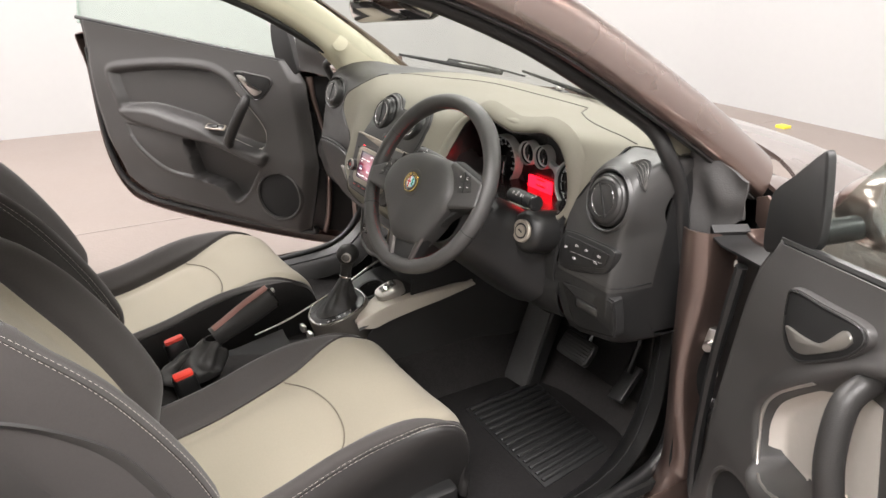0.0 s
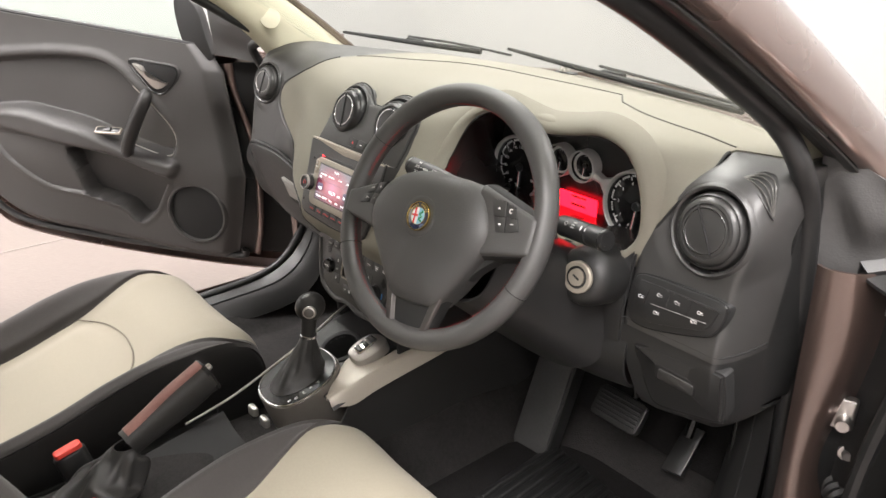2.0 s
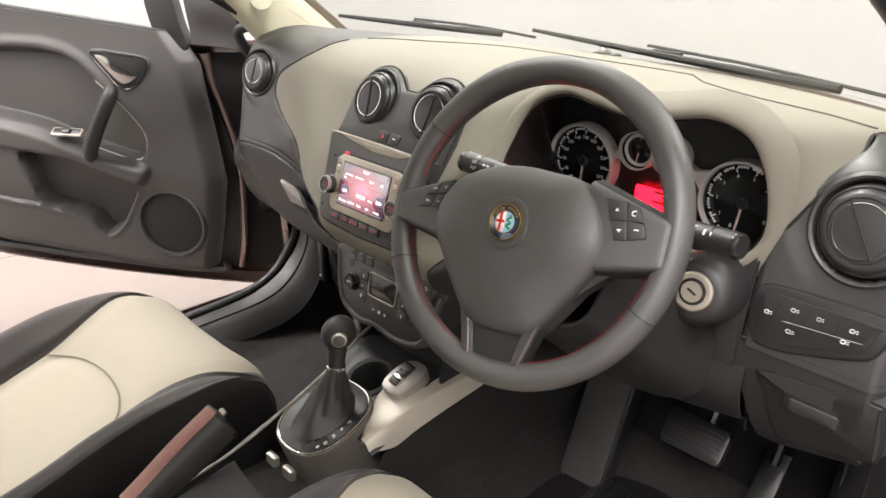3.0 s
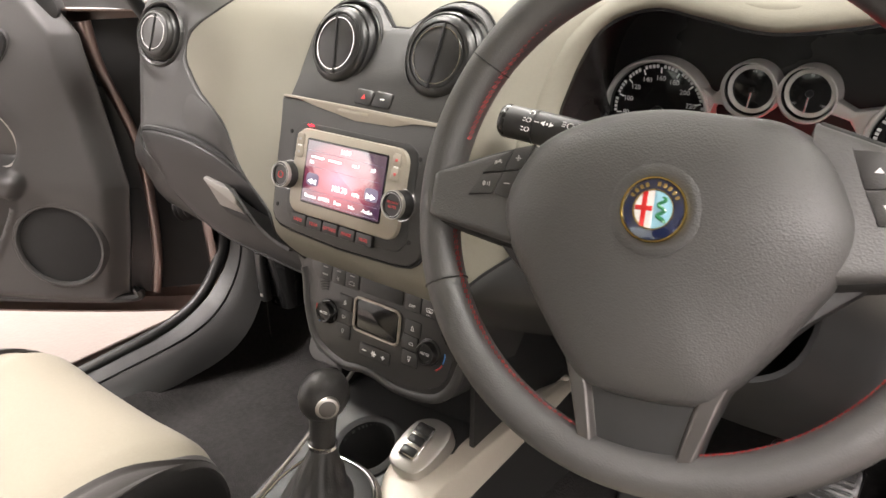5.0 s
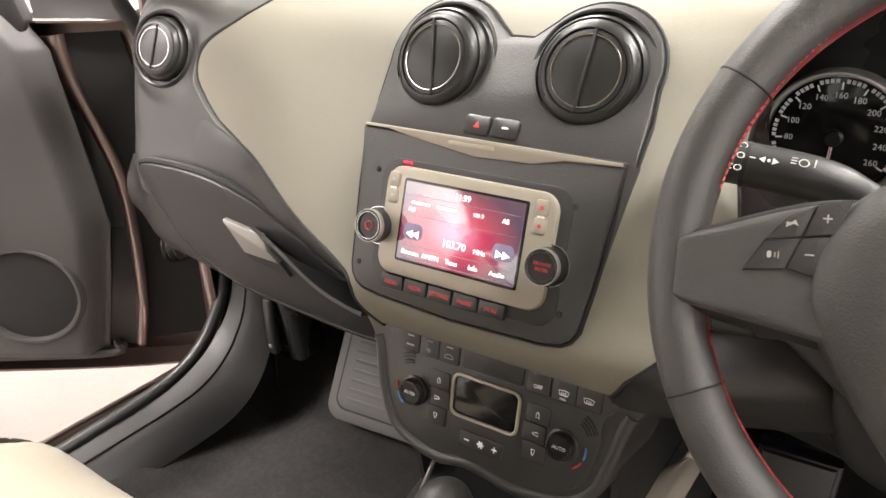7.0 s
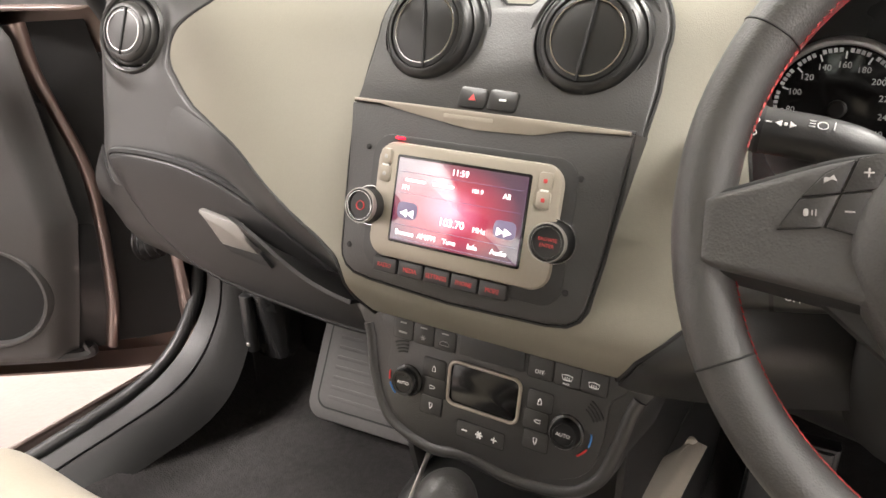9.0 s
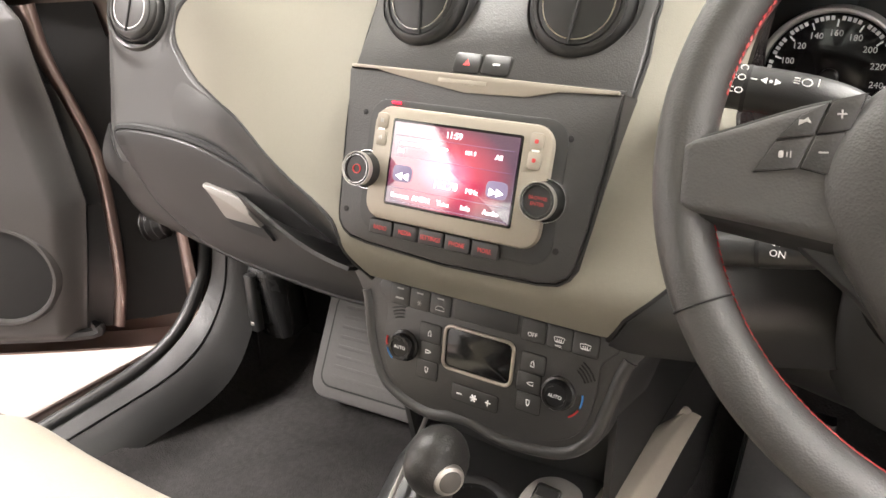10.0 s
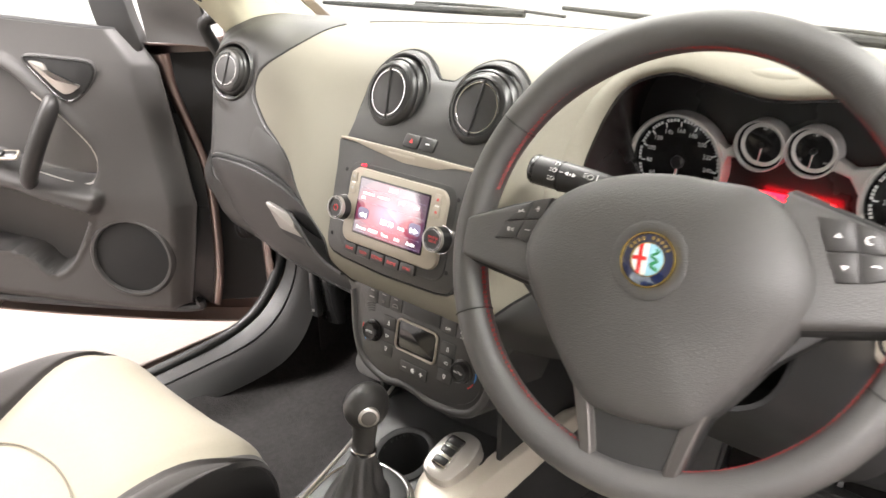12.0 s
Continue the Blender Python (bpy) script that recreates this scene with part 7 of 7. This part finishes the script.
    edge = np.minimum(np.minimum(np.arange(nu + 1)[:, None], nu - np.arange(nu + 1)[:, None]) / nu * 0.95, 1.0)
    def pull_line(z):
        return 0.535 + (0.83 - z) * 0.25 if side > 0 else 0.445 + (0.815 - z) * 0.5
    N = relief(S, Z) - 0.018 * step(0.006, 0.013, distance(S, Z, outline)) * step(0.632 if side > 0 else 0.655, 0.642 if side > 0 else 0.665, Z) * (1 - step(0.795, 0.80, Z)) * (1 - step(-0.012, -0.004, S - pull_line(Z)))
    N = N - 0.03 * (1 - step(0.0, 0.05, edge)) - 0.02 * (1 - step(0, 0.04, np.arange(nv + 1)[None, :] / nv))
    bm = bmesh.new()
    vs = [[bm.verts.new(W(S[i, j], Z[i, j], N[i, j])) for j in range(nv + 1)] for i in range(nu + 1)]
    for i in range(nu):
        for j in range(nv):
            bm.faces.new((vs[i][j], vs[i + 1][j], vs[i + 1][j + 1], vs[i][j + 1]))
    part("trim_panel", thicken(bm, 0.004), DOORGREY, door, "grey moulded door trim", 60)
    # bowl that lines the front of the armrest recess; its two colours carry the light on each door
    zz = np.linspace(0.650 if side < 0 else 0.628, 0.803 if side < 0 else 0.822, 40)
    ss = np.linspace(0.32, 0.60, 400)
    depth = distance(*np.meshgrid(ss, zz), outline)
    lip = np.array([ss[np.argmax(r > 0.010)] if (r > 0.010).any() else 0.43 for r in depth])
    lip = np.convolve(np.pad(lip, 4, mode="edge"), np.ones(9) / 9, mode="valid")
    hi = np.maximum(pull_line(zz), lip + 0.002)
    BS = lip[:, None] + (hi - lip)[:, None] * np.linspace(0, 1, 31)[None, :]
    BZ = zz[:, None] + 0 * BS
    BN = relief(BS, BZ) + 0.004
    bm = bmesh.new()
    vs = [[bm.verts.new(W(BS[i, j], BZ[i, j], BN[i, j])) for j in range(31)] for i in range(40)]
    for i in range(39):
        for j in range(30):
            bm.faces.new((vs[i][j], vs[i][j + 1], vs[i + 1][j + 1], vs[i + 1][j]))
    part("bowl", thicken(bm, 0.0015), LITSILVER if side > 0 else BOWLGREY, door, "pull bowl coloured bright silver for the light on it" if side > 0 else "pull bowl coloured satin grey for the weaker light on it", 60)
    rimpts = offset_outline(shell_out, 0.006)
    bm = bmesh.new()
    rows = [[bm.verts.new(M @ Vector((s, z, n))) for n in (-0.085, -0.05, -0.012)] for s, z in rimpts]
    for r0, r1 in zip(rows, rows[1:] + rows[:1]):
        for k in (0, 1):
            bm.faces.new((r0[k], r1[k], r1[k + 1], r0[k + 1]))
    # the driver's shut face is drawn black, the passenger's bronze
    part("shut_face", thicken(bm, 0.004), PAINT if side < 0 else BLACK, door, "bronze painted shut face" if side < 0 else "black shut face")
    seal_front = [(0.16, 0.86), (0.12, 0.60), (0.13, 0.36)] if side > 0 else [(0.20, 0.335)]
    part("shut_seal", tube([W(s, z, -0.014) for s, z in curve(seal_front + [(0.25, 0.315), (0.7, 0.335), (1.02, 0.385), (1.14, 0.57), (1.175, 0.95)], 60)], 0.011, 8), RUBBER, door, "black rubber door seal")
    if side < 0:
        # hinge edge: a black strip, then the narrow painted flange, then a black plate for the shaded hinge face
        edge = [(0.168, 0.325), (0.152, 0.398), (0.1452, 0.4735), (0.1429, 0.569), (0.149, 0.664), (0.1734, 0.750), (0.2007, 0.832), (0.212, 0.905)]
        def strip(u, v, n0, n1, s0, s1):
            s, z = catmull(edge, u)
            return W(s + s0 + (s1 - s0) * v, z, n0 + (n1 - n0) * v)
        part("edge_strip", thicken(grid(lambda u, v: strip(u, v, -0.030, -0.022, 0.006, 0.075), 40, 6), 0.004), SATIN, door, "black strip along the door edge", 70)
        part("edge_flange", tube([W(*catmull(edge, k / 40), -0.030) for k in range(41)], lambda t: 0.016 + 0.009 * smooth(0.72, 1.0, t), 12, flat=0.6), PAINT, door, "bronze painted door flange", 70)
        part("hinge_shade", thicken(grid(lambda u, v: strip(u, v, -0.070, -0.045, -0.125 + 0.03 * u, -0.004), 40, 8), 0.004), PITCH, door, "black plate put in for the shade on the door's hinge face", 70)
    part("belt_strip", tube([W(s, 0.957 + 0.107 * (s - 0.285) / 0.905, 0.0) for s in (0.285, 0.5, 0.8, 1.0, 1.195)], 0.008, 8), RUBBER, door, "black rubber belt strip")
    # frameless glass
    gl = curve([(0.305, 0.96), (0.335, 1.02), (0.42, 1.13), (0.60, 1.27), (0.80, 1.345), (1.05, 1.375), (1.19, 1.36), (1.225, 1.25), (1.212, 1.06)], 40)
    bm = bmesh.new()
    g = [(s, z) for s, z in gl]
    lo = [(s, 0.925 + 0.11 * (s - 0.3) / 0.9) for s, z in gl]
    lean = lambda z: -0.03 - 0.16 * max(0, z - 1.0)
    n = 8
    rows = [[bm.verts.new(W(ps, pz + (qz - pz) * k / n, lean(pz + (qz - pz) * k / n))) for k in range(n + 1)] for (ps, pz), (_, qz) in zip(lo, g)]
    for r0, r1 in zip(rows, rows[1:]):
        for k in range(n):
            bm.faces.new((r0[k], r1[k], r1[k + 1], r0[k + 1]))
    part("window_glass", thicken(bm, 0.004), GLASS, door, "pale green door glass").visible_shadow = False
    # mirror sail at the front corner
    sail = [(0.238, 0.925), (0.231, 0.985), (0.238, 1.022), (0.280, 1.060), (0.328, 1.104), (0.344, 1.113), (0.354, 1.092), (0.366, 1.030), (0.368, 0.985), (0.345, 0.962), (0.290, 0.938)] if side > 0 else [(0.238, 0.918), (0.250, 0.985), (0.266, 1.05), (0.300, 1.088), (0.330, 1.095), (0.337, 1.04), (0.322, 0.96), (0.298, 0.92)]
    part("sail_panel", slab(curve(sail, 48, True), -0.030 if side < 0 else -0.008, 0.004, 0.005, M), BLACK, door, "black corner sail panel")
    if side > 0:
        part("door_mirror", grid(lambda u, v: W(0.27 + 0.09 * math.sin(math.pi * v) ** 0.6 * math.cos(2 * math.pi * u), 0.990 + 0.065 * math.sin(math.pi * v) ** 0.6 * math.sin(2 * math.pi * u), -0.22 + 0.11 * math.cos(math.pi * v)), 28, 12, loop_u=True), PAINT, door, "bronze door mirror housing", 80)
        part("mirror_foot", tube([W(0.28, 0.96, -0.02), W(0.29, 0.98, -0.14)], 0.02, 10), RUBBER, door)
    # added black plate in place of the shade over the painted hinge side
    part("hinge_side_shade", slab([(0.0, 0.33), (0.135, 0.31), (0.14, 0.60), (0.12, 0.85), (0.02, 0.85)], -0.079, -0.070, 0.002, M), RUBBER, door, "black plate added for the shade on the hinge side")
    # inner handle
    if side > 0:
        ho = [(0.372, 0.905), (0.384, 0.918), (0.450, 0.925), (0.515, 0.932), (0.532, 0.926), (0.528, 0.910), (0.500, 0.880), (0.434, 0.836), (0.408, 0.829), (0.388, 0.838), (0.376, 0.860)]
        lever = [(0.380, 0.866), (0.420, 0.870), (0.4586, 0.880), (0.494, 0.9175), (0.512, 0.918), (0.515, 0.905), (0.495, 0.884), (0.4375, 0.846), (0.410, 0.838), (0.392, 0.846)]
    else:
        ho = [(0.475, 0.902), (0.462, 0.910), (0.400, 0.904), (0.345, 0.897), (0.333, 0.884), (0.340, 0.864), (0.364, 0.836), (0.389, 0.821), (0.414, 0.827), (0.445, 0.862)]
        lever = [(0.468, 0.902), (0.434, 0.898), (0.417, 0.868), (0.366, 0.854), (0.372, 0.842), (0.392, 0.832), (0.411, 0.836), (0.442, 0.868)]
    hz = 0.034
    ho, lever = curve(ho, 60, True), curve(lever, 60, True)
    part("handle_bezel", slab(offset_outline(ccw(ho), -0.006), hz - 0.02, hz, 0.004, M), DOORGREY, door, "grey handle surround")
    part("bezel_line", tube([M @ Vector((a, b, hz + 0.0012)) for a, b in offset_outline(ccw(ho), -0.0015)], 0.0022, 6, closed=True), SATIN, door, "black line round the handle")
    part("handle_cup", slab(ho, hz - 0.01, hz + 0.0010, 0.0005, M), PITCH, door, "dark handle recess")
    part("door_handle", slab(offset_outline(ccw(lever), 0.002), hz - 0.004, hz + 0.005, 0.002, M), SATINCHROME, door, "satin silver inner door handle")
    # pull and silver bowl
    part("pull_handle", tube(curve([W(a, b, c) for a, b, c in ([(0.540, 0.866, 0.012), (0.546, 0.842, 0.050), (0.560, 0.775, 0.066), (0.574, 0.715, 0.064), (0.584, 0.650, 0.056), (0.590, 0.612, 0.030)] if side > 0 else [(0.446, 0.822, 0.008), (0.438, 0.806, 0.040), (0.470, 0.738, 0.056), (0.508, 0.662, 0.056), (0.518, 0.634, 0.034)])], 24), lambda t: 0.0165 + 0.003 * math.sin(t * math.pi), 14), LEATHER, door, "black leather-covered pull handle")
    edge_run = [(0.474, 0.838), (0.440, 0.806), (0.404, 0.768), (0.372, 0.722), (0.364, 0.682), (0.376, 0.646), (0.406, 0.630), (0.460, 0.642), (0.520, 0.660)] if side < 0 else [(0.462, 0.818), (0.390, 0.757), (0.352, 0.705), (0.351, 0.657), (0.376, 0.610), (0.420, 0.606), (0.480, 0.628), (0.540, 0.656)]
    run = np.array(curve(edge_run, 60))
    rise = relief(run[:, 0], run[:, 1])
    rise = np.convolve(np.pad(rise, 6, mode="edge"), np.ones(13) / 13, mode="valid")
    part("bowl_trim", tube([W(a, b, n + 0.004) for (a, b), n in zip(run, rise)], 0.0034, 8), SATINCHROME, door, "satin silver trim line")
    part("window_switch", slab(rrect(0.085, 0.026, 0.005, n=3), 0, 0.006, 0.002, plane_frame(W(0.574, 0.700, 0.038), inward * 0.55 + Vector((0, 0, 0.85)), tuple(along))), BEZEL, door, "silver window switch frame")
    part("switch_well", slab(rrect(0.075, 0.018, 0.004, n=3), 0.002, 0.0066, 0.0004, plane_frame(W(0.574, 0.700, 0.038), inward * 0.55 + Vector((0, 0, 0.85)), tuple(along))), SATIN, door)
    part("rocker", block(0.024, 0.015, 0.008, 0.002, at(plane_frame(W(0.574, 0.700, 0.038), inward * 0.55 + Vector((0, 0, 0.85)), tuple(along)), 0, 0, 0.008)), SATIN, door)
    # loudspeaker
    sm = at(M, 0.330, 0.4575, 0.0)
    part("speaker_ring", lathe([(0.102, 0.0), (0.098, 0.020), (0.093, 0.026), (0.088, 0.0255), (0.086, 0.020), (0.086, 0.014)], sm, 56), DOORGREY, door, "grey speaker surround")
    part("speaker_mesh", lathe([(0.0865, 0.016), (0.05, 0.0195), (0, 0.0205)], sm, 56), PITCH, door, "fine black speaker mesh")
    return door


build_door(-1, (-0.77, 0.36), 52, "open passenger door with grey trim and bronze shell")
build_door(1, (0.745, 0.31), 66, "open driver's door with grey trim and bronze shell")

# ---- mirror, wipers, sensor ----
wiper(-0.20, 0.635, -0.66, 0.49)
wiper(0.56, 0.545, -0.20, 0.655)


def build_mirror():
    t = thing("rear_view_mirror", "black interior rear-view mirror", "rear-view mirror", (0.05, 0.02, 1.2))
    m = plane_frame((0.06, 0.03, 1.225), (0.50, -1, -0.25))
    part("housing", slab(rrect(0.24, 0.065, 0.025, n=6), -0.03, 0.0, 0.012, m), SATIN, t)
    part("mirror_glass", slab(rrect(0.225, 0.055, 0.022, n=6), -0.001, 0.0012, 0.0004, m), MIRRORGLASS, t)
    part("stem", tube([(0.06, 0.06, 1.235), (0.05, 0.10, 1.285)], 0.012, 10), SATIN, t)


build_mirror()
t = thing("sun_sensor", "small round clear sensor on the dashboard top", "sensor", (0.0, 0.6, 0.985))
part("dome", lathe([(0.012, -0.008), (0.012, 0.0), (0.010, 0.007), (0.005, 0.011), (0, 0.012)], Matrix.Translation((0.003, 0.600, 0.992)), 20), SATINCHROME, t)
part("base", block(0.05, 0.03, 0.006, 0.002, Matrix.Translation((0.012, 0.592, 0.986))), BLACK, t)
